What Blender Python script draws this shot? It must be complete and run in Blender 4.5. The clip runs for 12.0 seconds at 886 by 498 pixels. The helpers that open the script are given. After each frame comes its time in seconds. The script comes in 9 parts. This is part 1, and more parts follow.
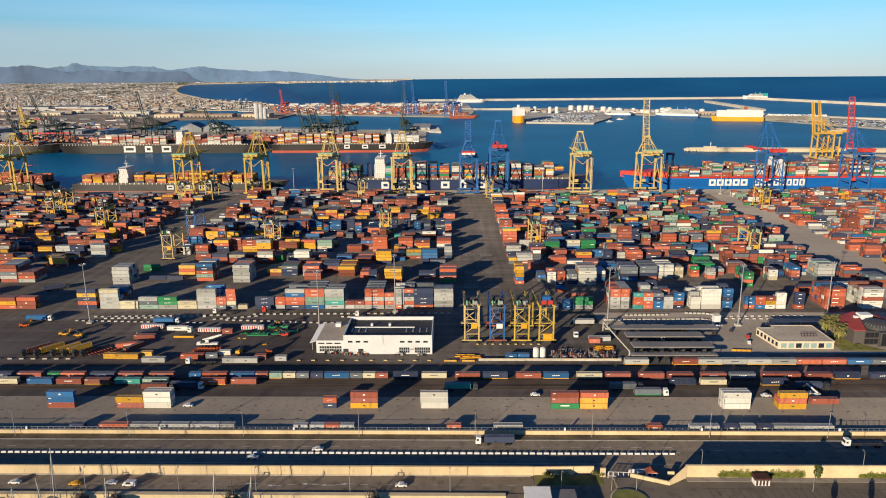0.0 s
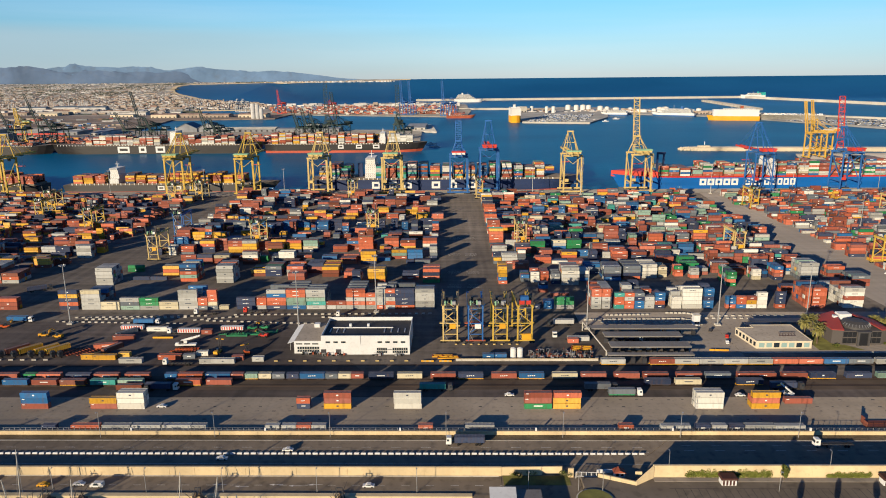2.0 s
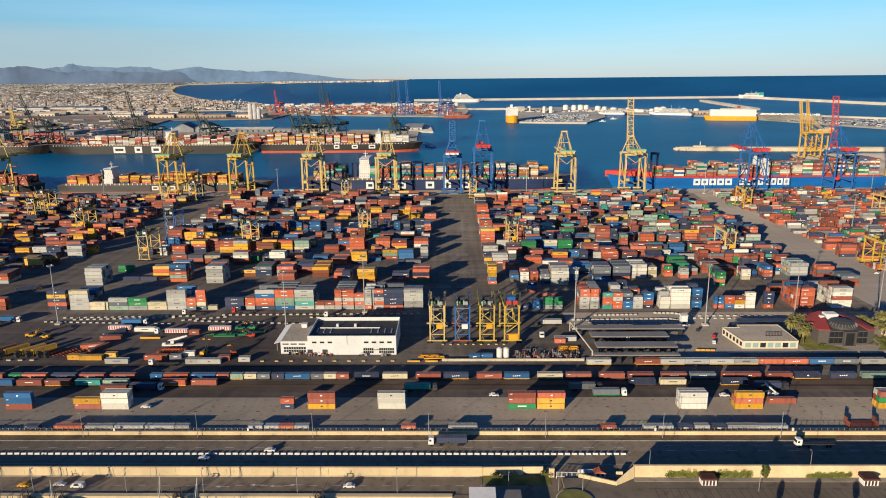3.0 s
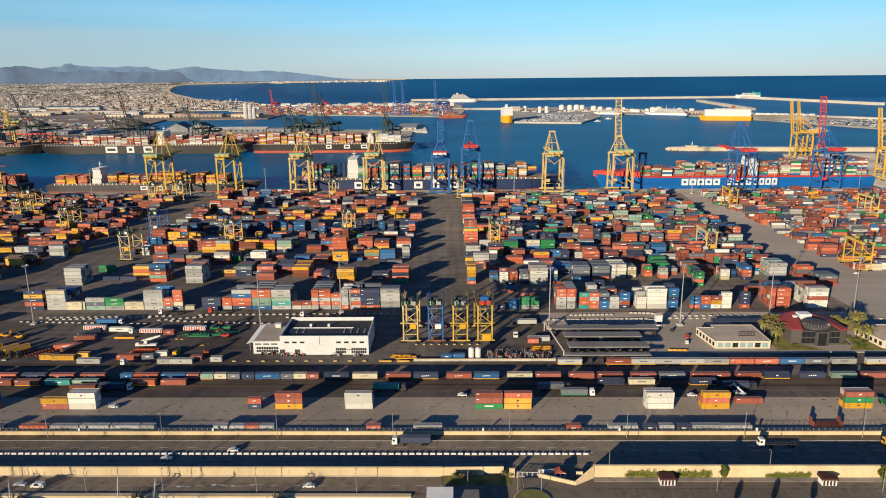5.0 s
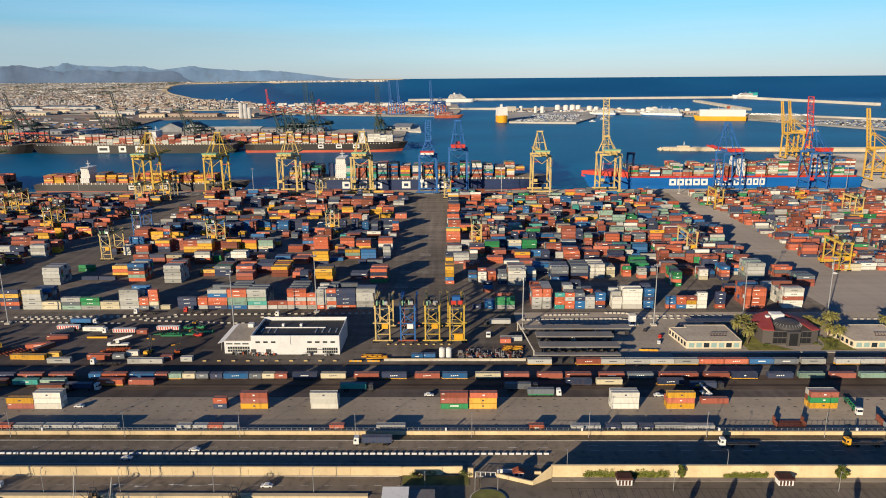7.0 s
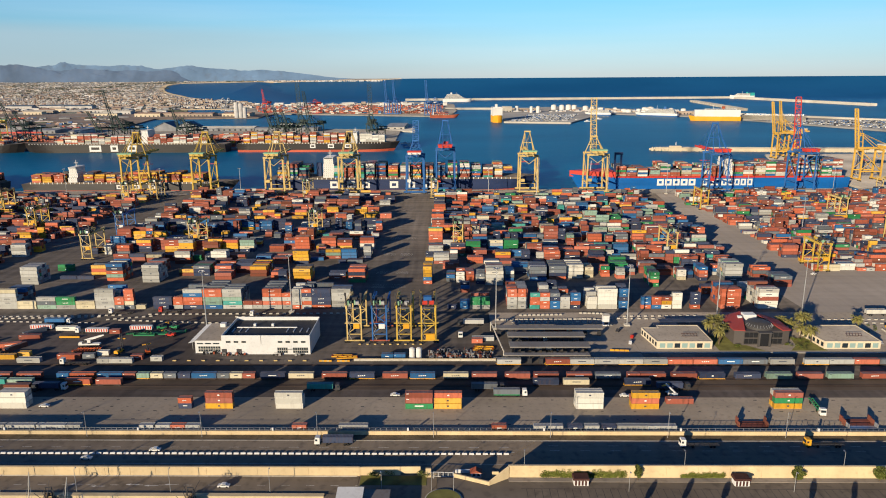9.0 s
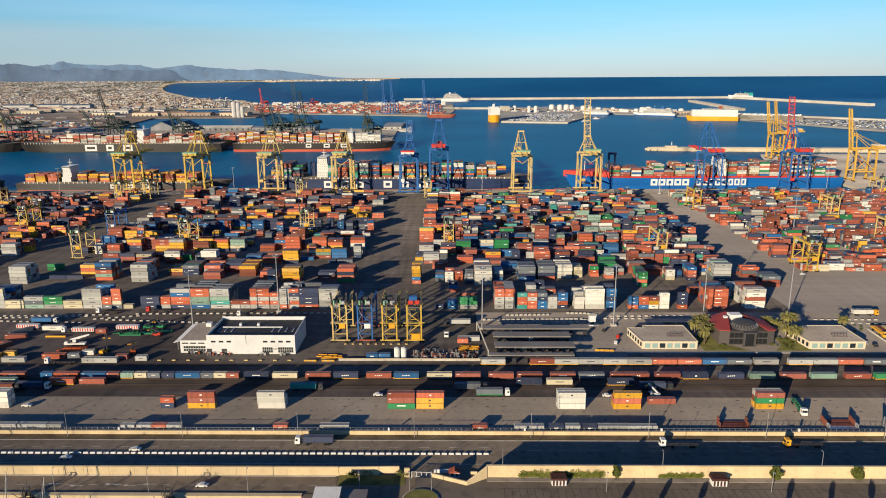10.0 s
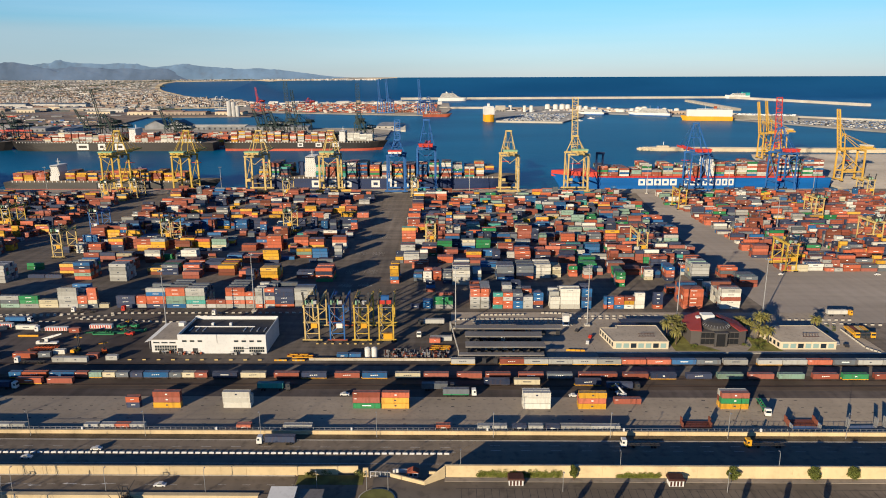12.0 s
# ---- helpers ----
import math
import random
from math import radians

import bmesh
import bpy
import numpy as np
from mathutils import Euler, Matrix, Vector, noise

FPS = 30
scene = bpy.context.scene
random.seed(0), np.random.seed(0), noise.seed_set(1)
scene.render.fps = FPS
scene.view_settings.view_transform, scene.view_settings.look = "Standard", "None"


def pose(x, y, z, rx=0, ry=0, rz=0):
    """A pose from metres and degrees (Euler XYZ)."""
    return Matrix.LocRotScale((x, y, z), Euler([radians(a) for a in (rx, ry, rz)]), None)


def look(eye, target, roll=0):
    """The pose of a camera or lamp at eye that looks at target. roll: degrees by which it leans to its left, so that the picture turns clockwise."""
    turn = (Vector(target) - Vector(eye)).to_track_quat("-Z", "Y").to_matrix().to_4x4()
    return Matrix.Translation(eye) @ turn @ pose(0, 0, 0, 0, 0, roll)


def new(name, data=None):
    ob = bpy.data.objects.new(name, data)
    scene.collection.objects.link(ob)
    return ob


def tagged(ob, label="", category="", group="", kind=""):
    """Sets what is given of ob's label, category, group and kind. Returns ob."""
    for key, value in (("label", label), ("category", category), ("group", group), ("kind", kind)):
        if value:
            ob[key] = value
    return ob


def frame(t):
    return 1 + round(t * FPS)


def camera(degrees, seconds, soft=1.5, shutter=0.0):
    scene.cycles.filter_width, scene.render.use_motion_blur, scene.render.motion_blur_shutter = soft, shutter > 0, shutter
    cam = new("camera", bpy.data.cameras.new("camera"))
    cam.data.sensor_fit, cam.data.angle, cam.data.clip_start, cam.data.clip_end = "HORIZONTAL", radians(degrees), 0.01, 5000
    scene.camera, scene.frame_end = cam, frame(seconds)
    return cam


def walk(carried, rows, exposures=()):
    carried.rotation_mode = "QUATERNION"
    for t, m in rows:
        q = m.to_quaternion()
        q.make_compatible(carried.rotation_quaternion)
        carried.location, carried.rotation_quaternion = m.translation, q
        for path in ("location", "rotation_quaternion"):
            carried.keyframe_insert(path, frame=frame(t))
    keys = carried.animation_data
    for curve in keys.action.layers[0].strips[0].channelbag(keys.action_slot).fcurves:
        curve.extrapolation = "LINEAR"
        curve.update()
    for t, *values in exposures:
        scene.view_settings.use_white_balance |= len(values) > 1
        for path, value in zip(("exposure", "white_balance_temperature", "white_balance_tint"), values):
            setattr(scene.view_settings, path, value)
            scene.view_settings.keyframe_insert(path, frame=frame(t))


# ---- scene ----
cam = camera(64.8, 12.0, soft=1.0)

# seconds, eye x, y, z, yaw, pitch, lean
ROWS = [
    (0.0, 2.29, 0.20, 144.08, 1.00, -13.89, 0.38),
    (0.5, 5.15, 0.25, 144.10, 1.01, -13.89, 0.42),
    (1.0, 8.12, 0.33, 144.14, 1.02, -13.90, 0.46),
    (1.5, 11.10, 0.40, 144.20, 1.01, -13.90, 0.48),
    (2.0, 14.40, 0.47, 144.26, 0.98, -13.91, 0.50),
    (2.5, 17.68, 0.48, 144.30, 0.95, -13.91, 0.50),
    (3.0, 21.26, 0.50, 144.32, 0.92, -13.91, 0.50),
    (5.0, 35.67, 0.55, 144.33, 0.87, -13.92, 0.48),
    (5.5, 39.42, 0.57, 144.31, 0.87, -13.92, 0.48),
    (6.0, 43.16, 0.60, 144.28, 0.86, -13.92, 0.47),
    (6.5, 46.90, 0.66, 144.24, 0.85, -13.92, 0.45),
    (7.0, 50.80, 0.73, 144.22, 0.84, -13.93, 0.42),
    (9.0, 66.20, 1.02, 144.25, 0.82, -13.95, 0.34),
    (9.5, 70.00, 1.06, 144.30, 0.81, -13.97, 0.31),
    (10.0, 73.90, 1.09, 144.35, 0.80, -13.98, 0.28),
    (10.5, 77.45, 1.13, 144.39, 0.79, -14.00, 0.25),
    (11.0, 81.25, 1.14, 144.46, 0.78, -14.01, 0.22),
    (11.5, 85.00, 1.17, 144.50, 0.77, -14.02, 0.20),
    (12.0, 88.89, 1.17, 144.57, 0.76, -14.03, 0.18),
]
walk(cam, [(t, pose(x, y, z, 90 + pitch, lean, yaw)) for t, x, y, z, yaw, pitch, lean in ROWS])

# ---- world and sun ----
SUN_AZ, SUN_EL = 211.0, 10.5
world = bpy.data.worlds.new("sky")
scene.world = world
world.use_nodes = True
wn = world.node_tree.nodes
wl = world.node_tree.links
sky = wn.new("ShaderNodeTexSky")
sky.sky_type, sky.sun_disc = "NISHITA", False
sky.sun_elevation, sky.sun_rotation = radians(SUN_EL), radians(SUN_AZ)
sky.air_density, sky.dust_density, sky.ozone_density, sky.altitude = 1.0, 0.0, 5.0, 100
# clear air: the blue deepens quickly above a pale horizon, with a few thin veils of cirrus
wc = wn.new("ShaderNodeTexCoord")
wsep = wn.new("ShaderNodeSeparateXYZ")
wl.new(wc.outputs["Generated"], wsep.inputs[0])
tint = wn.new("ShaderNodeValToRGB")
for p_, c_ in ((0.05, (0.74, 0.80, 0.89)), (0.13, (0.67, 0.89, 0.89)), (0.35, (0.35, 0.48, 0.65))):
    tint.color_ramp.elements.new(p_).color = (*c_, 1)
tint.color_ramp.elements[0].color, tint.color_ramp.elements[-1].color = (0.66, 0.715, 0.97, 1), (0.31, 0.45, 0.64, 1)
wl.new(wsep.outputs["Z"], tint.inputs[0])
wmap = wn.new("ShaderNodeMapping")
wmap.inputs["Scale"].default_value = (1.1, 1.1, 20.0)
wl.new(wc.outputs["Generated"], wmap.inputs[0])
cirrus = wn.new("ShaderNodeTexNoise")
cirrus.inputs["Scale"].default_value, cirrus.inputs["Detail"].default_value, cirrus.inputs["Roughness"].default_value = 1.2, 4, 0.5
wl.new(wmap.outputs[0], cirrus.inputs["Vector"])
veil = wn.new("ShaderNodeValToRGB")
veil.color_ramp.elements[0].position, veil.color_ramp.elements[1].position = 0.46, 0.78
veil.color_ramp.elements[0].color, veil.color_ramp.elements[1].color = (0, 0, 0, 1), (0.17, 0.17, 0.17, 1)
low = wn.new("ShaderNodeMapRange")
low.inputs["From Min"].default_value, low.inputs["From Max"].default_value = 0.30, 0.12
wl.new(wsep.outputs["Z"], low.inputs["Value"])
thin = wn.new("ShaderNodeMath")
thin.operation = "MULTIPLY"
wl.new(cirrus.outputs["Fac"], thin.inputs[0])
wl.new(low.outputs["Result"], thin.inputs[1])
wl.new(thin.outputs[0], veil.inputs[0])
wm = wn.new("ShaderNodeMix")
wm.data_type, wm.blend_type = "RGBA", "MULTIPLY"
wm.inputs["Factor"].default_value = 1.0
wl.new(sky.outputs[0], wm.inputs["A"])
wl.new(tint.outputs[0], wm.inputs["B"])
cloud = wn.new("ShaderNodeMix")
cloud.data_type = "RGBA"
wl.new(veil.outputs[0], cloud.inputs["Factor"])
wl.new(wm.outputs["Result"], cloud.inputs["A"])
cloud.inputs["B"].default_value = (4.6, 5.1, 5.5, 1)
# a broad thin veil of high cloud over the land in the west, with a soft upper edge
west = wn.new("ShaderNodeMapRange")
west.inputs["From Min"].default_value, west.inputs["From Max"].default_value = 0.12, -0.55
wl.new(wsep.outputs["X"], west.inputs["Value"])
edge = wn.new("ShaderNodeMapRange")
edge.interpolation_type = "SMOOTHSTEP"
edge.inputs["From Min"].default_value, edge.inputs["From Max"].default_value = 0.086, 0.066
ripple = wn.new("ShaderNodeMath")
ripple.operation, ripple.inputs[1].default_value = "MULTIPLY_ADD", 0.03
wl.new(cirrus.outputs["Fac"], ripple.inputs[0])
wl.new(wsep.outputs["Z"], ripple.inputs[2])
wl.new(ripple.outputs[0], edge.inputs["Value"])
sheet_fac = wn.new("ShaderNodeMath")
sheet_fac.operation = "MULTIPLY"
wl.new(west.outputs["Result"], sheet_fac.inputs[0])
wl.new(edge.outputs["Result"], sheet_fac.inputs[1])
half_fac = wn.new("ShaderNodeMath")
half_fac.operation, half_fac.inputs[1].default_value = "MULTIPLY", 0.62
wl.new(sheet_fac.outputs[0], half_fac.inputs[0])
veiled = wn.new("ShaderNodeMix")
veiled.data_type = "RGBA"
wl.new(half_fac.outputs[0], veiled.inputs["Factor"])
wl.new(cloud.outputs["Result"], veiled.inputs["A"])
veiled.inputs["B"].default_value = (2.20, 2.84, 3.24, 1)
# the eastern sky over the open sea is a little duller
east = wn.new("ShaderNodeMapRange")
east.inputs["From Min"].default_value, east.inputs["From Max"].default_value = 0.0, 0.6
east.inputs["To Min"].default_value, east.inputs["To Max"].default_value = 1.0, 0.86
wl.new(wsep.outputs["X"], east.inputs["Value"])
dull = wn.new("ShaderNodeMix")
dull.data_type, dull.blend_type = "RGBA", "MULTIPLY"
dull.inputs["Factor"].default_value = 1.0
wl.new(veiled.outputs["Result"], dull.inputs["A"])
wl.new(east.outputs["Result"], dull.inputs["B"])
wl.new(dull.outputs["Result"], wn["Background"].inputs[0])
wn["Background"].inputs[1].default_value = 0.150

sun = new("sun", bpy.data.lights.new("sun", "SUN"))
sun.data.energy, sun.data.angle, sun.data.color = 4.88, radians(0.6), (1.0, 0.83, 0.59)
_a, _e = radians(SUN_AZ), radians(SUN_EL)
sun.matrix_world = look((-300, -400, 300), (-300 - math.sin(_a) * math.cos(_e), -400 - math.cos(_a) * math.cos(_e), 300 - math.sin(_e)))
scene.view_settings.exposure = 0.40


# ---- building helpers ----
RND = random.Random(7)


def box(bm, x0, x1, y0, y1, z0, z1, slot=0):
    v = [bm.verts.new(p) for p in ((x0, y0, z0), (x1, y0, z0), (x1, y1, z0), (x0, y1, z0), (x0, y0, z1), (x1, y0, z1), (x1, y1, z1), (x0, y1, z1))]
    for q in ((3, 2, 1, 0), (4, 5, 6, 7), (0, 1, 5, 4), (1, 2, 6, 5), (2, 3, 7, 6), (3, 0, 4, 7)):
        bm.faces.new([v[i] for i in q]).material_index = slot
    return bm


def beam(bm, p, q, w, h=None, slot=0):
    """A square bar from p to q."""
    p, q, h = Vector(p), Vector(q), h or w
    d = (q - p).normalized()
    up = Vector((0, 0, 1)) if abs(d.z) < 0.95 else Vector((0, 1, 0))
    s = d.cross(up).normalized()
    u = s.cross(d)
    v = [bm.verts.new(c + s * (a * w / 2) + u * (b * h / 2)) for c in (p, q) for a, b in ((-1, -1), (1, -1), (1, 1), (-1, 1))]
    for f in ((0, 1, 2, 3), (7, 6, 5, 4), (4, 5, 1, 0), (5, 6, 2, 1), (6, 7, 3, 2), (7, 4, 0, 3)):
        bm.faces.new([v[i] for i in f]).material_index = slot
    return bm


def rod(bm, p, q, r0, r1=None, n=8, slot=0):
    """A round, tapered bar from p to q."""
    p, q, r1 = Vector(p), Vector(q), r0 if r1 is None else r1
    d = (q - p).normalized()
    s = d.cross(Vector((0, 0, 1)) if abs(d.z) < 0.95 else Vector((1, 0, 0))).normalized()
    u = s.cross(d)
    a = [bm.verts.new(p + (s * math.cos(k * math.tau / n) + u * math.sin(k * math.tau / n)) * r0) for k in range(n)]
    b = [bm.verts.new(q + (s * math.cos(k * math.tau / n) + u * math.sin(k * math.tau / n)) * r1) for k in range(n)]
    for k in range(n):
        bm.faces.new((a[k], b[k], b[(k + 1) % n], a[(k + 1) % n])).material_index = slot
    bm.faces.new(a).material_index = slot
    bm.faces.new(b[::-1]).material_index = slot
    return bm


def prism(bm, outline, z0, z1, slot=0):
    """An upright block over a counter-clockwise outline."""
    a = [bm.verts.new((x, y, z0)) for x, y in outline]
    b = [bm.verts.new((x, y, z1)) for x, y in outline]
    n = len(a)
    for k in range(n):
        bm.faces.new((a[k], a[(k + 1) % n], b[(k + 1) % n], b[k])).material_index = slot
    bm.faces.new(b).material_index = slot
    bm.faces.new(a[::-1]).material_index = slot
    return bm


def prism_side(bm, outline, y0, y1, slot=0):
    """A block whose outline lies in the x-z plane."""
    a = [bm.verts.new((x, y0, z)) for x, z in outline]
    b = [bm.verts.new((x, y1, z)) for x, z in outline]
    n = len(a)
    for k in range(n):
        bm.faces.new((a[k], a[(k + 1) % n], b[(k + 1) % n], b[k])).material_index = slot
    bm.faces.new(a).material_index = slot
    bm.faces.new(b[::-1]).material_index = slot
    return bm


def finish(bm, name, mats):
    bmesh.ops.recalc_face_normals(bm, faces=bm.faces) if len(bm.faces) < 20000 else None
    me = bpy.data.meshes.new(name)
    bm.to_mesh(me)
    bm.free()
    for m in mats if isinstance(mats, (list, tuple)) else [mats]:
        me.materials.append(m)
    return me


def part(name, bm, material, parent, label="", at=None):
    """Links a bmesh, or a mesh that is there already, as one part under a thing."""
    me = finish(bm, name, material) if isinstance(bm, bmesh.types.BMesh) else bm
    ob = new(name, me)
    ob.parent = parent
    if at is not None:
        ob.matrix_basis = at
    return tagged(ob, label)


def thing(name, m, label, category, group="", kind=""):
    ob = new(name)
    ob.empty_display_size = 1
    ob.matrix_basis = m
    return tagged(ob, label, category, group, kind)


def solid(name, bm, material, label, category, group="", kind="", m=None):
    ob = new(name, finish(bm, name, material))
    if m is not None:
        ob.matrix_basis = m
    return tagged(ob, label, category, group, kind)


def boxes_mesh(name, rows, mats):
    """One mesh of many boxes: rows of x0, x1, y0, y1, z0, z1, slot."""
    r = np.array(rows, float)
    n = len(r)
    c = np.empty((n, 8, 3))
    for k, (a, b, d) in enumerate(((0, 2, 4), (1, 2, 4), (1, 3, 4), (0, 3, 4), (0, 2, 5), (1, 2, 5), (1, 3, 5), (0, 3, 5))):
        c[:, k, 0], c[:, k, 1], c[:, k, 2] = r[:, a], r[:, b], r[:, d]
    f = np.array(((3, 2, 1, 0), (4, 5, 6, 7), (0, 1, 5, 4), (1, 2, 6, 5), (2, 3, 7, 6), (3, 0, 4, 7)))
    faces = (np.arange(n)[:, None, None] * 8 + f[None]).reshape(-1, 4)
    me = bpy.data.meshes.new(name)
    me.from_pydata(c.reshape(-1, 3).tolist(), [], faces.tolist())
    me.polygons.foreach_set("material_index", np.repeat(r[:, 6].astype(np.int32), 6))
    for m in mats:
        me.materials.append(m)
    me.update()
    return me


# ---- materials ----
def nodes_of(name):
    m = bpy.data.materials.new(name)
    m.use_nodes = True
    t = m.node_tree
    return m, t.nodes, t.links, t.nodes["Principled BSDF"]


def noise_node(n, l, src, scale, detail=4, stretch=None):
    if stretch:
        mp = n.new("ShaderNodeMapping")
        mp.inputs["Scale"].default_value = stretch
        l.new(src, mp.inputs[0])
        src = mp.outputs[0]
    t = n.new("ShaderNodeTexNoise")
    t.inputs["Scale"].default_value, t.inputs["Detail"].default_value = scale, detail
    l.new(src, t.inputs["Vector"])
    return t.outputs["Fac"]


def ramp(n, l, src, stops):
    r = n.new("ShaderNodeValToRGB")
    el = r.color_ramp.elements
    while len(el) < len(stops):
        el.new(0.5)
    for e, (p, c) in zip(el, stops):
        e.position, e.color = p, (*c, 1) if len(c) == 3 else c
    l.new(src, r.inputs[0])
    return r.outputs[0]


def mix(n, l, fac, a, b, blend="MIX"):
    m = n.new("ShaderNodeMix")
    m.data_type, m.blend_type = "RGBA", blend
    for sock, v in ((m.inputs["Factor"], fac), (m.inputs["A"], a), (m.inputs["B"], b)):
        if isinstance(v, (int, float)):
            sock.default_value = v
        elif isinstance(v, tuple):
            sock.default_value = (*v, 1)
        else:
            l.new(v, sock)
    return m.outputs["Result"]


def grey(a):
    return (a, a, a)


def surface(name, col, rough=0.7, metal=0.0, big=0.05, small=0.8, vary=0.25, dirt=(0.10, 0.08, 0.06), dirty=0.25, bump=0.0, bump_scale=4.0, stretch=None, island=0.0, streak=0.0, level=False):
    """A worn surface: a base colour with broad and fine change, dirt in patches and a little relief."""
    m, n, l, p = nodes_of(name)
    geo = n.new("ShaderNodeNewGeometry")
    pos = geo.outputs["Position"]
    a = noise_node(n, l, pos, big, 5, stretch)
    b = noise_node(n, l, pos, small, 3)
    lo, hi = tuple(c * (1 - vary) for c in col), tuple(min(1, c * (1 + vary)) for c in col)
    base = ramp(n, l, a, ((0.3, lo), (0.7, hi)))
    spots = ramp(n, l, b, ((0.52, grey(0)), (0.75, grey(dirty))))
    base = mix(n, l, spots, base, dirt)
    if island:
        base = mix(n, l, 1.0, base, ramp(n, l, geo.outputs["Random Per Island"], ((0, grey(1 - island)), (1, grey(1)))), "MULTIPLY")
    if streak:
        # long worn wheel paths and broad patches of newer surface
        s1 = noise_node(n, l, pos, 0.16, 5, (0.06, 1.0, 1.0))
        s2 = noise_node(n, l, pos, 0.2, 4, (1.0, 0.05, 1.0))
        both = mix(n, l, 0.45, ramp(n, l, s1, ((0.36, grey(1 - streak)), (0.64, grey(1.0)))), ramp(n, l, s2, ((0.36, grey(1 - streak)), (0.64, grey(1.0)))))
        base = mix(n, l, 1.0, base, both, "MULTIPLY")
    # shading normal set upright, so land bent up towards the horizon shades level
    if level:
        up = n.new("ShaderNodeCombineXYZ")
        up.inputs[2].default_value = 1.0
        l.new(up.outputs[0], p.inputs["Normal"])
    l.new(base, p.inputs["Base Color"])
    p.inputs["Roughness"].default_value, p.inputs["Metallic"].default_value = rough, metal
    p.inputs["Specular IOR Level"].default_value = 0.2
    p.inputs["Diffuse Roughness"].default_value = 0.6 if rough > 0.8 else 0.3
    if bump:
        bp = n.new("ShaderNodeBump")
        bp.inputs["Strength"].default_value = bump
        bp.inputs["Distance"].default_value = 0.1
        l.new(noise_node(n, l, pos, bump_scale, 4), bp.inputs["Height"])
        l.new(bp.outputs[0], p.inputs["Normal"])
    return m


def container_paint(name, col):
    """Painted corrugated steel: sun-bleached, streaked with rust, and no two boxes quite alike."""
    m, n, l, p = nodes_of(name)
    geo, info = n.new("ShaderNodeNewGeometry"), n.new("ShaderNodeObjectInfo")
    pos = geo.outputs["Position"]
    add = n.new("ShaderNodeMath")
    add.operation = "ADD"
    l.new(geo.outputs["Random Per Island"], add.inputs[0])
    l.new(info.outputs["Random"], add.inputs[1])
    fr = n.new("ShaderNodeMath")
    fr.operation = "FRACT"
    l.new(add.outputs[0], fr.inputs[0])
    lum = sum(col) / 3
    faded = tuple(0.85 * c + 0.15 * lum + 0.012 for c in col)
    base = ramp(n, l, fr.outputs[0], ((0.0, tuple(c * 0.58 for c in col)), (0.5, col), (1.0, tuple(min(0.8, 1.12 * c) for c in faded))))
    streak = ramp(n, l, noise_node(n, l, pos, 0.9, 4, (1.0, 1.0, 0.25)), ((0.5, grey(0)), (0.72, grey(0.2 if lum > 0.35 else 0.42))))
    base = mix(n, l, streak, base, (0.09, 0.045, 0.025))
    base = mix(n, l, ramp(n, l, noise_node(n, l, pos, 0.12, 3), ((0.35, grey(0)), (0.7, grey(0.3)))), base, tuple(0.75 * c + 0.03 for c in col))
    # roofs paler with fading and dust, and with sky and sun light painted in
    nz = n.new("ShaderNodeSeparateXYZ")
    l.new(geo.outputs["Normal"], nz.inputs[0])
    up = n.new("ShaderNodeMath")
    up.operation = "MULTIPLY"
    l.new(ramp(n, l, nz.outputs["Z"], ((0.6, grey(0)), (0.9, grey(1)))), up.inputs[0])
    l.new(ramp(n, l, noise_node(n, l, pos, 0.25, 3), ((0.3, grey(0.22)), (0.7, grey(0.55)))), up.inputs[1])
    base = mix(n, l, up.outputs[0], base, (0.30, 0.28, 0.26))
    l.new(base, p.inputs["Base Color"])
    p.inputs["Roughness"].default_value = 0.65
    p.inputs["Specular IOR Level"].default_value = 0.15
    wave = n.new("ShaderNodeTexWave")
    wave.bands_direction = "X"
    wave.inputs["Scale"].default_value = 0.55
    l.new(pos, wave.inputs["Vector"])
    bp = n.new("ShaderNodeBump")
    bp.inputs["Strength"].default_value, bp.inputs["Distance"].default_value = 0.5, 0.06
    l.new(wave.outputs["Fac"], bp.inputs["Height"])
    l.new(bp.outputs[0], p.inputs["Normal"])
    return m


# paint colours of the containers by letter
PAINT = {
    "r": ("rust-red", (0.305, 0.083, 0.052)), "o": ("orange-red", (0.50, 0.122, 0.058)), "y": ("yellow", (0.66, 0.35, 0.03)),
    "n": ("dark navy blue", (0.030, 0.045, 0.095)), "b": ("blue", (0.018, 0.125, 0.31)), "e": ("light grey", (0.39, 0.39, 0.365)),
    "w": ("white", (0.61, 0.59, 0.52)), "c": ("cream", (0.52, 0.46, 0.31)), "t": ("teal green", (0.045, 0.30, 0.26)),
    "G": ("bright green", (0.018, 0.22, 0.075)), "g": ("grey-green", (0.22, 0.34, 0.27)), "d": ("brown", (0.19, 0.055, 0.03)),
    "s": ("slate grey", (0.13, 0.15, 0.17)),
}
CODES = list(PAINT)
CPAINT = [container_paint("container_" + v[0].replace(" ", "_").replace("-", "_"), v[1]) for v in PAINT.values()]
M_MARK = surface("white_lettering_paint", (0.74, 0.74, 0.70), 0.6, dirty=0.1)
M_DARKMARK = surface("dark_lettering_paint", (0.05, 0.06, 0.09), 0.6)
CMATS = CPAINT + [M_MARK, M_DARKMARK]

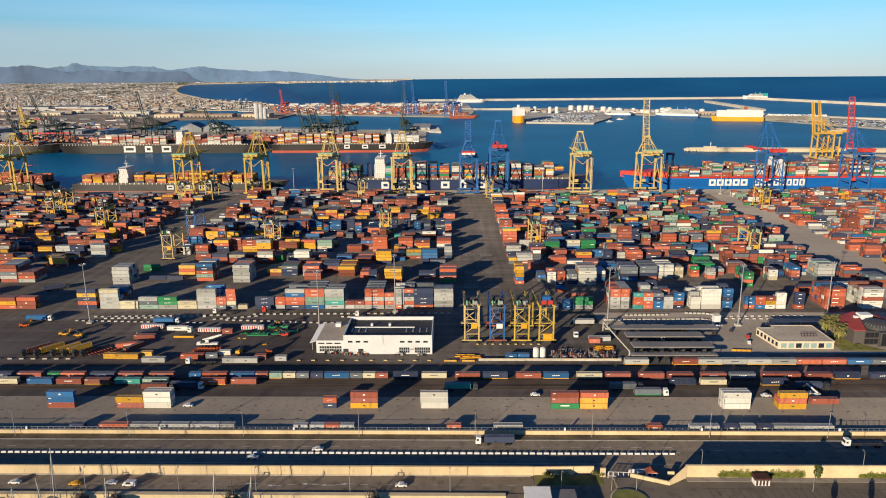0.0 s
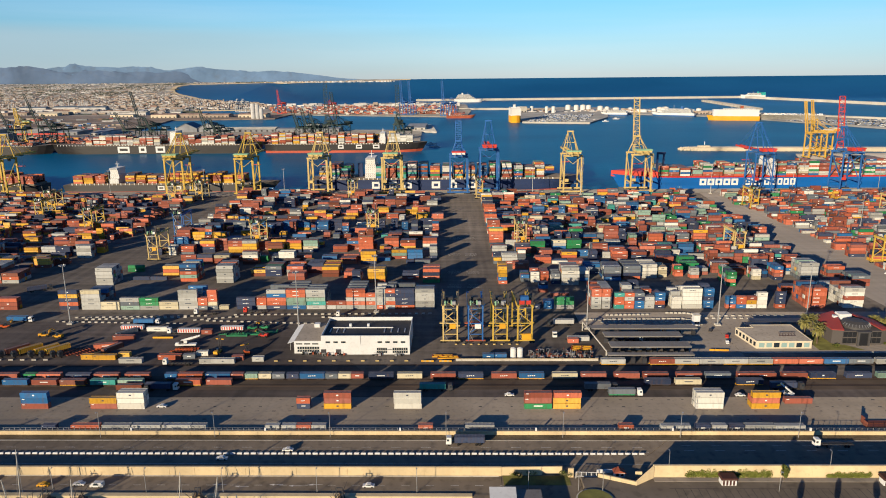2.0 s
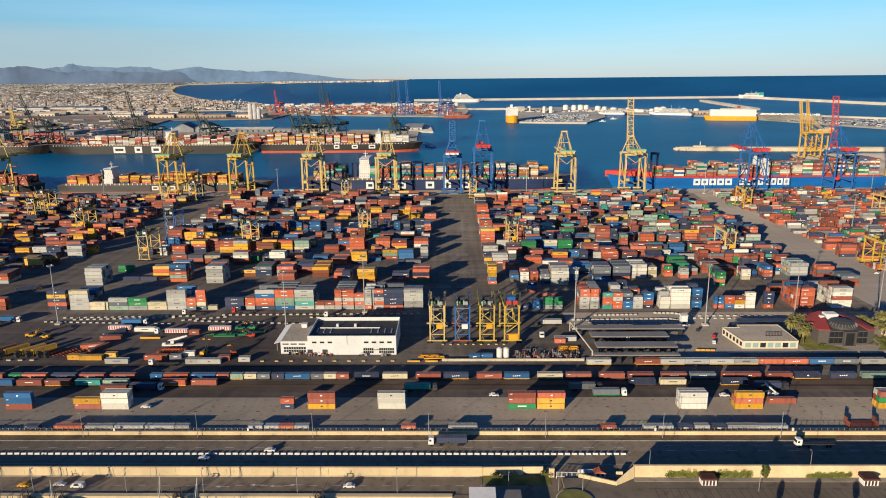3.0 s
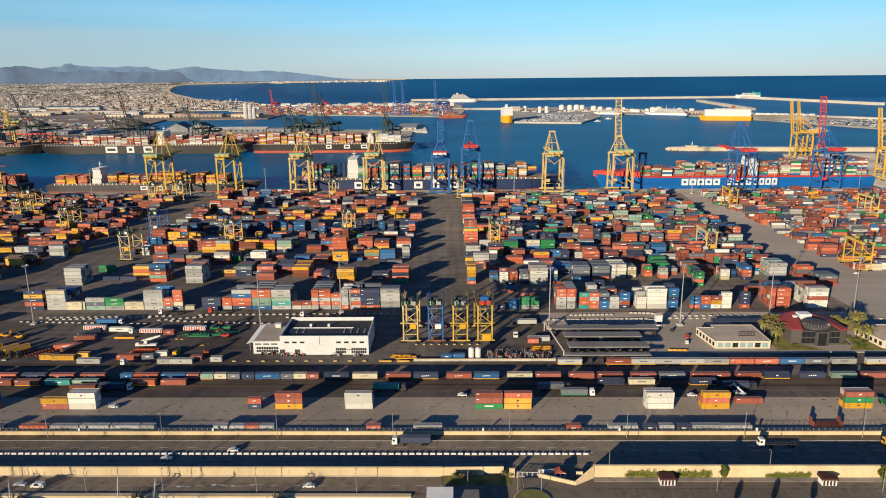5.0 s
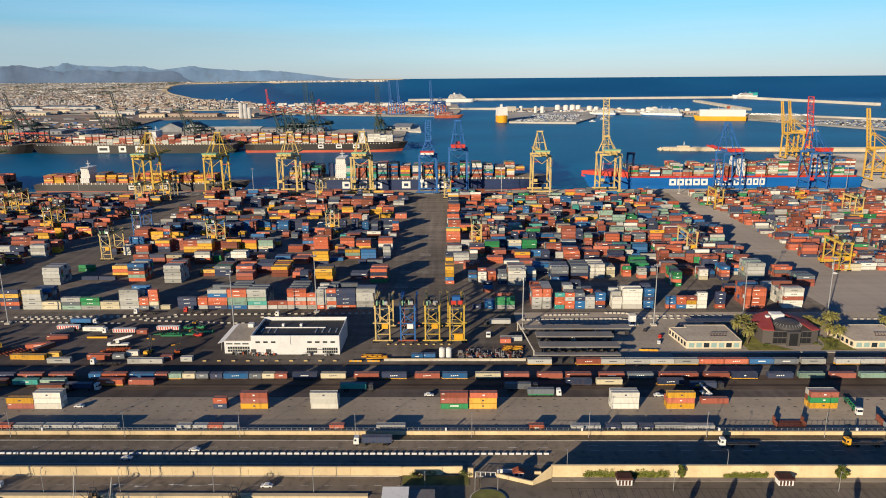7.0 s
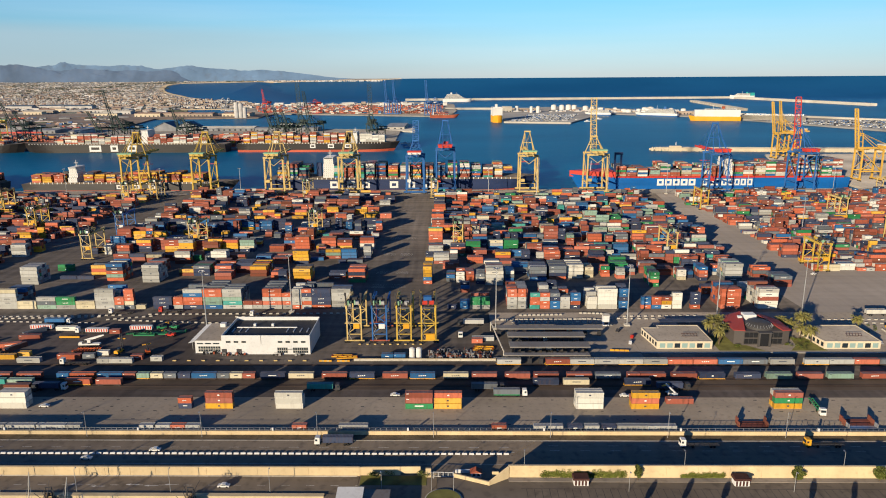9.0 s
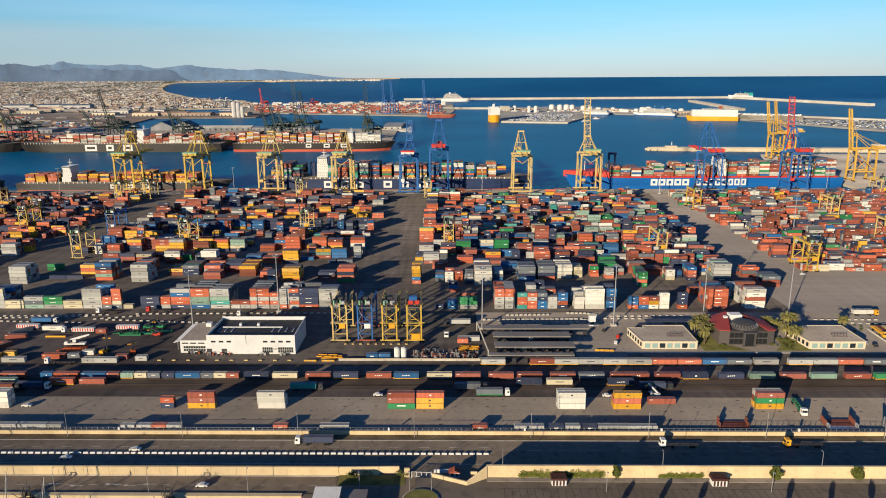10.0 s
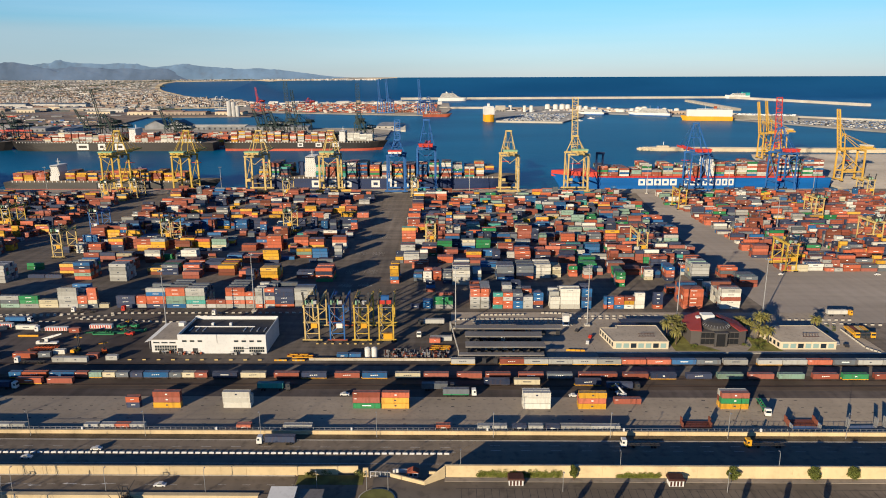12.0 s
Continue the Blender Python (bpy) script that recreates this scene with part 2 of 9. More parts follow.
M_YARD = surface("yard_asphalt", (0.168, 0.143, 0.119), 0.85, big=0.012, small=0.25, vary=0.38, dirt=(0.10, 0.092, 0.085), dirty=0.7, bump=0.3, stretch=(1, 0.35, 1), streak=0.5)
M_WESTYARD = surface("darker_yard_asphalt", (0.122, 0.100, 0.086), 0.85, big=0.012, small=0.25, vary=0.38, dirt=(0.085, 0.076, 0.07), dirty=0.7, bump=0.3, stretch=(1, 0.35, 1), streak=0.5)
M_APRON = surface("concrete_apron", (0.330, 0.276, 0.210), 0.85, big=0.02, small=0.5, vary=0.16, dirt=(0.18, 0.15, 0.125), dirty=0.5, bump=0.2, streak=0.16)
M_ROAD = surface("old_road_asphalt", (0.245, 0.197, 0.143), 0.85, big=0.03, small=0.3, vary=0.22, dirt=(0.05, 0.045, 0.04), dirty=0.5, stretch=(0.15, 1, 1), streak=0.3)
M_NEWROAD = surface("new_road_asphalt", (0.020, 0.023, 0.030), 0.75, big=0.03, small=0.3, vary=0.25, dirt=(0.035, 0.035, 0.035), dirty=0.3, stretch=(0.15, 1, 1))
M_QUAY = surface("quay_concrete", (0.27, 0.245, 0.21), 0.85, big=0.02, small=0.3, vary=0.25, dirty=0.5)
M_WALL = surface("cream_wall_concrete", (0.585, 0.465, 0.28), 0.85, big=0.1, small=0.6, vary=0.16, dirt=(0.42, 0.32, 0.19), dirty=0.45, bump=0.2, stretch=(1, 1, 0.2))
M_PALE = surface("pale_concrete", (0.47, 0.44, 0.38), 0.85, vary=0.2, dirty=0.4)
M_PAVE = surface("tan_paving", (0.285, 0.245, 0.20), 0.85, big=0.03, small=0.4, vary=0.2, dirt=(0.12, 0.10, 0.085), dirty=0.5, bump=0.2)
M_TAUPE = surface("taupe_plaster", (0.085, 0.075, 0.070), 0.8, vary=0.12)
# a pale base colour paints the reflection on the office panes
M_PALEGLASS, _n, _l, _p = nodes_of("reflection_painted_glass")
_p.inputs["Base Color"].default_value, _p.inputs["Roughness"].default_value = (0.25, 0.36, 0.34, 1), 0.15
M_PIER = surface("pale_pier_concrete", (0.47, 0.44, 0.38), 0.9, big=0.01, small=0.1, vary=0.2, dirt=(0.35, 0.31, 0.26), dirty=0.5)
M_CORNER = surface("worn_quay_concrete", (0.34, 0.305, 0.26), 0.9, big=0.01, small=0.1, vary=0.25, dirt=(0.22, 0.19, 0.16), dirty=0.5)
M_SANDSTONE = surface("pale_sandy_stone", (0.52, 0.45, 0.33), 0.9, big=0.02, small=0.15, vary=0.15, dirt=(0.36, 0.30, 0.22), dirty=0.4, bump=0.2)
M_PIERGREY = surface("grey_pier_asphalt", (0.21, 0.205, 0.20), 0.9, big=0.01, small=0.1, vary=0.3, dirt=(0.30, 0.27, 0.23), dirty=0.6)
M_LINE = surface("road_paint", (0.60, 0.58, 0.52), 0.7, small=1.5, dirt=(0.10, 0.09, 0.08), dirty=0.8)
M_WHITE = surface("white_wall_paint", (0.60, 0.60, 0.59), 0.6, big=0.15, vary=0.06, dirty=0.15)
M_ROOFDARK = surface("dark_roof_membrane", (0.035, 0.037, 0.042), 0.7, vary=0.3, dirty=0.4)
M_ROOFTAN = surface("gravel_roof", (0.36, 0.31, 0.25), 0.9, vary=0.2, dirty=0.5, bump=0.3)
M_BEIGE = surface("beige_plaster", (0.58, 0.50, 0.37), 0.8, vary=0.1, dirty=0.2)
M_BLACK = surface("black_cladding", (0.018, 0.019, 0.022), 0.35, vary=0.2, dirty=0.1)
M_TYRE = surface("tyre_rubber", (0.018, 0.018, 0.018), 0.85, vary=0.2)
M_STEEL = surface("galvanised_steel", (0.42, 0.42, 0.42), 0.45, 0.6, vary=0.15)
M_DARKSTEEL = surface("dark_steel", (0.045, 0.045, 0.05), 0.6, 0.2, vary=0.3)
M_CRANE = surface("yellow_crane_paint", (0.50, 0.34, 0.06), 0.5, big=0.1, small=0.6, vary=0.15, dirt=(0.16, 0.08, 0.03), dirty=0.45)
M_CRANEPALE = surface("pale_yellow_crane_paint", (0.52, 0.385, 0.15), 0.5, big=0.1, small=0.6, vary=0.15, dirt=(0.2, 0.12, 0.05), dirty=0.45)
M_CRANEBLUE = surface("blue_crane_paint", (0.025, 0.115, 0.33), 0.5, big=0.1, small=0.6, vary=0.2, dirty=0.3)
M_CRANERED = surface("red_crane_paint", (0.50, 0.045, 0.03), 0.5, big=0.1, small=0.6, vary=0.2, dirty=0.3)
M_CRANEORANGE = surface("orange_crane_paint", (0.55, 0.33, 0.06), 0.5, vary=0.15, dirty=0.3)
M_CRANEDARK = surface("dark_green_crane_paint", (0.036, 0.056, 0.052), 0.6, vary=0.2)
M_CRANEGREEN = surface("pale_green_roof_paint", (0.24, 0.42, 0.26), 0.6, vary=0.2)
M_GLASS, _n, _l, _p = nodes_of("dark_window_glass")
_p.inputs["Base Color"].default_value, _p.inputs["Roughness"].default_value = (0.02, 0.03, 0.04, 1), 0.08
M_RED = surface("red_paint", (0.48, 0.035, 0.022), 0.5, vary=0.15)
M_BLUEPAINT = surface("blue_paint", (0.02, 0.10, 0.28), 0.5, vary=0.15)
M_GREENPAINT = surface("green_paint", (0.03, 0.22, 0.09), 0.5, vary=0.15)
M_YELLOW = surface("yellow_paint", (0.66, 0.33, 0.025), 0.5, vary=0.15, dirty=0.3)
M_ORANGE = surface("orange_paint", (0.58, 0.11, 0.025), 0.5, vary=0.15, dirty=0.3)
M_MAROON = surface("dark_maroon_roof", (0.065, 0.027, 0.022), 0.8, vary=0.2)
M_VERGE = surface("dusty_verge", (0.14, 0.105, 0.062), 0.95, big=0.1, small=1.0, vary=0.45, dirt=(0.045, 0.036, 0.022), dirty=0.8, bump=0.4)
M_EAST = surface("pale_yard_asphalt", (0.275, 0.242, 0.212), 0.85, big=0.012, small=0.25, vary=0.18, dirt=(0.24, 0.21, 0.18), dirty=0.5, bump=0.2, stretch=(0.4, 1, 1), streak=0.2)
M_TILE = surface("terracotta_roof", (0.33, 0.085, 0.045), 0.8, vary=0.2)
M_RUSTBROWN = surface("rust_brown_steel", (0.17, 0.055, 0.036), 0.75, vary=0.3, dirty=0.4)
M_CARPARK = surface("car_park_asphalt", (0.180, 0.149, 0.115), 0.85, big=0.03, small=0.3, vary=0.25, dirt=(0.07, 0.06, 0.05), dirty=0.6, streak=0.2)
M_WINGRED = surface("faded_red_roof", (0.30, 0.05, 0.042), 0.65, vary=0.2, dirty=0.3)
M_LEAF = surface("leaves", (0.155, 0.18, 0.04), 0.7, big=0.5, small=2.0, vary=0.4, island=0.5)
M_IVY = surface("yellow_green_creeper", (0.20, 0.225, 0.045), 0.7, big=0.5, small=2.0, vary=0.4, island=0.5)
M_PALM = surface("palm_fronds", (0.27, 0.245, 0.075), 0.6, big=0.5, small=2.0, vary=0.4, island=0.5)
M_BARK = surface("bark", (0.12, 0.085, 0.055), 0.9, big=1.0, vary=0.3, bump=0.4)
M_GRASS = surface("grass", (0.145, 0.14, 0.04), 0.9, big=0.2, small=1.2, vary=0.4, dirt=(0.12, 0.09, 0.05), dirty=0.5)
M_BALLAST = surface("rail_ballast", (0.085, 0.065, 0.05), 0.95, big=0.05, small=1.5, vary=0.3, bump=0.5)
M_RAIL = surface("rusty_rail", (0.075, 0.052, 0.042), 0.5, 0.4, vary=0.2)
M_HULLRED = surface("red_boot_paint", (0.46, 0.09, 0.05), 0.6, big=0.05, vary=0.2, dirty=0.4, stretch=(0.3, 1, 2))
M_HULLBLACK = surface("black_hull_paint", (0.024, 0.022, 0.022), 0.5, big=0.05, vary=0.3, dirt=(0.045, 0.035, 0.03), dirty=0.4, stretch=(0.3, 1, 2))
M_HULLNAVY = surface("navy_hull_paint", (0.019, 0.034, 0.092), 0.5, big=0.05, vary=0.2, dirty=0.3, stretch=(0.3, 1, 2))
M_HULLBLUE = surface("blue_hull_paint", (0.006, 0.105, 0.35), 0.45, big=0.05, vary=0.15, dirty=0.15, stretch=(0.3, 1, 2))
M_HULLGREY = surface("grey_hull_paint", (0.062, 0.060, 0.060), 0.55, big=0.05, vary=0.2, dirty=0.4, stretch=(0.3, 1, 2))
M_HULLYELLOW = surface("yellow_hull_paint", (0.70, 0.33, 0.02), 0.5, vary=0.1)
M_DECK = surface("ship_deck", (0.20, 0.16, 0.12), 0.8, vary=0.3, dirty=0.4)
M_SHIPWHITE = surface("white_ship_paint", (0.64, 0.63, 0.60), 0.5, vary=0.06, dirty=0.15)
M_ROCK = surface("breakwater_rock", (0.38, 0.35, 0.30), 0.95, big=0.03, small=0.2, vary=0.3, dirt=(0.15, 0.12, 0.08), dirty=0.5, bump=0.8, bump_scale=0.3)
M_CITYLAND = surface("city_ground", (0.36, 0.33, 0.295), 0.95, big=0.006, small=0.03, vary=0.4, dirt=(0.20, 0.19, 0.15), dirty=0.85, level=True)
M_RAILYARD = surface("rail_yard_ground", (0.20, 0.155, 0.125), 0.95, big=0.008, small=0.04, vary=0.45, dirt=(0.06, 0.052, 0.048), dirty=0.9, stretch=(0.5, 1, 1))
M_SAND = surface("beach_sand", (0.50, 0.40, 0.26), 0.95, big=0.01, vary=0.1)
# distance haze is put into the base colours of both hill ranges
M_HILL = surface("hazed_hills", (0.112, 0.168, 0.265), 1.0, big=0.006, small=0.02, vary=0.25, dirt=(0.16, 0.19, 0.24), dirty=0.25)
M_HILLFAR = surface("hazed_far_hills", (0.140, 0.226, 0.35), 1.0, big=0.006, small=0.02, vary=0.2)


def sea_material():
    m, n, l, p = nodes_of("sea_water")
    pos = n.new("ShaderNodeNewGeometry").outputs["Position"]
    a = noise_node(n, l, pos, 0.0025, 5, (0.4, 1.0, 1.0))
    # the base colour turns from greener near to bluer far along y
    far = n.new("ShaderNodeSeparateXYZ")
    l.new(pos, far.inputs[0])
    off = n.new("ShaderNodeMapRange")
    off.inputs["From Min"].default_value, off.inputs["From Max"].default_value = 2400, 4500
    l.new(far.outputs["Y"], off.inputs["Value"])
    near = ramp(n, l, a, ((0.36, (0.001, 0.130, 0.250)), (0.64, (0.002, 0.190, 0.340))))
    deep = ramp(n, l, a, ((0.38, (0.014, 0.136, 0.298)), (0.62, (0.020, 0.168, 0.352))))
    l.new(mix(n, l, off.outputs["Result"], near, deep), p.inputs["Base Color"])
    p.inputs["Roughness"].default_value = 0.34
    p.inputs["IOR"].default_value = 1.33
    p.inputs["Specular IOR Level"].default_value = 0.04
    bp = n.new("ShaderNodeBump")
    bp.inputs["Strength"].default_value, bp.inputs["Distance"].default_value = 0.6, 0.8
    l.new(noise_node(n, l, pos, 0.12, 6, (0.6, 1.0, 1.0)), bp.inputs["Height"])
    # shading normal tips upright so the climbing far sheet shades nearly level
    up = n.new("ShaderNodeCombineXYZ")
    up.inputs[2].default_value = 1.7
    lean = n.new("ShaderNodeVectorMath")
    l.new(up.outputs[0], lean.inputs[0])
    l.new(n.new("ShaderNodeNewGeometry").outputs["True Normal"], lean.inputs[1])
    unit = n.new("ShaderNodeVectorMath")
    unit.operation = "NORMALIZE"
    l.new(lean.outputs[0], unit.inputs[0])
    l.new(unit.outputs[0], bp.inputs["Normal"])
    l.new(bp.outputs[0], p.inputs["Normal"])
    return m


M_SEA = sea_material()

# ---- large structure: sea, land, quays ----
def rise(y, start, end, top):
    """Lifts far ground and water to fit the horizon in the camera's view; it is nearer here than in nature."""
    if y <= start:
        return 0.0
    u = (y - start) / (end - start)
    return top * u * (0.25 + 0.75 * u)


def sheet(name, ys, xs, height, material, label, category):
    verts = [(x, y, height(x, y)) for y in ys for x in xs]
    w = len(xs)
    faces = [(j * w + i, j * w + i + 1, (j + 1) * w + i + 1, (j + 1) * w + i) for j in range(len(ys) - 1) for i in range(w - 1)]
    me = bpy.data.meshes.new(name)
    me.from_pydata(verts, [], faces)
    me.materials.append(material)
    me.update()
    return tagged(new(name, me), label, category, kind="structure")


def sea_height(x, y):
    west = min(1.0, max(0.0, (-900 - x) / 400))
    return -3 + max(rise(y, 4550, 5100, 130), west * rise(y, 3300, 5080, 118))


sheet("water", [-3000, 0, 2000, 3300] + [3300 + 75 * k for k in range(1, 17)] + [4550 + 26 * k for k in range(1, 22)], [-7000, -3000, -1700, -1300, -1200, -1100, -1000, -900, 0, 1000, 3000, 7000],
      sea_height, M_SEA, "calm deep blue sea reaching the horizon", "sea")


def slab(name, outline, z0, z1, material, label, category="ground"):
    return solid(name, prism(bmesh.new(), outline, z0, z1), material, label, category, kind="structure")


# the terminal: one slab from the motorway to the quay, and the land that bends away on the far side
slab("ground_terminal", [(-1600, 262), (900, 262), (900, 901), (-1600, 901)], -9, 0.0, M_YARD, "dark worn asphalt yard of the container terminal")
slab("ground_terminal_corner", [(597, 901.0), (1600, 901.0), (1600, 1300), (640, 1300), (604, 1180)], -9, 0.0, M_CORNER, "pale concrete corner of the quay")
slab("quay_edge", [(-1600, 868), (596, 868), (596, 901.4), (-1600, 901.4)], -9, 0.03, M_QUAY, "concrete quay apron under the ship cranes", "quay")
slab("pavement_apron", [(-1600, 266), (1400, 266), (1400, 297.5), (-1600, 297.5)], -2, 0.03, M_APRON, "grey-brown concrete apron with stains", "pavement")
slab("pavement_siding_road", [(-1600, 297.5), (1400, 297.5), (1400, 305.5), (-1600, 305.5)], -2, 0.02, M_WESTYARD, "darker asphalt road along the sidings", "pavement")
slab("pavement_west_yard", [(-1600, 321.5), (-30, 321.5), (-40, 338), (-74, 349), (-76, 379), (-88, 394), (-128, 401), (-1600, 402)], -2, 0.02, M_WESTYARD, "darker asphalt of the west yard", "pavement")
slab("mole", [(464, 1402), (488, 1391), (1500, 1286), (1500, 1325), (494, 1416), (470, 1412)], -8, 3.0, M_SANDSTONE, "pale stone mole with a rounded head", "mole")
slab("pavement_east_lane", [(288, 398), (1400, 398), (1400, 866), (318, 866), (284, 500)], -1, 0.02, M_EAST, "pale worn asphalt of the eastern yard lane", "pavement")
def joints():
    """Open joints between the slabs of the apron."""
    rows = [(-420, 480, y - 0.05, y + 0.05, 0.026, 0.034, 0) for y in (279.6, 291.4)]
    tagged(new("trim_apron_joint", boxes_mesh("trim_apron_joint", rows, [M_QUAY])), "faint joints between the apron slabs", "joint", kind="structure")


joints()


def apron_marks():
    """Short dark marks added on the apron in rows, some left out at random."""
    rnd = random.Random(41)
    rows = []
    for y in (271.5, 276.0, 283.6, 287.8, 294.6):
        for k in range(110):
            if rnd.random() < 0.55:
                x = -380 + 7.1 * k + rnd.uniform(-0.6, 0.6)
                rows.append((x, x + rnd.uniform(0.8, 1.7), y + rnd.uniform(-0.2, 0.2), y + 0.5, 0.02, 0.036, 0))
    tagged(new("trim_apron_mark", boxes_mesh("trim_apron_mark", rows, [M_ROOFDARK])), "short dark marks on the apron", "slot", kind="structure")


apron_marks()
# far quays and breakwaters
slab("ground_north_terminal", [(-2600, 1450), (-62, 1450), (-78, 1960), (-360, 2000), (-2600, 2010)], -9, 0, M_QUAY, "concrete quay of the northern terminal")
slab("pier_north", [(-132, 1946), (-36, 1880), (-56, 2168), (-120, 2174)], -9, 0.8, M_PALE, "small concrete pier with sheds", "pier")
slab("ground_inner_dock", [(-3200, 2010.5), (-905, 2010.5), (-1000, 2520), (-640, 2560), (-640, 2860), (-1146, 2885), (-3200, 2885)], -9, 0.65, M_RAILYARD, "dark brown rail yard and inner dock land")
slab("ground_far_terminal", [(-745, 2873), (54, 2582), (80, 3000), (70, 3700), (-210, 4090), (-880, 3600), (-900, 3100)], -9, 0.5, M_QUAY, "far container terminal on reclaimed land")
slab("pier_island", [(228, 2249), (428, 2196), (545, 2480), (600, 2745), (738, 2634), (880, 2535), (930, 2430), (1004, 2312), (1165, 1880), (1400, 1300), (2000, 1300), (2000, 1440), (1700, 1826), (1402, 2238), (1137, 2566), (1050, 2700), (900, 2980), (560, 3330), (262, 3140)], -9, 1.2, M_PIERGREY, "wide pier with tanks and car parks", "pier")
slab("wall_pier_road", [(1060, 2640), (1119, 2545), (1378, 2215), (1690, 1812), (1704, 1824), (1400, 2232), (1135, 2560), (1075, 2655)], 1.0, 6.0, M_PIER, "pale sea wall and road along the far pier", "wall")
slab("kerb_pier", [(226, 2248), (428, 2190), (433, 2198), (230, 2256)], -8, 2.0, M_PIER, "pale quay edge of the far pier", "quay")
slab("breakwater_outer", [(-225, 4330), (1770, 4440), (1985, 3305), (2015, 3305), (1800, 4475), (-225, 4362)], -9, 9, M_PIER, "long pale stone breakwater", "breakwater")
slab("breakwater_link", [(30, 3172), (255, 3146), (258, 3164), (32, 3190)], -9, 5, M_PIER, "low pale breakwater before the far terminal", "breakwater")
slab("breakwater_inner", [(1240, 2950), (1350, 3880), (1375, 3970), (1390, 3880), (1275, 2940)], -9, 6, M_ROCK, "short stone breakwater", "breakwater")


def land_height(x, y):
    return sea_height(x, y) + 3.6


COAST_Y = (2600, 2885, 2900, 3240, 3285, 3700, 3930, 3955, 4095, 4350, 4560, 4660, 4795, 4890, 4955, 4980, 5045, 5065, 5090)
COAST_X = (-1000, -1150, -1190, -1230, -915, -890, -1105, -1300, -1473, -1650, -1783, -1836, -1865, -1850, -1814, -1583, -1122, -560, -300)


def coast(y):
    """East edge of the city's land: the inner docks, the spit to the far terminal, the beach and the shore across the bay."""
    return float(np.interp(y, COAST_Y, COAST_X))


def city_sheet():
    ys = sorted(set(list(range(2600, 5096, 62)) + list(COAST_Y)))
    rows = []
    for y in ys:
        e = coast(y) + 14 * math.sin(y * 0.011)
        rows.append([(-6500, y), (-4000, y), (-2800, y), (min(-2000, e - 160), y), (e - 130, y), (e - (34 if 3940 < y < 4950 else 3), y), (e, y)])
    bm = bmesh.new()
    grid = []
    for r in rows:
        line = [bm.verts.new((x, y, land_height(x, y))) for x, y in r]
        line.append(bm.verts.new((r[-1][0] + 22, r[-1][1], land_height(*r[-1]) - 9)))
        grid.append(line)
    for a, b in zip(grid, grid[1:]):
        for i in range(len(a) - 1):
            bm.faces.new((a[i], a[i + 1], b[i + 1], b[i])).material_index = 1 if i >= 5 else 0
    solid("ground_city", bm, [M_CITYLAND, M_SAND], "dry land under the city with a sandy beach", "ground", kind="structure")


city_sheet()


def hills(name, y, base, summits, material, label, seed, end):
    """A range of hills: a long ridge from summit to saddle (x, height over base), roughened by noise, with spurs running down."""
    xs = np.arange(-5200, end, 12.0)
    px, ph = zip(*summits)
    raw = np.interp(xs, px, ph)
    soft = np.convolve(np.pad(raw, 4, mode="edge"), np.ones(9) / 9, mode="valid")
    crest = [max(h * (1 + 0.07 * noise.noise((x * 0.008, seed, 0)) + 0.05 * noise.noise((x * 0.03, seed, 3))), -14.0) if h > 1 else -14.0 for x, h in zip(xs, soft)]
    bm = bmesh.new()
    lines = []
    for k in range(17):
        f = k / 16
        lines.append([bm.verts.new((x, y + 45 * f, base - 14 + (c + 14) * (f ** 0.8) * (1 + (0.22 * noise.noise((x * 0.009 + f, f * 2.2, seed)) + 0.10 * noise.noise((x * 0.03, f * 5, seed)) if 0 < k < 16 else 0)))) for x, c in zip(xs, crest)])
    for a, b in zip(lines, lines[1:]):
        for i in range(len(a) - 1):
            bm.faces.new((a[i], a[i + 1], b[i + 1], b[i]))
    ob = solid(name, bm, material, label, "hills", kind="structure")
    ob.data.shade_smooth()


hills("backdrop_hills", 5030, 116, [(-5200, 80), (-3600, 118), (-3187, 112), (-3004, 124), (-2886, 98), (-2747, 76), (-2523, 93), (-2384, 66), (-2221, 82), (-2081, 66), (-1938, 84), (-1862, 43), (-1780, 4), (-1750, 0)], M_HILL, "hills behind the city, haze painted blue-grey into them", 2.0, -1150)
hills("backdrop_far_hills", 5052, 116, [(-5200, 70), (-2918, 105), (-2672, 126), (-2390, 106), (-2268, 114), (-2126, 107), (-2048, 82), (-1824, 108), (-1583, 83), (-1423, 68), (-1301, 78), (-1061, 56), (-781, 19), (-620, 10), (-138, 7), (300, 3), (700, 0)], M_HILLFAR, "far mountains with pale haze painted into their colour", 9.0, 900)


# ---- motorway, walls and the lower road ----
slab("road_motorway_north", [(-1600, 246.5), (88.5, 246.5), (103, 261.9), (-1600, 261.9)], -2, 0.0, M_ROAD, "worn grey carriageway of the motorway", "road")
slab("road_motorway_south", [(-1600, 234), (60, 234), (60, 230.4), (1400, 230.4), (1400, 261.9), (103.3, 261.9), (88.8, 246.4), (-1600, 246.4)], -2, -0.01, M_ROAD, "worn grey carriageway in the shade of the wall", "road")
slab("ground_verge", [(-1600, 258.2), (1400, 258.2), (1400, 262.4), (-1600, 262.4)], -2, 0.12, M_VERGE, "dry stony verge beside the motorway")
slab("road_lower", [(-1600, 221.5), (30.8, 221.5), (30.8, 233.4), (-1600, 233.4)], -6, -0.9, M_ROAD, "worn grey lower road by the harbour", "road")
slab("pavement_car_park", [(60, 150), (1400, 150), (1400, 229.4), (86, 229.4), (60, 229.4)], -6, 1.0, M_CARPARK, "grey asphalt car park with faint bays", "pavement")
slab("quay_marina", [(-1600, 219.6), (19.8, 219.6), (19.8, 221.6), (-1600, 221.6)], -8, -0.45, M_WALL, "cream kerb wall of the small marina", "quay")
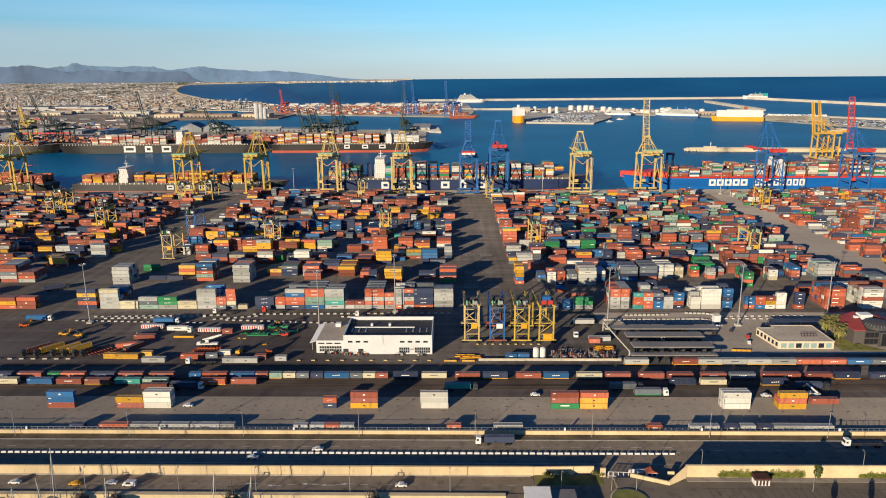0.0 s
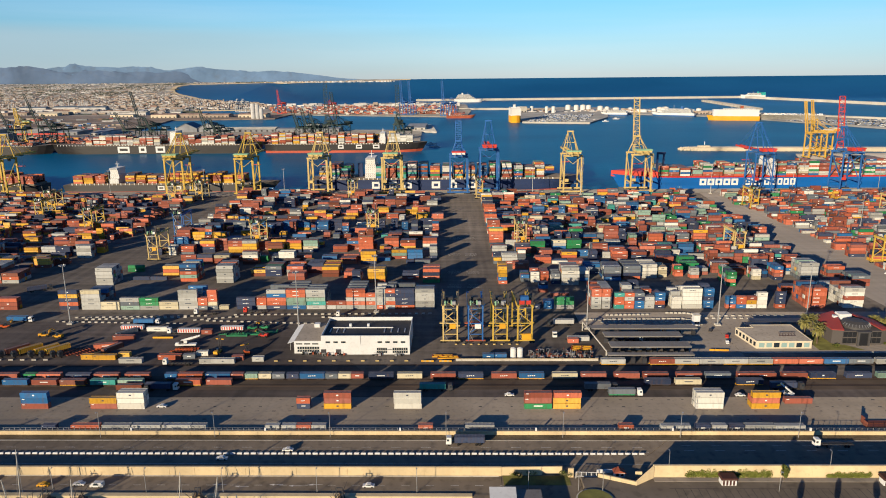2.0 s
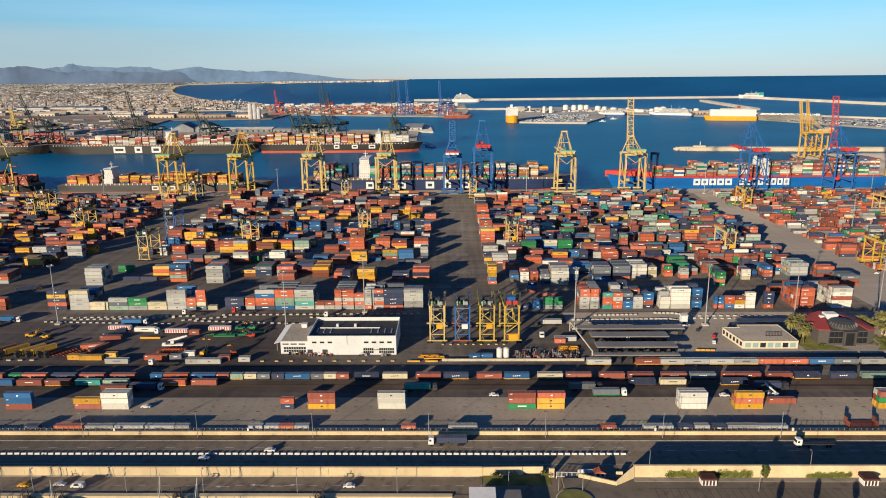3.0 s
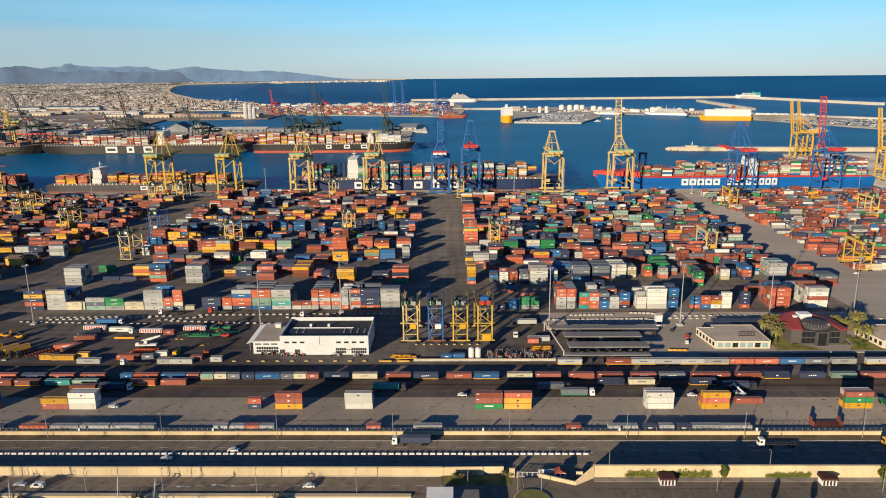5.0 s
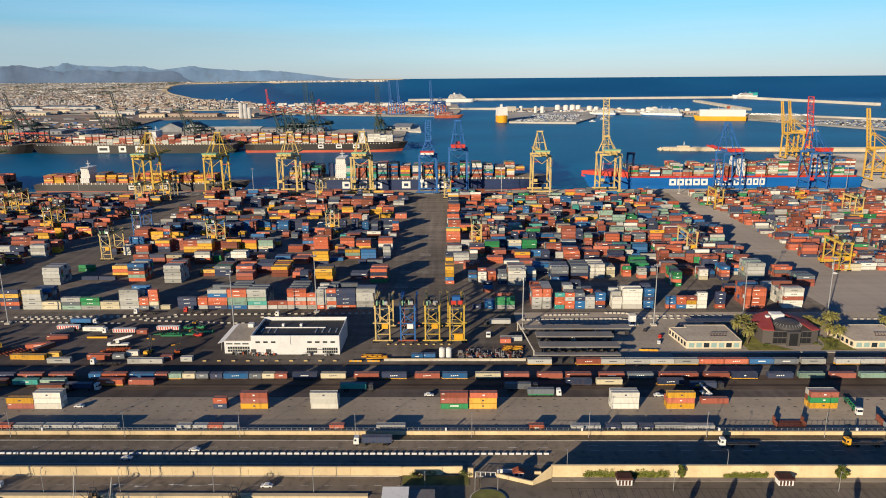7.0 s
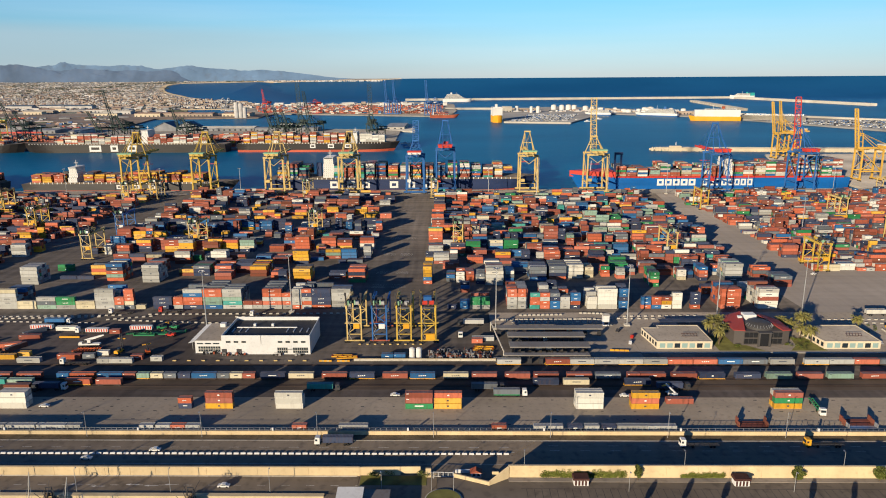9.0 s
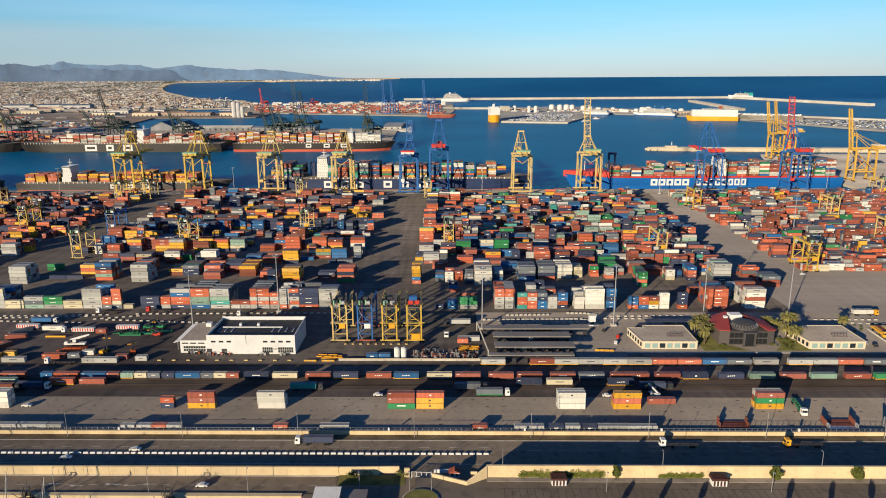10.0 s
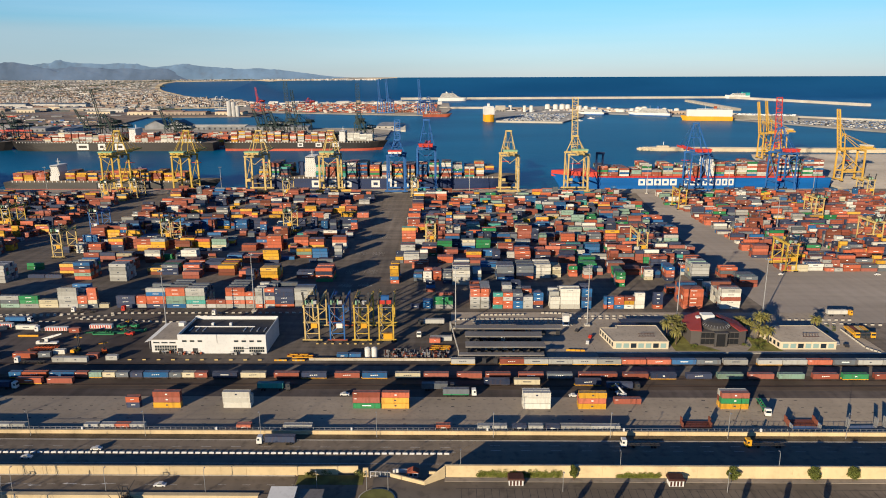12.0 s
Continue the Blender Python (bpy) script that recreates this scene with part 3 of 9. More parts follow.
slab("ground_marina_corner", [(14, 150), (59.8, 150), (59.8, 233.9), (31, 233.9), (31, 221.4), (20, 221.4)], -8, -0.75, M_ROAD, "worn asphalt beside the marina shed")
slab("ground_marina_lawn", [(31.5, 227.2), (56, 227.2), (56, 233.3), (31.5, 233.3)], -1.2, -0.68, M_GRASS, "rough dry grass below the wall")
slab("pavement_wall_foot", [(86, 226.8), (420, 226.8), (420, 229.4), (86, 229.4)], 0.6, 1.14, M_PAVE, "pale footway along the cream wall", "pavement")


def kerb_line(name, y, z, x0, x1, w, material, label, category="kerb"):
    solid(name, box(bmesh.new(), x0, x1, y - w / 2, y + w / 2, z - 0.3, z), material, label, category, kind="structure")


kerb_line("kerb_north", 258.1, 0.18, -1600, 1400, 0.34, M_QUAY, "worn concrete kerb")
kerb_line("kerb_lower", 233.2, -0.7, -1600, 30, 0.5, M_PALE, "pale concrete kerb")


def wall_run(name, x0, x1, y, z0, z1, step, thick, material, label):
    """A wall of cast panels with open joints and a coping."""
    ob = thing(name, pose(0, 0, 0), label, "wall", kind="structure")
    n = max(1, round((x1 - x0) / step))
    w = (x1 - x0) / n
    me = finish(box(bmesh.new(), 0.04, w - 0.04, 0, thick, 0, z1 - z0), "panel", material)
    for k in range(n):
        part("panel", me, None, ob, at=pose(x0 + k * w, y + RND.uniform(-0.02, 0.02), z0))
    part("coping", box(bmesh.new(), x0, x1, y - 0.12, y + thick + 0.12, z1, z1 + 0.22), M_WALL, ob)
    part("core", box(bmesh.new(), x0, x1, y + 0.15, y + thick - 0.02, z0, z1 - 0.02), M_WALL, ob)
    return ob


wall_run("wall_lower", -420, 31, 233.4, -0.9, 2.55, 9.6, 0.6, M_WALL, "cream concrete retaining wall below the motorway, streaked")
wall_run("wall_car_park", 86, 420, 229.6, 0.0, 5.7, 11.5, 0.6, M_WALL, "cream concrete wall above the car park")
wall_run("wall_parapet", -420, 480, 262.4, -0.3, 1.55, 14.0, 0.4, M_WALL, "cream concrete parapet wall along the terminal fence")


def fence():
    ob = thing("fence", pose(0, 0, 0), "grey steel fence with pale pillars along the terminal boundary", "fence", kind="structure")
    for z in (0.7, 1.6, 2.5):
        part("rail", box(bmesh.new(), -420, 480, 263.87, 263.93, z - 0.04, z + 0.04), M_STEEL, ob)
    tall = finish(box(bmesh.new(), -0.08, 0.08, -0.05, 0.05, 0, 2.6), "post", M_STEEL)
    for k in range(290):
        part("post", tall, None, ob, at=pose(-300 + 2.3 * k, 263.7, 0))
    pillar = finish(box(bmesh.new(), -0.35, 0.35, -0.3, 0.3, 0, 3.0), "pillar", M_WHITE)
    for k in range(16):
        part("pillar", pillar, None, ob, at=pose(-402.5 + 56.2 * k, 263.1, 0))
    return ob


fence()


def barrier_row(name, x0, x1, y0, y1, n, length, label, z=0.0, group="motorway barrier", h=1.15, material=None):
    """Jersey barriers set end to end with gaps."""
    bm = bmesh.new()
    prof = [(-0.34, 0), (0.34, 0), (0.30, 0.22), (0.13, 0.45), (0.10, h), (-0.10, h), (-0.13, 0.45), (-0.30, 0.22)]
    a = [bm.verts.new((-length / 2, y, zz)) for y, zz in prof]
    b = [bm.verts.new((length / 2, y, zz)) for y, zz in prof]
    for k in range(8):
        bm.faces.new((a[k], a[(k + 1) % 8], b[(k + 1) % 8], b[k]))
    bm.faces.new(a[::-1]), bm.faces.new(b)
    me = finish(bm, name, material or M_PALE)
    ang = math.degrees(math.atan2(y1 - y0, x1 - x0))
    for k in range(n):
        f = (k + 0.5) / n
        ob = new(name, me)
        ob.matrix_basis = pose(x0 + (x1 - x0) * f, y0 + (y1 - y0) * f + RND.uniform(-0.06, 0.06), z, 0, 0, ang + RND.uniform(-1, 1))
        tagged(ob, label, "barrier", group)


barrier_row("jersey_barrier", -250, 88, 247.4, 247.4, 124, 1.95, "white plastic barrier between the carriageways", h=0.64, material=M_WHITE)


def lane_marks(name, x0, x1, y, dash, gap, w=0.16, z=0.008, label="white dashed lane line"):
    rows, x = [], x0
    while x < x1:
        rows.append((x, min(x + dash, x1), y - w / 2, y + w / 2, z - 0.004, z, 0))
        x += dash + gap
    tagged(new(name, boxes_mesh(name, rows, [M_LINE])), label, "road marking", kind="structure")


lane_marks("trim_lane_line_north", -420, 88, 252.6, 4, 8)
lane_marks("trim_edge_line_north", -420, 480, 257.7, 900, 0)
lane_marks("trim_edge_line_barrier", -420, 90, 248.9, 900, 0)
lane_marks("trim_lane_line_south", 104, 480, 250.4, 4, 8)
lane_marks("trim_lane_line_south_b", 104, 480, 254.1, 4, 8)
lane_marks("trim_edge_line_south", -420, 480, 240.3, 900, 0, z=0.0)
lane_marks("trim_lane_line_lower", -420, 40, 227.2, 3, 6, z=-0.89)
# lane boxes on the yard's centre corridor
for k, (cx, cy) in enumerate(((13, 470), (27, 470), (13, 505), (27, 505), (13, 560), (27, 560), (13, 620), (27, 620))):
    for j in range(3):
        lane_marks("trim_bay_line", cx - 5, cx + 5, cy + 3.2 * j, 11, 0, 0.18, 0.008, "white bay marking on the asphalt")

# ---- containers ----
C_LEN, C_WID, C_HT = 12.19, 2.44, 2.62


def container_bmesh(length, height=C_HT - 0.03):
    """Corner posts, rails and set-back corrugated sides; origin at the foot of the front left corner."""
    bm = bmesh.new()
    W = C_WID
    box(bm, 0.0, length, 0.07, W - 0.07, 0.16, height - 0.10)
    for x in (0.0, length - 0.18):
        for y in (0.0, W - 0.16):
            box(bm, x - 0.01, x + 0.19, y, y + 0.16, 0, height)
    for y in (0.0, W - 0.1):
        box(bm, 0.19, length - 0.19, y + 0.01, y + 0.09, 0.02, 0.18)
        box(bm, 0.19, length - 0.19, y + 0.01, y + 0.09, height - 0.14, height - 0.02)
    return bm


def container_door_bmesh():
    bm = bmesh.new()
    prism(bm, [(0, 0.2), (0.05, 0.2), (0.05, 1.18), (0.01, 1.2), (0.01, 1.24), (0.05, 1.26), (0.05, 2.24), (0, 2.24)], 0.2, C_HT - 0.25)
    return bm


BODY = {}
DOORS = {}
MARKS = {}


def mark_mesh(kind, length, dark):
    """Bars of the size of the lettering on a container's side."""
    key = (kind, length > 8, dark)
    if key not in MARKS:
        bm = bmesh.new()
        if kind == 0:
            box(bm, length * 0.34, length * 0.66, -0.012, 0.03, 1.2, 1.62)
        elif kind == 1:
            box(bm, length * 0.465, length * 0.54, -0.012, 0.03, 1.05, 1.65)
        elif kind == 2:
            for k in range(4):
                box(bm, length * (0.34 + 0.08 * k), length * (0.395 + 0.08 * k), -0.012, 0.03, 1.1 + 0.05 * k, 1.5 + 0.05 * k)
        else:
            box(bm, length * 0.05, length * 0.15, -0.012, 0.03, 1.9, 2.15)
        MARKS[key] = finish(bm, "lettering_bar", M_DARKMARK if dark else M_MARK)
    return MARKS[key]


def container(x, y, z, code, length=C_LEN, where="standing on the terminal yard", group="containers", turn=0.0, mark=None):
    length = 6.06 if length < 9 else C_LEN
    key = (code, length)
    if key not in BODY:
        BODY[key] = finish(container_bmesh(length), "shipping_container", CPAINT[CODES.index(code)])
        DOORS[code] = finish(container_door_bmesh(), "door", CPAINT[CODES.index(code)])
    ob = new("shipping_container", BODY[key])
    ob.matrix_basis = pose(x, y, z, 0, 0, turn)
    size = "short" if length < 9 else "long"
    tagged(ob, f"{PAINT[code][0]} {size} shipping container {where}", "shipping container", group)
    part("door", DOORS[code], None, ob, at=pose(length + 0.0, 0, 0))
    if mark is None:
        mark = RND.choice((0, 0, 1, 2, 2, 3)) if code in "nbGtyeosw" else RND.choice((3, 3, 0, 2))
    if mark >= 0:
        part("lettering_bar", mark_mesh(mark, length, code in "yewcg"), None, ob)
    return ob


def stack(x, y, codes, length=C_LEN, z=0.0, where="standing in a stack on the yard", group="containers", dx=0.14, mark=None):
    for k, c in enumerate(codes):
        container(x + RND.uniform(-dx, dx), y + RND.uniform(-dx, dx) * 0.5, z + k * C_HT, c, length, where, group, mark=-1 if set(codes) == {"w"} and k < len(codes) - 1 else mark)


# single stacks on the apron behind the motorway
APRON = "standing on the concrete apron"
for x, y, codes, ln in ((-182.0, 285.8, "rbb", 12), (-150.7, 285.8, "ry", 12), (-138.2, 285.8, "www", 12), (-57.3, 285.8, "no", 6), (-44.9, 285.8, "yrr", 12),
                        (-13.6, 285.8, "www", 12), (44.5, 285.8, "Grr", 12), (57.4, 285.8, "yyo", 12), (120.2, 285.8, "www", 12), (144.9, 285.8, "yoy", 12),
                        (207.9, 286.2, "yGr", 12), (161.7, 290.9, "r", 12)):
    stack(x, y, codes, ln, 0.03, APRON, "apron stacks", mark=1 if codes[0] in "wy" and ln > 6 else None)
for x, y, codes in ((120.2, 288.4, "www"), (207.9, 288.7, "yrw"), (-138.2, 288.4, "www"), (-13.6, 288.4, "ww"), (144.9, 288.4, "yo")):
    stack(x, y, codes, 12, 0.03, APRON, "apron stacks", mark=-1)

# row along the fence
for word in "-161.3:6:n -148.6:12:o -135.6:12:e -122.7:12:e -109.8:12:e -97.3:6:e -66.1:6:e -59.2:6:e -53.0:6:o -46.6:6:e -1.6:6:o 17.8:12:e 82.0:6:o 99.5:12:e 113.8:6:n 120.6:6:e 127.6:6:n 134.2:12:e 146.7:12:e".split():
    x, ln, code = word.split(":")
    where = "beside the terminal fence"
    stack(float(x), 265.8, code, float(ln), 0.03, where, "fence row")

# ---- rail sidings ----
slab("ground_sidings", [(-1600, 305.5), (1400, 305.5), (1400, 321.5), (-1600, 321.5)], -2, 0.06, M_BALLAST, "brown ballast bed of the rail sidings")
for yt in (309.7, 316.9, 334.2):
    for dy in (-0.72, 0.72):
        solid("trim_rail", box(bmesh.new(), -700, 700, yt + dy - 0.04, yt + dy + 0.04, 0.05, 0.24), M_RAIL, "worn steel rail", "rail", kind="structure")

WAGON = {}


def wagon(x, y, length):
    """Flat container wagon: frame, buffers, two bogies with wheels."""
    key = round(length)
    if key not in WAGON:
        frame_bm = bmesh.new()
        for yy in (0.1, 2.1):
            box(frame_bm, 0, length, yy, yy + 0.24, 0.78, 1.14)
        for k in range(6):
            xx = length * (k + 0.5) / 6
            box(frame_bm, xx - 0.15, xx + 0.15, 0.1, 2.34, 0.85, 1.1)
        box(frame_bm, -0.5, 0, 1.0, 1.4, 0.8, 1.1)
        bogie = bmesh.new()
        for xx in (0.6, 2.4):
            for yy in (0.48, 1.84):
                rod(bogie, (xx, yy, 0.68), (xx, yy + 0.12, 0.68), 0.44, n=12)
            rod(bogie, (xx, 0.5, 0.68), (xx, 1.9, 0.68), 0.09, n=6)
        for yy in (0.25, 2.05):
            box(bogie, 0.2, 2.8, yy, yy + 0.14, 0.5, 0.82)
        frame_old = frame_bm.copy()
        WAGON[key] = (finish(frame_bm, "wagon_frame", M_YELLOW), finish(frame_old, "wagon_frame", M_RAIL)), finish(bogie, "bogie", M_DARKSTEEL)
    old = RND.random() < 0.72
    ob = thing("container_wagon", pose(x, y, 0.0), f"{'rusty brown' if old else 'yellow'} flat container wagon on the rail siding", "rail wagon", "container wagons")
    part("wagon_frame", WAGON[key][0][old], None, ob)
    part("bogie", WAGON[key][1], None, ob, at=pose(0.6, 0, 0))
    part("bogie", WAGON[key][1], None, ob, at=pose(length - 3.6, 0, 0))


def rail_row(y, text):
    where = "loaded on a rail wagon"
    for word in text.split():
        x, ln, code = word.split(":")
        x, ln = float(x), (6.06 if float(ln) < 9 else C_LEN)
        container(x, y, 1.15, code, ln, where, "rail containers")
        wagon(x - 0.1, y, ln + 0.2)


rail_row(308.6, "-222:12:c -205.2:12:b -190.9:12:r -177.1:12:d -162.3:12:t -148.9:12:g -121:12:o -106:12:r 103.9:12:n 118.3:12:c 147.4:12:n")
rail_row(315.7, "-243:12:r -229.2:12:n -214.3:12:r -199.1:6:G -192.7:12:o -178:12:n -164:12:r -148.7:12:r -128.9:6:b -122.4:12:o -108.8:12:b -96.2:6:r -89.3:6:g -82.6:6:c -76.0:6:s -69:6:n -62.4:12:b -49.8:6:s -43.4:6:c -37.2:6:r -28.6:12:n -14.6:12:c 1.7:12:r 15.2:12:n 31.4:12:r 44.8:12:b 61:12:c 74.9:12:r 91:12:r 104.9:12:r 121:12:r 134.9:12:s 150.3:6:r 156.6:12:r 171.7:12:r 185.2:12:n 202.3:12:n 217.3:12:g 232.3:12:r 246.8:12:g 263.2:12:r 277.6:12:G 292.9:12:r 308:12:n 323:12:r 338:12:e")
rail_row(333.0, "88.2:12:e 113.1:12:r 125.4:12:e 137.8:12:e 150.2:12:e 162.6:12:e 175.2:12:o 187.9:12:o 200.6:12:b 213:12:s 226.7:12:e 244.1:12:e 256.6:12:e 269.3:12:o 281.9:12:s 294.5:12:e 307:12:e 320:12:r")

# ---- front row of the yard ----
FR = "in the yard's front stacks"
for word in ("-241.3:12:nonyn -226.7:12:eeeec -214.4:12:cc -201.6:12:gse -189.1:12:eGG -176.4:12:cc -163.8:12:eeeee -151.3:6:soo -144.8:6:scooo -137.8:6:c -126.4:12:nnn -113.4:6:eoo -106.9:12:noobe "
             "-94.2:12:bggoo -81.5:12:etgee -68.7:6:er -62.4:6:er -55.9:12:eoeoo -43.3:6:eoeo -37:6:oeeee -30.7:6:eoeno -24.4:12:onnnn -11.7:12:eeeee").split():
    x, ln, codes = word.split(":")
    stack(float(x), 424.0, codes, float(ln), 0.0, FR, "front stacks")
for word in ("62.2:6:n 70.1:6:bb 76.9:12:eGG 100.2:6:eeeoo 106.6:6:eeeoo 114.6:6:toot 121:6:ooeo 127.4:6:bbns 133.8:6:eee 140.2:6:nobb 150.8:6:www 157.4:12:wwwww 170.9:6:bbnbb "
             "185:6:obb 191.4:6:boo 197.9:6:wyr 204.4:6:wwww 216:6:onnn 235:12:ooooo 258.5:12:wwrww").split():
    x, ln, codes = word.split(":")
    stack(float(x), 423.4, codes, float(ln), 0.0, FR, "front stacks")


# ---- the yard blocks behind: too many boxes to pick out singly ----
class Yard:
    def __init__(self, seed):
        self.r = random.Random(seed)
        self.rows = []
        self.held = []

    def put(self, x, y, k, code, length, z=0.0):
        z0 = z + k * C_HT
        x += self.r.uniform(-0.2, 0.2)
        y += self.r.uniform(-0.07, 0.07)
        self.rows.append((x, x + length, y, y + C_WID, z0 + 0.06, z0 + C_HT - 0.15, CODES.index(code)))
        if self.r.random() < 0.5:
            dark = code in "yewcg"
            c, w, h = self.r.choice(((0.5, 0.16, 0.42), (0.2, 0.07, 0.3), (0.5, 0.05, 0.7), (0.78, 0.12, 0.35)))
            self.rows.append((x + length * (c - w), x + length * (c + w), y - 0.02, y + 0.05, z0 + 1.35 - h / 2, z0 + 1.35 + h / 2, len(CODES) + int(dark)))

    def line(self, step, text, palette):
        """A line of stacks, one every three rows of the yard: words of x, letters from the ground up, and ' for a short box."""
        r = self.r
        y = 424 + 7.86 * step
        for word in text.split():
            letters = word.lstrip("-0123456789").rstrip("'")
            x = float(word[: word.index(letters)])
            length = 6.06 if word.endswith("'") else C_LEN
            if any(x < b - 0.2 and x + length > a + 0.2 and abs(y - c) < 7.8 for a, b, c, d in self.held):
                continue
            self.held.append((x, x + length, y, y + 7.8))
            for row in range(3):
                n = len(letters) - (r.choice((0, 0, 0, 1)) if row else 0)
                for k in range(max(1, n)):
                    self.put(x, y + 2.62 * row, k, letters[k] if row == 0 or r.random() < 0.5 else r.choice(palette), length)

    def block(self, x0, x1, y0, rows, palette, mean, fill=0.93, lone=0.35, share=0.22):
        """One block of stacks: bays along x, rows along y; stacks in a bay tend to one height and one owner."""
        r = self.r
        x = x0
        trend = r.uniform(-0.4, 0.4)
        while x + 6 < x1:
            short = r.random() < share
            length = 6.06 if short else C_LEN
            if x + length > x1:
                break
            trend = 0.6 * trend + r.uniform(-0.85, 0.85)
            owner = r.choice(palette)
            dip = r.choice((0, 0, 0, 0.6, 1.3))
            empty = r.random() > fill
            near = [h for h in self.held if h[0] < x + length + 0.1 and h[1] > x - 0.1]
            for row in range(rows):
                y = y0 + row * 2.62
                if empty and r.random() < 0.85:
                    continue
                if any(h[2] - 2.5 < y < h[3] for h in near):
                    continue
                # random stacks kept low so they don't hide listed ones from the camera
                top = min([5] + [int((h[2] - y) / 10.0) for h in near if h[2] > y])
                n = int(round(mean + trend - (dip if row < 3 else 0) + r.uniform(-1.6, 1.6)))
                n = 0 if r.random() < 0.04 else max(0, min(top, n))
                col = owner if r.random() < lone else r.choice(palette)
                for k in range(n):
                    if r.random() < 0.55:
                        col = owner if r.random() < lone else r.choice(palette)
                    self.put(x, y, k, col, length)
            x += length + r.uniform(0.3, 0.9)

    def done(self, label):
        ob = new("container_stacks", boxes_mesh("container_stacks", self.rows, CMATS))
        tagged(ob, label, "shipping containers", kind="stuff")


WARM = "rrrrrrrodddddyynnnnsssewbe"
DARK = "nnnnnsrrobbdey"
FIERY = "rrrrrrooyyydddnnnsses"
EAST = "rrrrrrrrrooooodddnnnbessseewwcyGs"
COOL = "rrrrroonnnssbbeewwcydGtg"

# rows behind the front stacks, in the same bays
y1 = Yard(11)
for word in "-226.7:sses:8 -163.8:eese:8 -106.9:reess:7 -94.2:rress:8 -81.5:eesss:7 -55.9:reess:8 -30.7:reers:7 -24.4:nnnss:6 -11.7:eeees:5 -37:rseee:6 100.2:rresr:7 106.6:roree:7 121:resee:7 127.4:nnnsn:8 133.8:nnsn:8 140.2:nnnb:8 150.8:wwwe:6 157.4:wwwww:6 170.9:bbbbn:6 235:rooob:7 258.5:wwwww:8 -126.4:nnn:4 -241.3:nsyn:5 204.4:www:3 70.1:bb:3".split():
    x, codes, rows = word.split(":")
    ln = 6.06 if float(x) in (-30.7, -37.0, 100.2, 106.6, 121.0, 127.4, 133.8, 140.2, 150.8, 170.9, 204.4, 70.1) else C_LEN
    for row in range(1, int(rows)):
        drop = y1.r.choice((0, 0, 0, 1, 1, 2))
        for k, c in enumerate(codes[: len(codes) - drop]):
            y1.put(float(x), 424 + 2.62 * row, k, c if y1.r.random() < 0.8 else y1.r.choice(COOL), ln)
y1.done("grey, rust and navy shipping containers stacked behind the yard front")

# second line: scattered groups with open asphalt between
y2 = Yard(12)


def scattered(text):
    """Stacks named as x:y:rows:letters from the ground up, with ' for short boxes."""
    for word in text.split():
        x, yy, rows, codes = word.split(":")
        length = 6.06 if codes.endswith("'") else C_LEN
        for row in range(int(rows)):
            drop = 0 if row == 0 else y2.r.choice((0, 0, 0, 1))
            for k, c in enumerate(codes.rstrip("'")[: max(1, len(codes.rstrip("'")) - drop)]):
                y2.put(float(x), float(yy) + 2.62 * row, k, c if row == 0 or y2.r.random() < 0.7 else y2.r.choice(COOL), length)


scattered("-244.5:478:6:eeeee -238:514:1:GG -224:491:1:n -211:491:1:n -206:502:5:yoy -187:487:6:ogonb -159:483:6:eeeee -139:500:6:dy -128:500:6:nns -109:490:4:rr -112:500:6:eeo -85:498:8:ddy -68:492:5:oo' -61:486:5:enn' -49:482:6:oyyy -25:490:3:rn -9.5:482:6:Gono -167:508:6:rrd")
scattered("70.8:458:2:rbn' 77.7:449:1:r -98:508:6:rrn 44.5:478:6:obyyy' 61:484:5:sb' 68:482:5:www' 74.6:484:5:oor' 82.2:478:5:nws' 88.9:475:6:wwewe 103.6:485:5:bsw' 120.9:486:6:bnss 135.4:488:7:onss 148.3:492:6:wwww 162.2:494:5:ccc' 174.6:496:5:ooG' 186:514:4:GG 184.4:491:2:oee'")
scattered("203.5:471:7:GoGG' 227.4:487:4:cww' 234.4:492:4:nb' 242:485:5:nrob' 257:500:3:ebo' 260.3:484:6:seeee 284.6:494:4:rso 289:470:6:rrs 234:454:3:oo 258.5:448:4:wew 216:500:4:rd 110:503:5:nsb 205:505:4:rrd 194:500:3:re'")
y2.done("mixed shipping containers in scattered stacks on the yard")

# the long blocks behind, in pairs with a lorry lane between the pairs
def yard_block(seed, label, palette, lines, lanes, x0, x1, mean, share=0.22, fill=0.9, special=()):
    """Stacks placed to fit the camera's view, three rows each, then boxes at random between and behind them, written
    out lane by lane.
    """
    y = Yard(seed)
    for text in lines.strip().splitlines():
        step, words = text.strip().split(" ", 1)
        y.line(int(step), words, DARK if int(step) in special else palette)
    for k, (lo, rows) in enumerate(lanes):
        y.block(-205 if special and k == 0 else x0 - (1.2 * k if x0 < -230 else 0), x1 + (0.8 * k if x1 > 200 else 0), lo, rows, DARK if special and lo == 646 else palette, mean if k < len(lanes) - 2 else mean - 0.4, fill, share=share)
    # one object for each lane
    every, starts = y.rows, [lo for lo, _ in lanes][1:] + [2000]
    for end in starts:
        y.rows, every = [q for q in every if q[2] < end - 1], [q for q in every if q[2] >= end - 1]
        if y.rows:
            y.done(label)


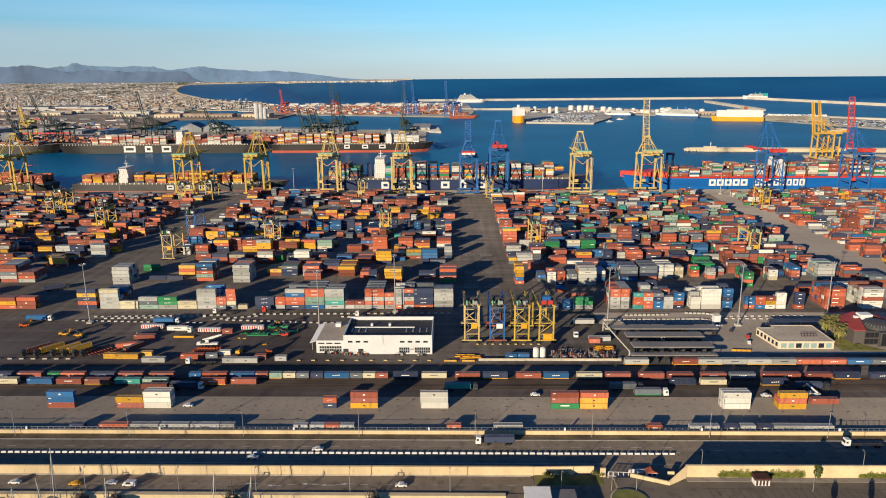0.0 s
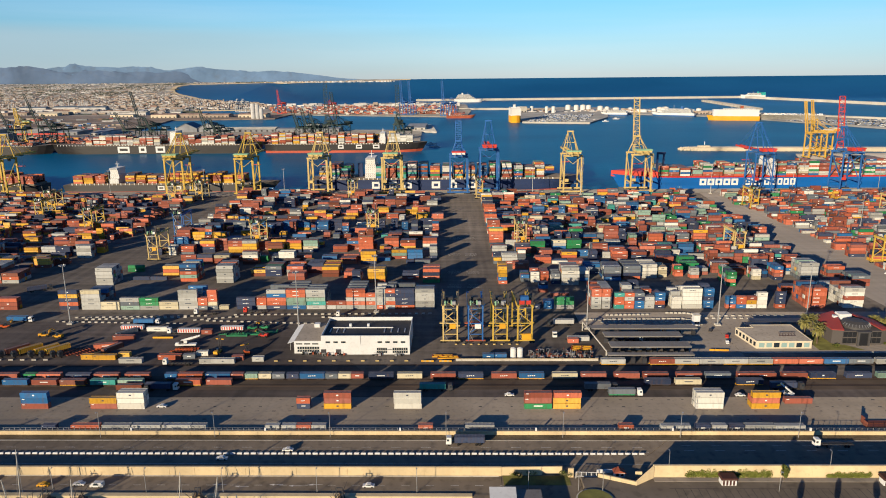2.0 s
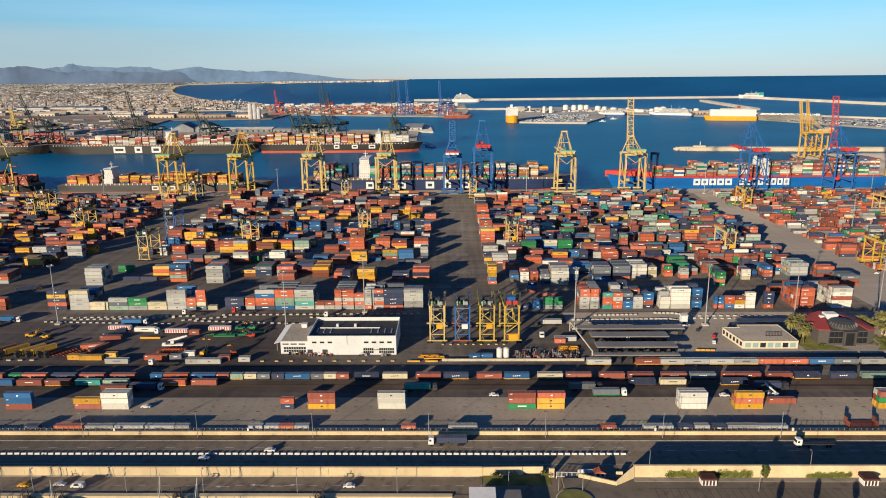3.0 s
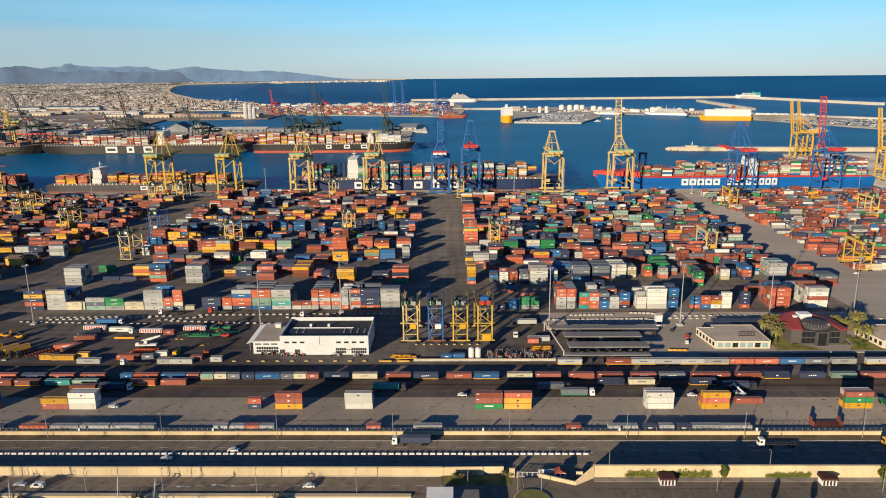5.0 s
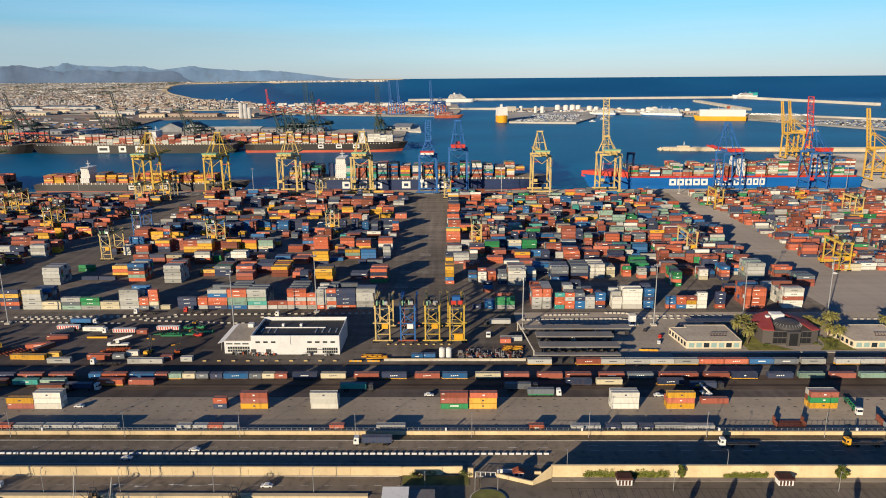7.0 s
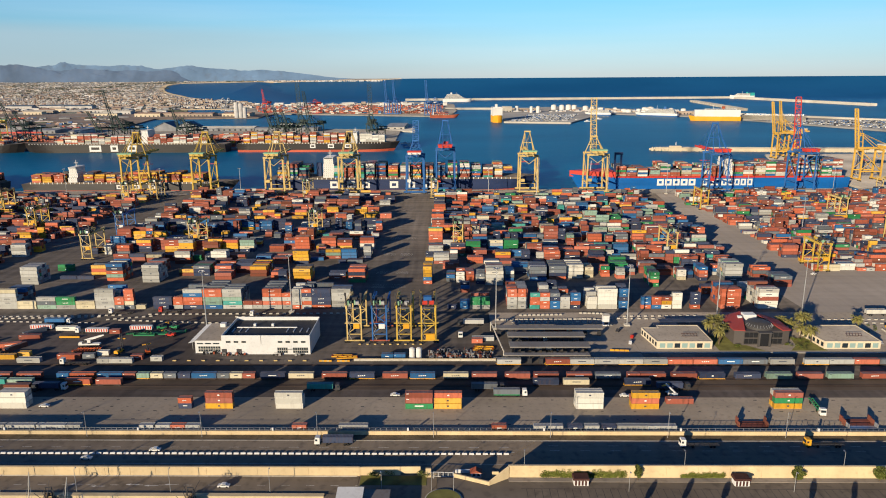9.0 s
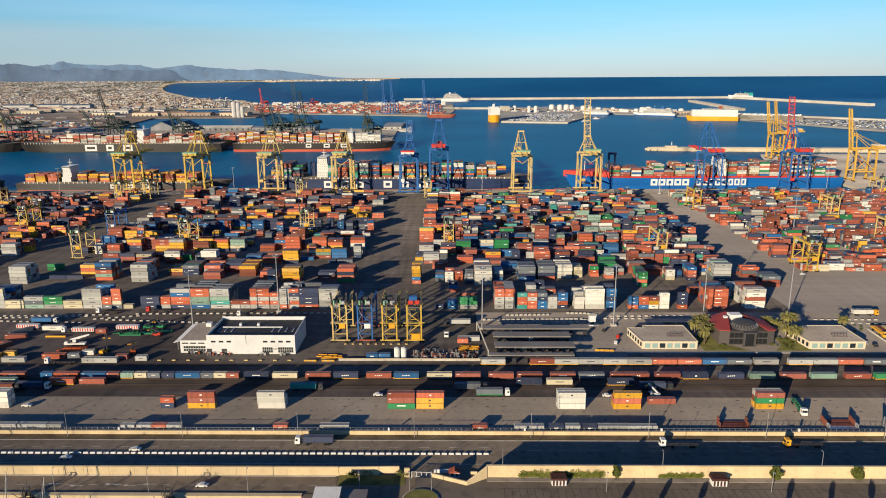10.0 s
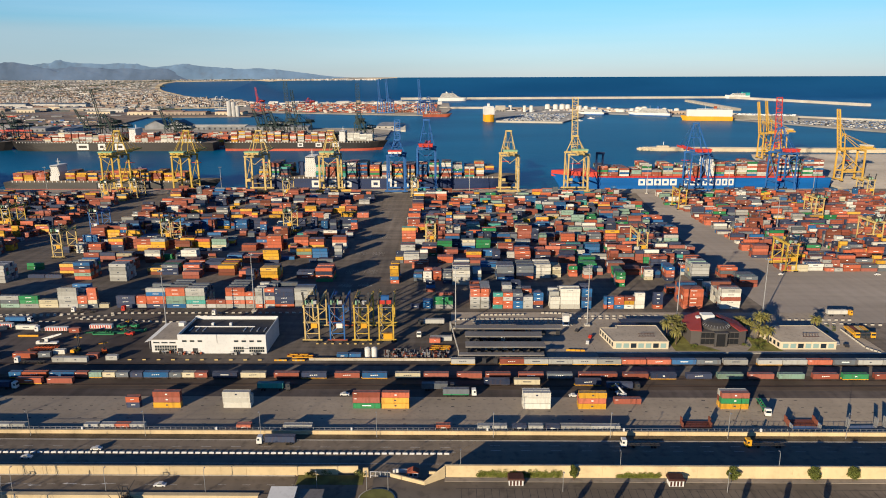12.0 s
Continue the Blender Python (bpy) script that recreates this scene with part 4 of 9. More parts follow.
yard_block(100, "rust, yellow and navy shipping containers in long yard blocks", WARM, """
13 -121yd -104ny'
14 -178rrc -155rowe -126nsww -77or -61nyyy
15 -143GG' -134ss'
16 -95b -38rgy -25bbb -14eccc' -7nsee'
17 -45rwo'
18 -227www' -218sro
19 -203nnoy -179yyor -167ryye -129nyyo -115ncgg -90ro -68ooooo -57yyyy' -50ry' -32nyod
20 -47sooo -14ewor
21 -107ny'
25 -135nb -98ss' -88rr' -47rr -8ne'
26 -149ny' -108rr' -76rd' -55t' -35es' -14re'
27 -187yy
28 -157nnnn' -93nbbr'
29 -199snss -151bbbb' -145nrrr' -140nnnn -120nbbb -28nnsn' -8orob'
30 -108nnnn -48nnnn' -38bbb' -20nsnn
31 -83ww -61nnn'
36 -44ee'
37 -143y -121oy' -103y -80or -58or -27yy -11oo
38 -135ooy -101yyo -70o'
39 -190oy -163ses
40 -219www -70oyy -33yyy' -26yro
41 -179or
42 -156yy' -101ooo
43 -120yo' -58rn'
44 -86rr
46 -161ye'
47 -162rs -19ee
49 -247re
50 -132or -41nn
51 -225oo -35yo'
53 -130or
54 -150yr' -61yy' -17yo'
55 -81oy
""", ((536, 5), (566, 7), (618, 6), (646, 7), (706, 7), (733, 7), (786, 6), (812, 7), (838, 6)), -238, 1.0, 2.9, 0.22, 0.9, (28, 29, 30, 31))
yard_block(200, "mixed rust, blue, green and white shipping containers in yard blocks", COOL, """
12 58or
14 77oo 173or 189GG
15 121nnn' 139rro
16 100oy 111re 133ee' 156nr 176rn
17 81rr
18 199bbb
19 45ee
20 96bec 109GGG
21 144se 164rrog'
22 101nnnn' 199nor'
23 44roooy 110nrn' 117nnn' 135y' 139nnnn' 159nnn' 185ooo 194noo' 208oss
24 65rrr'
28 57ryo 129oo 171ro 198eg
30 123rt 166sb
31 45orr
33 160yy'
34 173oy
35 62rg 90ec 102or 149Gg'
36 138or 186yc 229oG'
39 110no' 167rr
40 84rn 97nbb 125bbb' 139yo' 223rr
41 59rn 156en 199bbbb
42 45yoo
43 250oyo
45 85yo 165rr 221rr
46 65ro 123gy' 133eg
47 244yo
48 87ro 100oo
53 129gG 169Gg
54 141g'
""", ((533, 6), (556, 7), (580, 6), (604, 7), (640, 7), (664, 6), (698, 7), (722, 6), (744, 7), (776, 7), (800, 7), (828, 7)), 44, 289, 2.9, 0.22, 0.92, ())
yard_block(300, "rust, orange and yellow shipping containers in yard blocks", FIERY, """
13 -318ryy
15 -330ry
17 -301eeee
18 -335ree
19 -355yy -292yyrr'
21 -235rro
22 -342dr -330rr
23 -227yn'
24 -378yy -351rr
25 -306rr'
26 -389ryd -362we -304rr' -242y'
27 -302ryo
28 -379yr' -243rrr'
29 -364nn -300r -206rr'
30 -331ooo
32 -373rro -320nnn
34 -247se
35 -411rr' -378yy' -321rr
37 -353y -314oo
38 -412yy -359yr
39 -248y
40 -246y
41 -406rn -328g
42 -355ee
44 -312e
45 -386rr
46 -450yy -353rn
47 -428yc -344nb'
48 -250oo
51 -503r -494or
52 -409rr'
54 -477oo
55 -435y -403o
""", ((526, 6), (550, 7), (574, 6), (600, 7), (626, 7), (650, 7), (676, 6), (700, 7), (724, 7), (752, 7), (780, 7), (808, 7), (836, 6)), -700, -290, 2.4, 0.25, 0.88, ())
yard_block(400, "mixed shipping containers in a broad low yard block", EAST, """
13 243nnr
14 214rw 257rrr' 272rr 340yo
15 357ry
16 261ry 331nror
18 216nGw
19 271tG 332oo 385rG
21 265sw'
22 362ge
23 224roo
24 273rrr 338rn 355ob
27 335w 386rr
29 241or
30 256ss 270ee 285ee 340ew 389yo'
32 337oor 446ee
34 251Go
35 267Ge 413yc 452oy
36 379e 437ee
37 284e
38 421roo 465c
39 343snn
40 259sbb
41 340re'
46 330G
47 374ro
48 280oo 469rb'
49 435ee 460cc
52 338gg 389GG
""", ((510, 6), (545, 7), (572, 7), (598, 7), (624, 7), (650, 7), (676, 7), (702, 7), (728, 7), (754, 7), (780, 7), (806, 7), (832, 7)), 337, 760, 2.5, 0.42, 0.93, ())
left = Yard(13)
for x, yy, rows, codes in ((-330, 484, 7, "resre"), (-317, 484, 6, "erd"), (-345, 484, 7, "nrd"), (-281, 424, 2, "yro"), (-294, 424, 2, "oyr"), (-307, 424, 3, "rnr"), (-360, 484, 6, "nnr"), (-340, 430, 4, "rrn")):
    for row in range(rows):
        for k, c in enumerate(codes):
            left.put(x, yy + 2.62 * row, k, c if left.r.random() < 0.7 else left.r.choice(WARM), C_LEN)
left.done("red, grey and yellow shipping containers at the edge of a yard lane")

# ---- quay cranes ----
def lattice(bm, p, q, w, bays, t, slot=0):
    """A square lattice mast or boom from p to q."""
    p, q = Vector(p), Vector(q)
    d = (q - p).normalized()
    s = Vector((1, 0, 0))
    u = d.cross(s).normalized()
    cs = [s * (a * w / 2) + u * (b * w / 2) for a, b in ((-1, -1), (1, -1), (1, 1), (-1, 1))]
    for c in cs:
        beam(bm, p + c, q + c, t, slot=slot)
    for k in range(bays):
        a, b = p.lerp(q, k / bays), p.lerp(q, (k + 1) / bays)
        for i in range(4):
            c, e = cs[i], cs[(i + 1) % 4]
            beam(bm, a + c, a + e, t * 0.7, slot=slot)
            beam(bm, a + (c if k % 2 else e), b + (e if k % 2 else c), t * 0.6, slot=slot)
    return bm


def quay_crane(m, label, leg=M_CRANE, top=M_CRANE, roof=M_CRANEGREEN, boom="flat", high=46.0, apex=76.0, reach=58.0, width=23.0, gauge=28.0, boom_mat=None, house_mat=None, thick=1.4, group="quay cranes", lean=0.0):
    """A ship-to-shore crane: portal on rails, girder with machinery house, frame, boom lowered over the ship or raised. +y is the water side."""
    boom_mat = boom_mat or top
    ob = thing("quay_crane", m, label, "quay crane", group)
    W, G = width / 2, gauge
    for sx in (-1, 1):
        for y in (0, G):
            b = bmesh.new()
            beam(b, (sx * W, y, 1.4), (sx * (W - 0.6), y, high), thick, thick)
            part("leg", b, leg, ob)
            bg = bmesh.new()
            box(bg, sx * W - 4.2, sx * W + 4.2, y - 0.7, y + 0.7, 0.9, 1.8)
            for k in range(6):
                rod(bg, (sx * W - 3.6 + 1.44 * k, y - 0.45, 0.45), (sx * W - 3.6 + 1.44 * k, y + 0.45, 0.45), 0.42, n=10)
            part("bogie", bg, M_DARKSTEEL, ob)
    for y in (0, G):
        part("sill_beam", beam(bmesh.new(), (-W - 3.5, y, 2.6), (W + 3.5, y, 2.6), 1.4, 1.8), leg, ob)
        part("top_beam", beam(bmesh.new(), (-W - 1.0, y, high), (W + 1.0, y, high), 1.5, 2.2), leg, ob)
    for sx in (-1, 1):
        part("portal_beam", beam(bmesh.new(), (sx * W, 0, 13.5), (sx * W, G, 13.5), 1.3, 1.7), leg, ob)
        b = bmesh.new()
        beam(b, (sx * (W - 0.2), 0, 14), (sx * (W - 0.5), G, high - 2), 0.75)
        beam(b, (sx * (W - 0.3), G, 15), (sx * (W - 0.4), G * 0.5, (high + 14) / 2), 0.7)
        part("brace", b, leg, ob)
    b = bmesh.new()
    for sx in (-1, 1):
        beam(b, (sx * W, 0, high - 1), (0, 0, high - 10), 0.6)
    for sx in (-1, 1):
        beam(b, (sx * 3.6, -17, high + 2.2), (sx * 3.6, G + 3, high + 2.2), 1.2, 2.4)
    for k in range(9):
        y = -16 + (G + 18) * k / 8
        beam(b, (-3.6, y, high + 2.4), (3.6, y, high + 2.4), 0.7)
    part("girder", b, top, ob)
    h = bmesh.new()
    box(h, -W * 0.72, W * 0.72, -11, -1.0, high + 3.5, high + 6.0)
    house = part("machinery_house", h, house_mat or top, ob)
    part("roof", box(bmesh.new(), -W * 0.78, W * 0.78, -11.6, -0.4, high + 6.0, high + 7.4), roof, house)
    part("cab", box(bmesh.new(), 3.6, 6.2, G - 6, G - 3, high - 3.6, high - 0.6), M_GLASS, ob)
    a = bmesh.new()
    for sx in (-1, 1):
        beam(a, (sx * (W - 2), G, high + 1), (sx * 3.0, G - 1, apex), 1.0)
        beam(a, (sx * (W - 3), 1.5, high + 1), (sx * 3.0, G - 1, apex - 1.5), 0.75)
    beam(a, (-4.2, G - 1, apex), (4.2, G - 1, apex), 1.4, 1.8)
    f = 0.5
    beam(a, (-(W - 2) * (1 - f) - 3.0 * f, G - 0.5, high + (apex - high) * f), ((W - 2) * (1 - f) + 3.0 * f, G - 0.5, high + (apex - high) * f), 0.8)
    part("a_frame", a, top, ob)
    s = bmesh.new()
    for sx in (-1, 1):
        beam(s, (sx * 3.2, G - 1, apex), (sx * 3.4, -15, high + 4), 0.45)
    part("backstay", s, top, ob)
    bo = bmesh.new()
    if boom == "flat":
        for sx in (-1, 1):
            beam(bo, (sx * 3.4, G + 3, high + 2.2), (sx * 3.0, G + reach, high + 2.4), 1.0, 2.2)
        for k in range(8):
            y = G + 5 + (reach - 6) * k / 7
            beam(bo, (-3.4, y, high + 2.4), (3.4, y, high + 2.4), 0.6)
        part("boom", bo, boom_mat, ob)
        s = bmesh.new()
        for sx in (-1, 1):
            beam(s, (sx * 3.0, G - 1, apex), (sx * 3.0, G + reach * 0.85, high + 3.4), 0.4)
            beam(s, (sx * 3.0, G - 1, apex), (sx * 3.0, G + reach * 0.45, high + 3.4), 0.4)
        part("forestay", s, top, ob)
    else:
        tip = (0, G + 3 + reach * (0.14 if lean == 0 else lean), high + 2 + reach * (0.99 if lean == 0 else math.sqrt(1 - lean * lean)))
        for sx in (-1, 1):
            beam(bo, (sx * 4.0, G + 3, high + 2), (sx * 3.4, tip[1], tip[2]), 0.6 * thick, 0.9 * thick)
        n = 14
        p0 = Vector((0, G + 3, high + 2))
        for k in range(n + 1):
            c = p0.lerp(Vector(tip), k / n)
            hw = 4.0 - 0.6 * k / n
            beam(bo, c + Vector((-hw, 0, 0)), c + Vector((hw, 0, 0)), 0.7)
            if k < n:
                e = p0.lerp(Vector(tip), (k + 1) / n)
                s_ = 1 if k % 2 else -1
                beam(bo, c + Vector((-hw * s_, 0, 0)), e + Vector((hw * s_, 0, 0)), 0.45)
        part("boom", bo, boom_mat, ob)
        s = bmesh.new()
        for sx in (-1, 1):
            beam(s, (sx * 3.0, G - 1, apex), (sx * 3.6, p0.lerp(Vector(tip), 0.7)[1], p0.lerp(Vector(tip), 0.7)[2]), 0.4)
        part("forestay", s, top, ob)
    if group in ("quay cranes", "orange cranes"):
        ty = G + (reach * 0.45 if boom == "flat" else -9)
        tr = part("trolley", box(bmesh.new(), -4.2, 4.2, ty - 2.5, ty + 2.5, high + 0.2, high + 1.0), M_DARKSTEEL, ob)
        part("spreader", box(bmesh.new(), -6.1, 6.1, ty - 1.1, ty + 1.1, high - 14, high - 13.3), M_CRANERED, tr)
        for sx in (-1, 1):
            part("hoist_rope", beam(bmesh.new(), (sx * 2.6, ty, high - 13.3), (sx * 2.6, ty, high + 0.2), 0.14), M_DARKSTEEL, tr)
        for sx in (-1, 1):
            part("walkway", box(bmesh.new(), sx * 5.0 - 0.5, sx * 5.0 + 0.5, -16, G + 2, high + 1.0, high + 1.15), M_STEEL, ob)
            part("handrail", beam(bmesh.new(), (sx * 5.5, -16, high + 2.1), (sx * 5.5, G + 2, high + 2.1), 0.12), M_STEEL, ob)
        part("switchgear_room", box(bmesh.new(), -W + 1.5, -W + 6.0, -1.4, 1.4, 15.0, 18.4), house_mat or top, ob)
        part("tie_beam", beam(bmesh.new(), (-W, G, 8.5), (W, G, 8.5), 0.5, 0.6), leg, ob)
        for k in range(int(high // 4)):
            z, y = 2 + 4 * k, -1.6
            part("stair_flight", beam(bmesh.new(), (W + 1.2, y - 1.2 if k % 2 else y + 1.2, z), (W + 1.2, y + 1.2 if k % 2 else y - 1.2, z + 4), 0.5, 0.2), leg, ob)
    return ob


QY = 870.0
for x in (-567, -340, -251):
    quay_crane(pose(x, QY, 0), "yellow steel quay crane with green roof, boom lowered", top=M_CRANE, thick=1.9)
for x in (-158.5, -66):
    quay_crane(pose(x, QY, 0), "pale yellow quay crane working over the navy ship", leg=M_CRANEPALE, top=M_CRANEPALE, width=24, thick=2.0)
quay_crane(pose(18, QY, 0), "blue quay crane with white machinery house, boom raised", leg=M_CRANEBLUE, top=M_CRANEBLUE, roof=M_CRANERED, boom="up", high=47, apex=64, reach=40, width=22, thick=1.8, house_mat=M_SHIPWHITE)
quay_crane(pose(56, QY, 0), "blue quay crane with red girder and tall frame", leg=M_CRANEBLUE, top=M_CRANEBLUE, roof=M_CRANERED, boom="flat", high=55, apex=89, width=23, boom_mat=M_CRANERED, thick=1.8, house_mat=M_CRANERED)
quay_crane(pose(160, QY, 0), "pale yellow quay crane beside the navy ship's bow", leg=M_CRANEPALE, top=M_CRANEPALE, boom="flat", high=47, apex=75, width=22, thick=1.7)
quay_crane(pose(245, QY, 0), "pale yellow quay crane with its boom raised", leg=M_CRANEPALE, top=M_CRANEPALE, boom="up", high=48, apex=68, reach=66, width=25, thick=1.7)
quay_crane(pose(396, QY, 0), "blue quay crane with red house over the blue ship", leg=M_CRANEBLUE, top=M_CRANEBLUE, roof=M_CRANERED, boom="flat", high=48, apex=84, width=23, boom_mat=M_CRANERED, house_mat=M_CRANERED)
quay_crane(pose(503, QY, 0), "blue quay crane with its red boom raised", leg=M_CRANEBLUE, top=M_CRANEBLUE, roof=M_CRANERED, boom="up", high=48, apex=78, reach=66, width=23, boom_mat=M_CRANERED, house_mat=M_CRANERED)
# cranes round the corner, facing the basin from the side
for x, y in ((651, 972), (653, 1232), (682, 1268)):
    quay_crane(pose(x, y, 0, 0, 0, 90), "orange quay crane with its boom raised, facing the basin", leg=M_CRANEORANGE, top=M_CRANEORANGE, roof=M_PALE, boom="up", high=42, apex=64, reach=54, width=20, thick=1.9, group="orange cranes")
# dark cranes of the northern terminal, facing this basin
for x, r, h, lean in ((-840, 72, 46, 0.3), (-815, 36, 40, 0.4), (-660, 40, 40, 0.45), (-626, 72, 46, 0.2), (-606, 30, 38, 0.4), (-490, 44, 40, 0.3), (-470, 30, 34, 0.4), (-296, 38, 42, 0.4), (-279, 40, 42, 0.3), (-262, 34, 40, 0.4), (-250, 82, 48, 0.0), (-216, 68, 46, 0.2), (-104, 78, 48, 0.0), (-86, 30, 34, 0.4), (-905, 50, 40, 0.3)):
    quay_crane(pose(x, 1490, 0, 0, 0, 180 if lean == 0 else 148), "dark green quay crane with raised boom beyond the basin", leg=M_CRANEDARK, top=M_CRANEDARK, roof=M_CRANEDARK, boom="up", high=h, apex=h + 20, reach=r, width=21, thick=1.3, house_mat=M_SHIPWHITE if r < 46 else M_CRANEDARK, group="dark cranes", lean=lean)
# cranes of the far terminal
for x, y, mt, nm in ((-180, 2760, M_CRANEBLUE, "blue"), (-148, 2752, M_CRANEBLUE, "blue"), (-470, 2830, M_CRANERED, "red"), (10, 2640, M_CRANEBLUE, "blue"), (-20, 2650, M_CRANEBLUE, "blue"), (-690, 2905, M_CRANERED, "red"), (-909, 3060, M_STEEL, "pale grey"), (-881, 3050, M_STEEL, "pale grey")):
    quay_crane(pose(x, y, 0.5, 0, 0, 160), nm + " quay crane at the far container terminal", leg=mt, top=mt, roof=mt, boom="up" if x == -690 or nm == "blue" and x < 0 else "flat", high=44 if nm == "blue" else 38, apex=66 if nm == "blue" else 56, reach=82 if nm == "blue" else 56, width=22, thick=2.4 if nm == "blue" else 1.2, group="far cranes")

quay_crane(pose(-1028, 1700, 0, 0, 0, 180), "yellow quay crane beyond the basin", leg=M_CRANE, top=M_CRANE, boom="up", high=40, apex=62, reach=38, group="far cranes", thick=2.0)


# ---- ships ----
def hull_mesh(name, x0, x1, y, beam_w, zd, bow, mats, boot=2.0, rake=14.0, flare=0.55, bow_rise=3.0, boot_top=None):
    """A hull lofted through stations; bow is +1 when the ship points to +x, -1 when to -x. Slots: topsides, boot, deck."""
    zs = [-5.0, -3.0, -3.0 + boot, zd * 0.45, zd * 0.75, zd]
    n = 26
    bm = bmesh.new()
    rings = []
    L = x1 - x0
    for i in range(n + 1):
        u = i / n
        ends = 1.0
        fore = max(0.0, (u - 0.82) / 0.18)
        aft = max(0.0, (0.08 - u) / 0.08)
        ring_l, ring_r = [], []
        for z in zs:
            f = (z + 5) / (zd + 5)
            full = 1 - fore ** 2.2 * (1 - 0.0) * (1.0 - flare * f * (1 - fore ** 3))
            full *= 1 - 0.25 * aft * (1 - f)
            hb = max(beam_w / 2 * full, 0.02)
            x = L * u + (rake * f * fore if fore else 0)
            x = x0 + x if bow > 0 else x1 - x
            zz = z + (bow_rise * fore * f if fore else 0)
            ring_l.append(bm.verts.new((x, y - hb, zz)))
            ring_r.append(bm.verts.new((x, y + hb, zz)))
        rings.append((ring_l, ring_r))
    for (al, ar), (bl, br) in zip(rings, rings[1:]):
        for k in range(len(zs) - 1):
            slot = 1 if k < 2 else 0
            bm.faces.new((al[k], bl[k], bl[k + 1], al[k + 1])).material_index = slot
            bm.faces.new((ar[k], ar[k + 1], br[k + 1], br[k])).material_index = slot
        bm.faces.new((al[-1], bl[-1], br[-1], ar[-1])).material_index = 2
    for k in range(len(zs) - 1):
        for r in (rings[0], rings[-1]):
            bm.faces.new((r[0][k], r[0][k + 1], r[1][k + 1], r[1][k])).material_index = 1 if k < 2 else 0
    return finish(bm, name, mats)


def house_block(bm, glass, x0, x1, y0, y1, z0, decks, step=2.8, shrink=0.6):
    """Stacked decks with rows of windows."""
    for k in range(decks):
        s = shrink * k
        box(bm, x0 + s * 0.4, x1 - s * 0.4, y0 + s, y1 - s, z0 + k * step, z0 + (k + 1) * step - 0.15)
        n = max(3, int((x1 - x0) / 2.6))
        for i in range(n):
            xx = x0 + s * 0.4 + (x1 - x0 - s * 0.8) * (i + 0.5) / n
            box(glass, xx - 0.32, xx + 0.32, y0 + s - 0.06, y0 + s + 0.1, z0 + k * step + 1.2, z0 + k * step + 1.75)


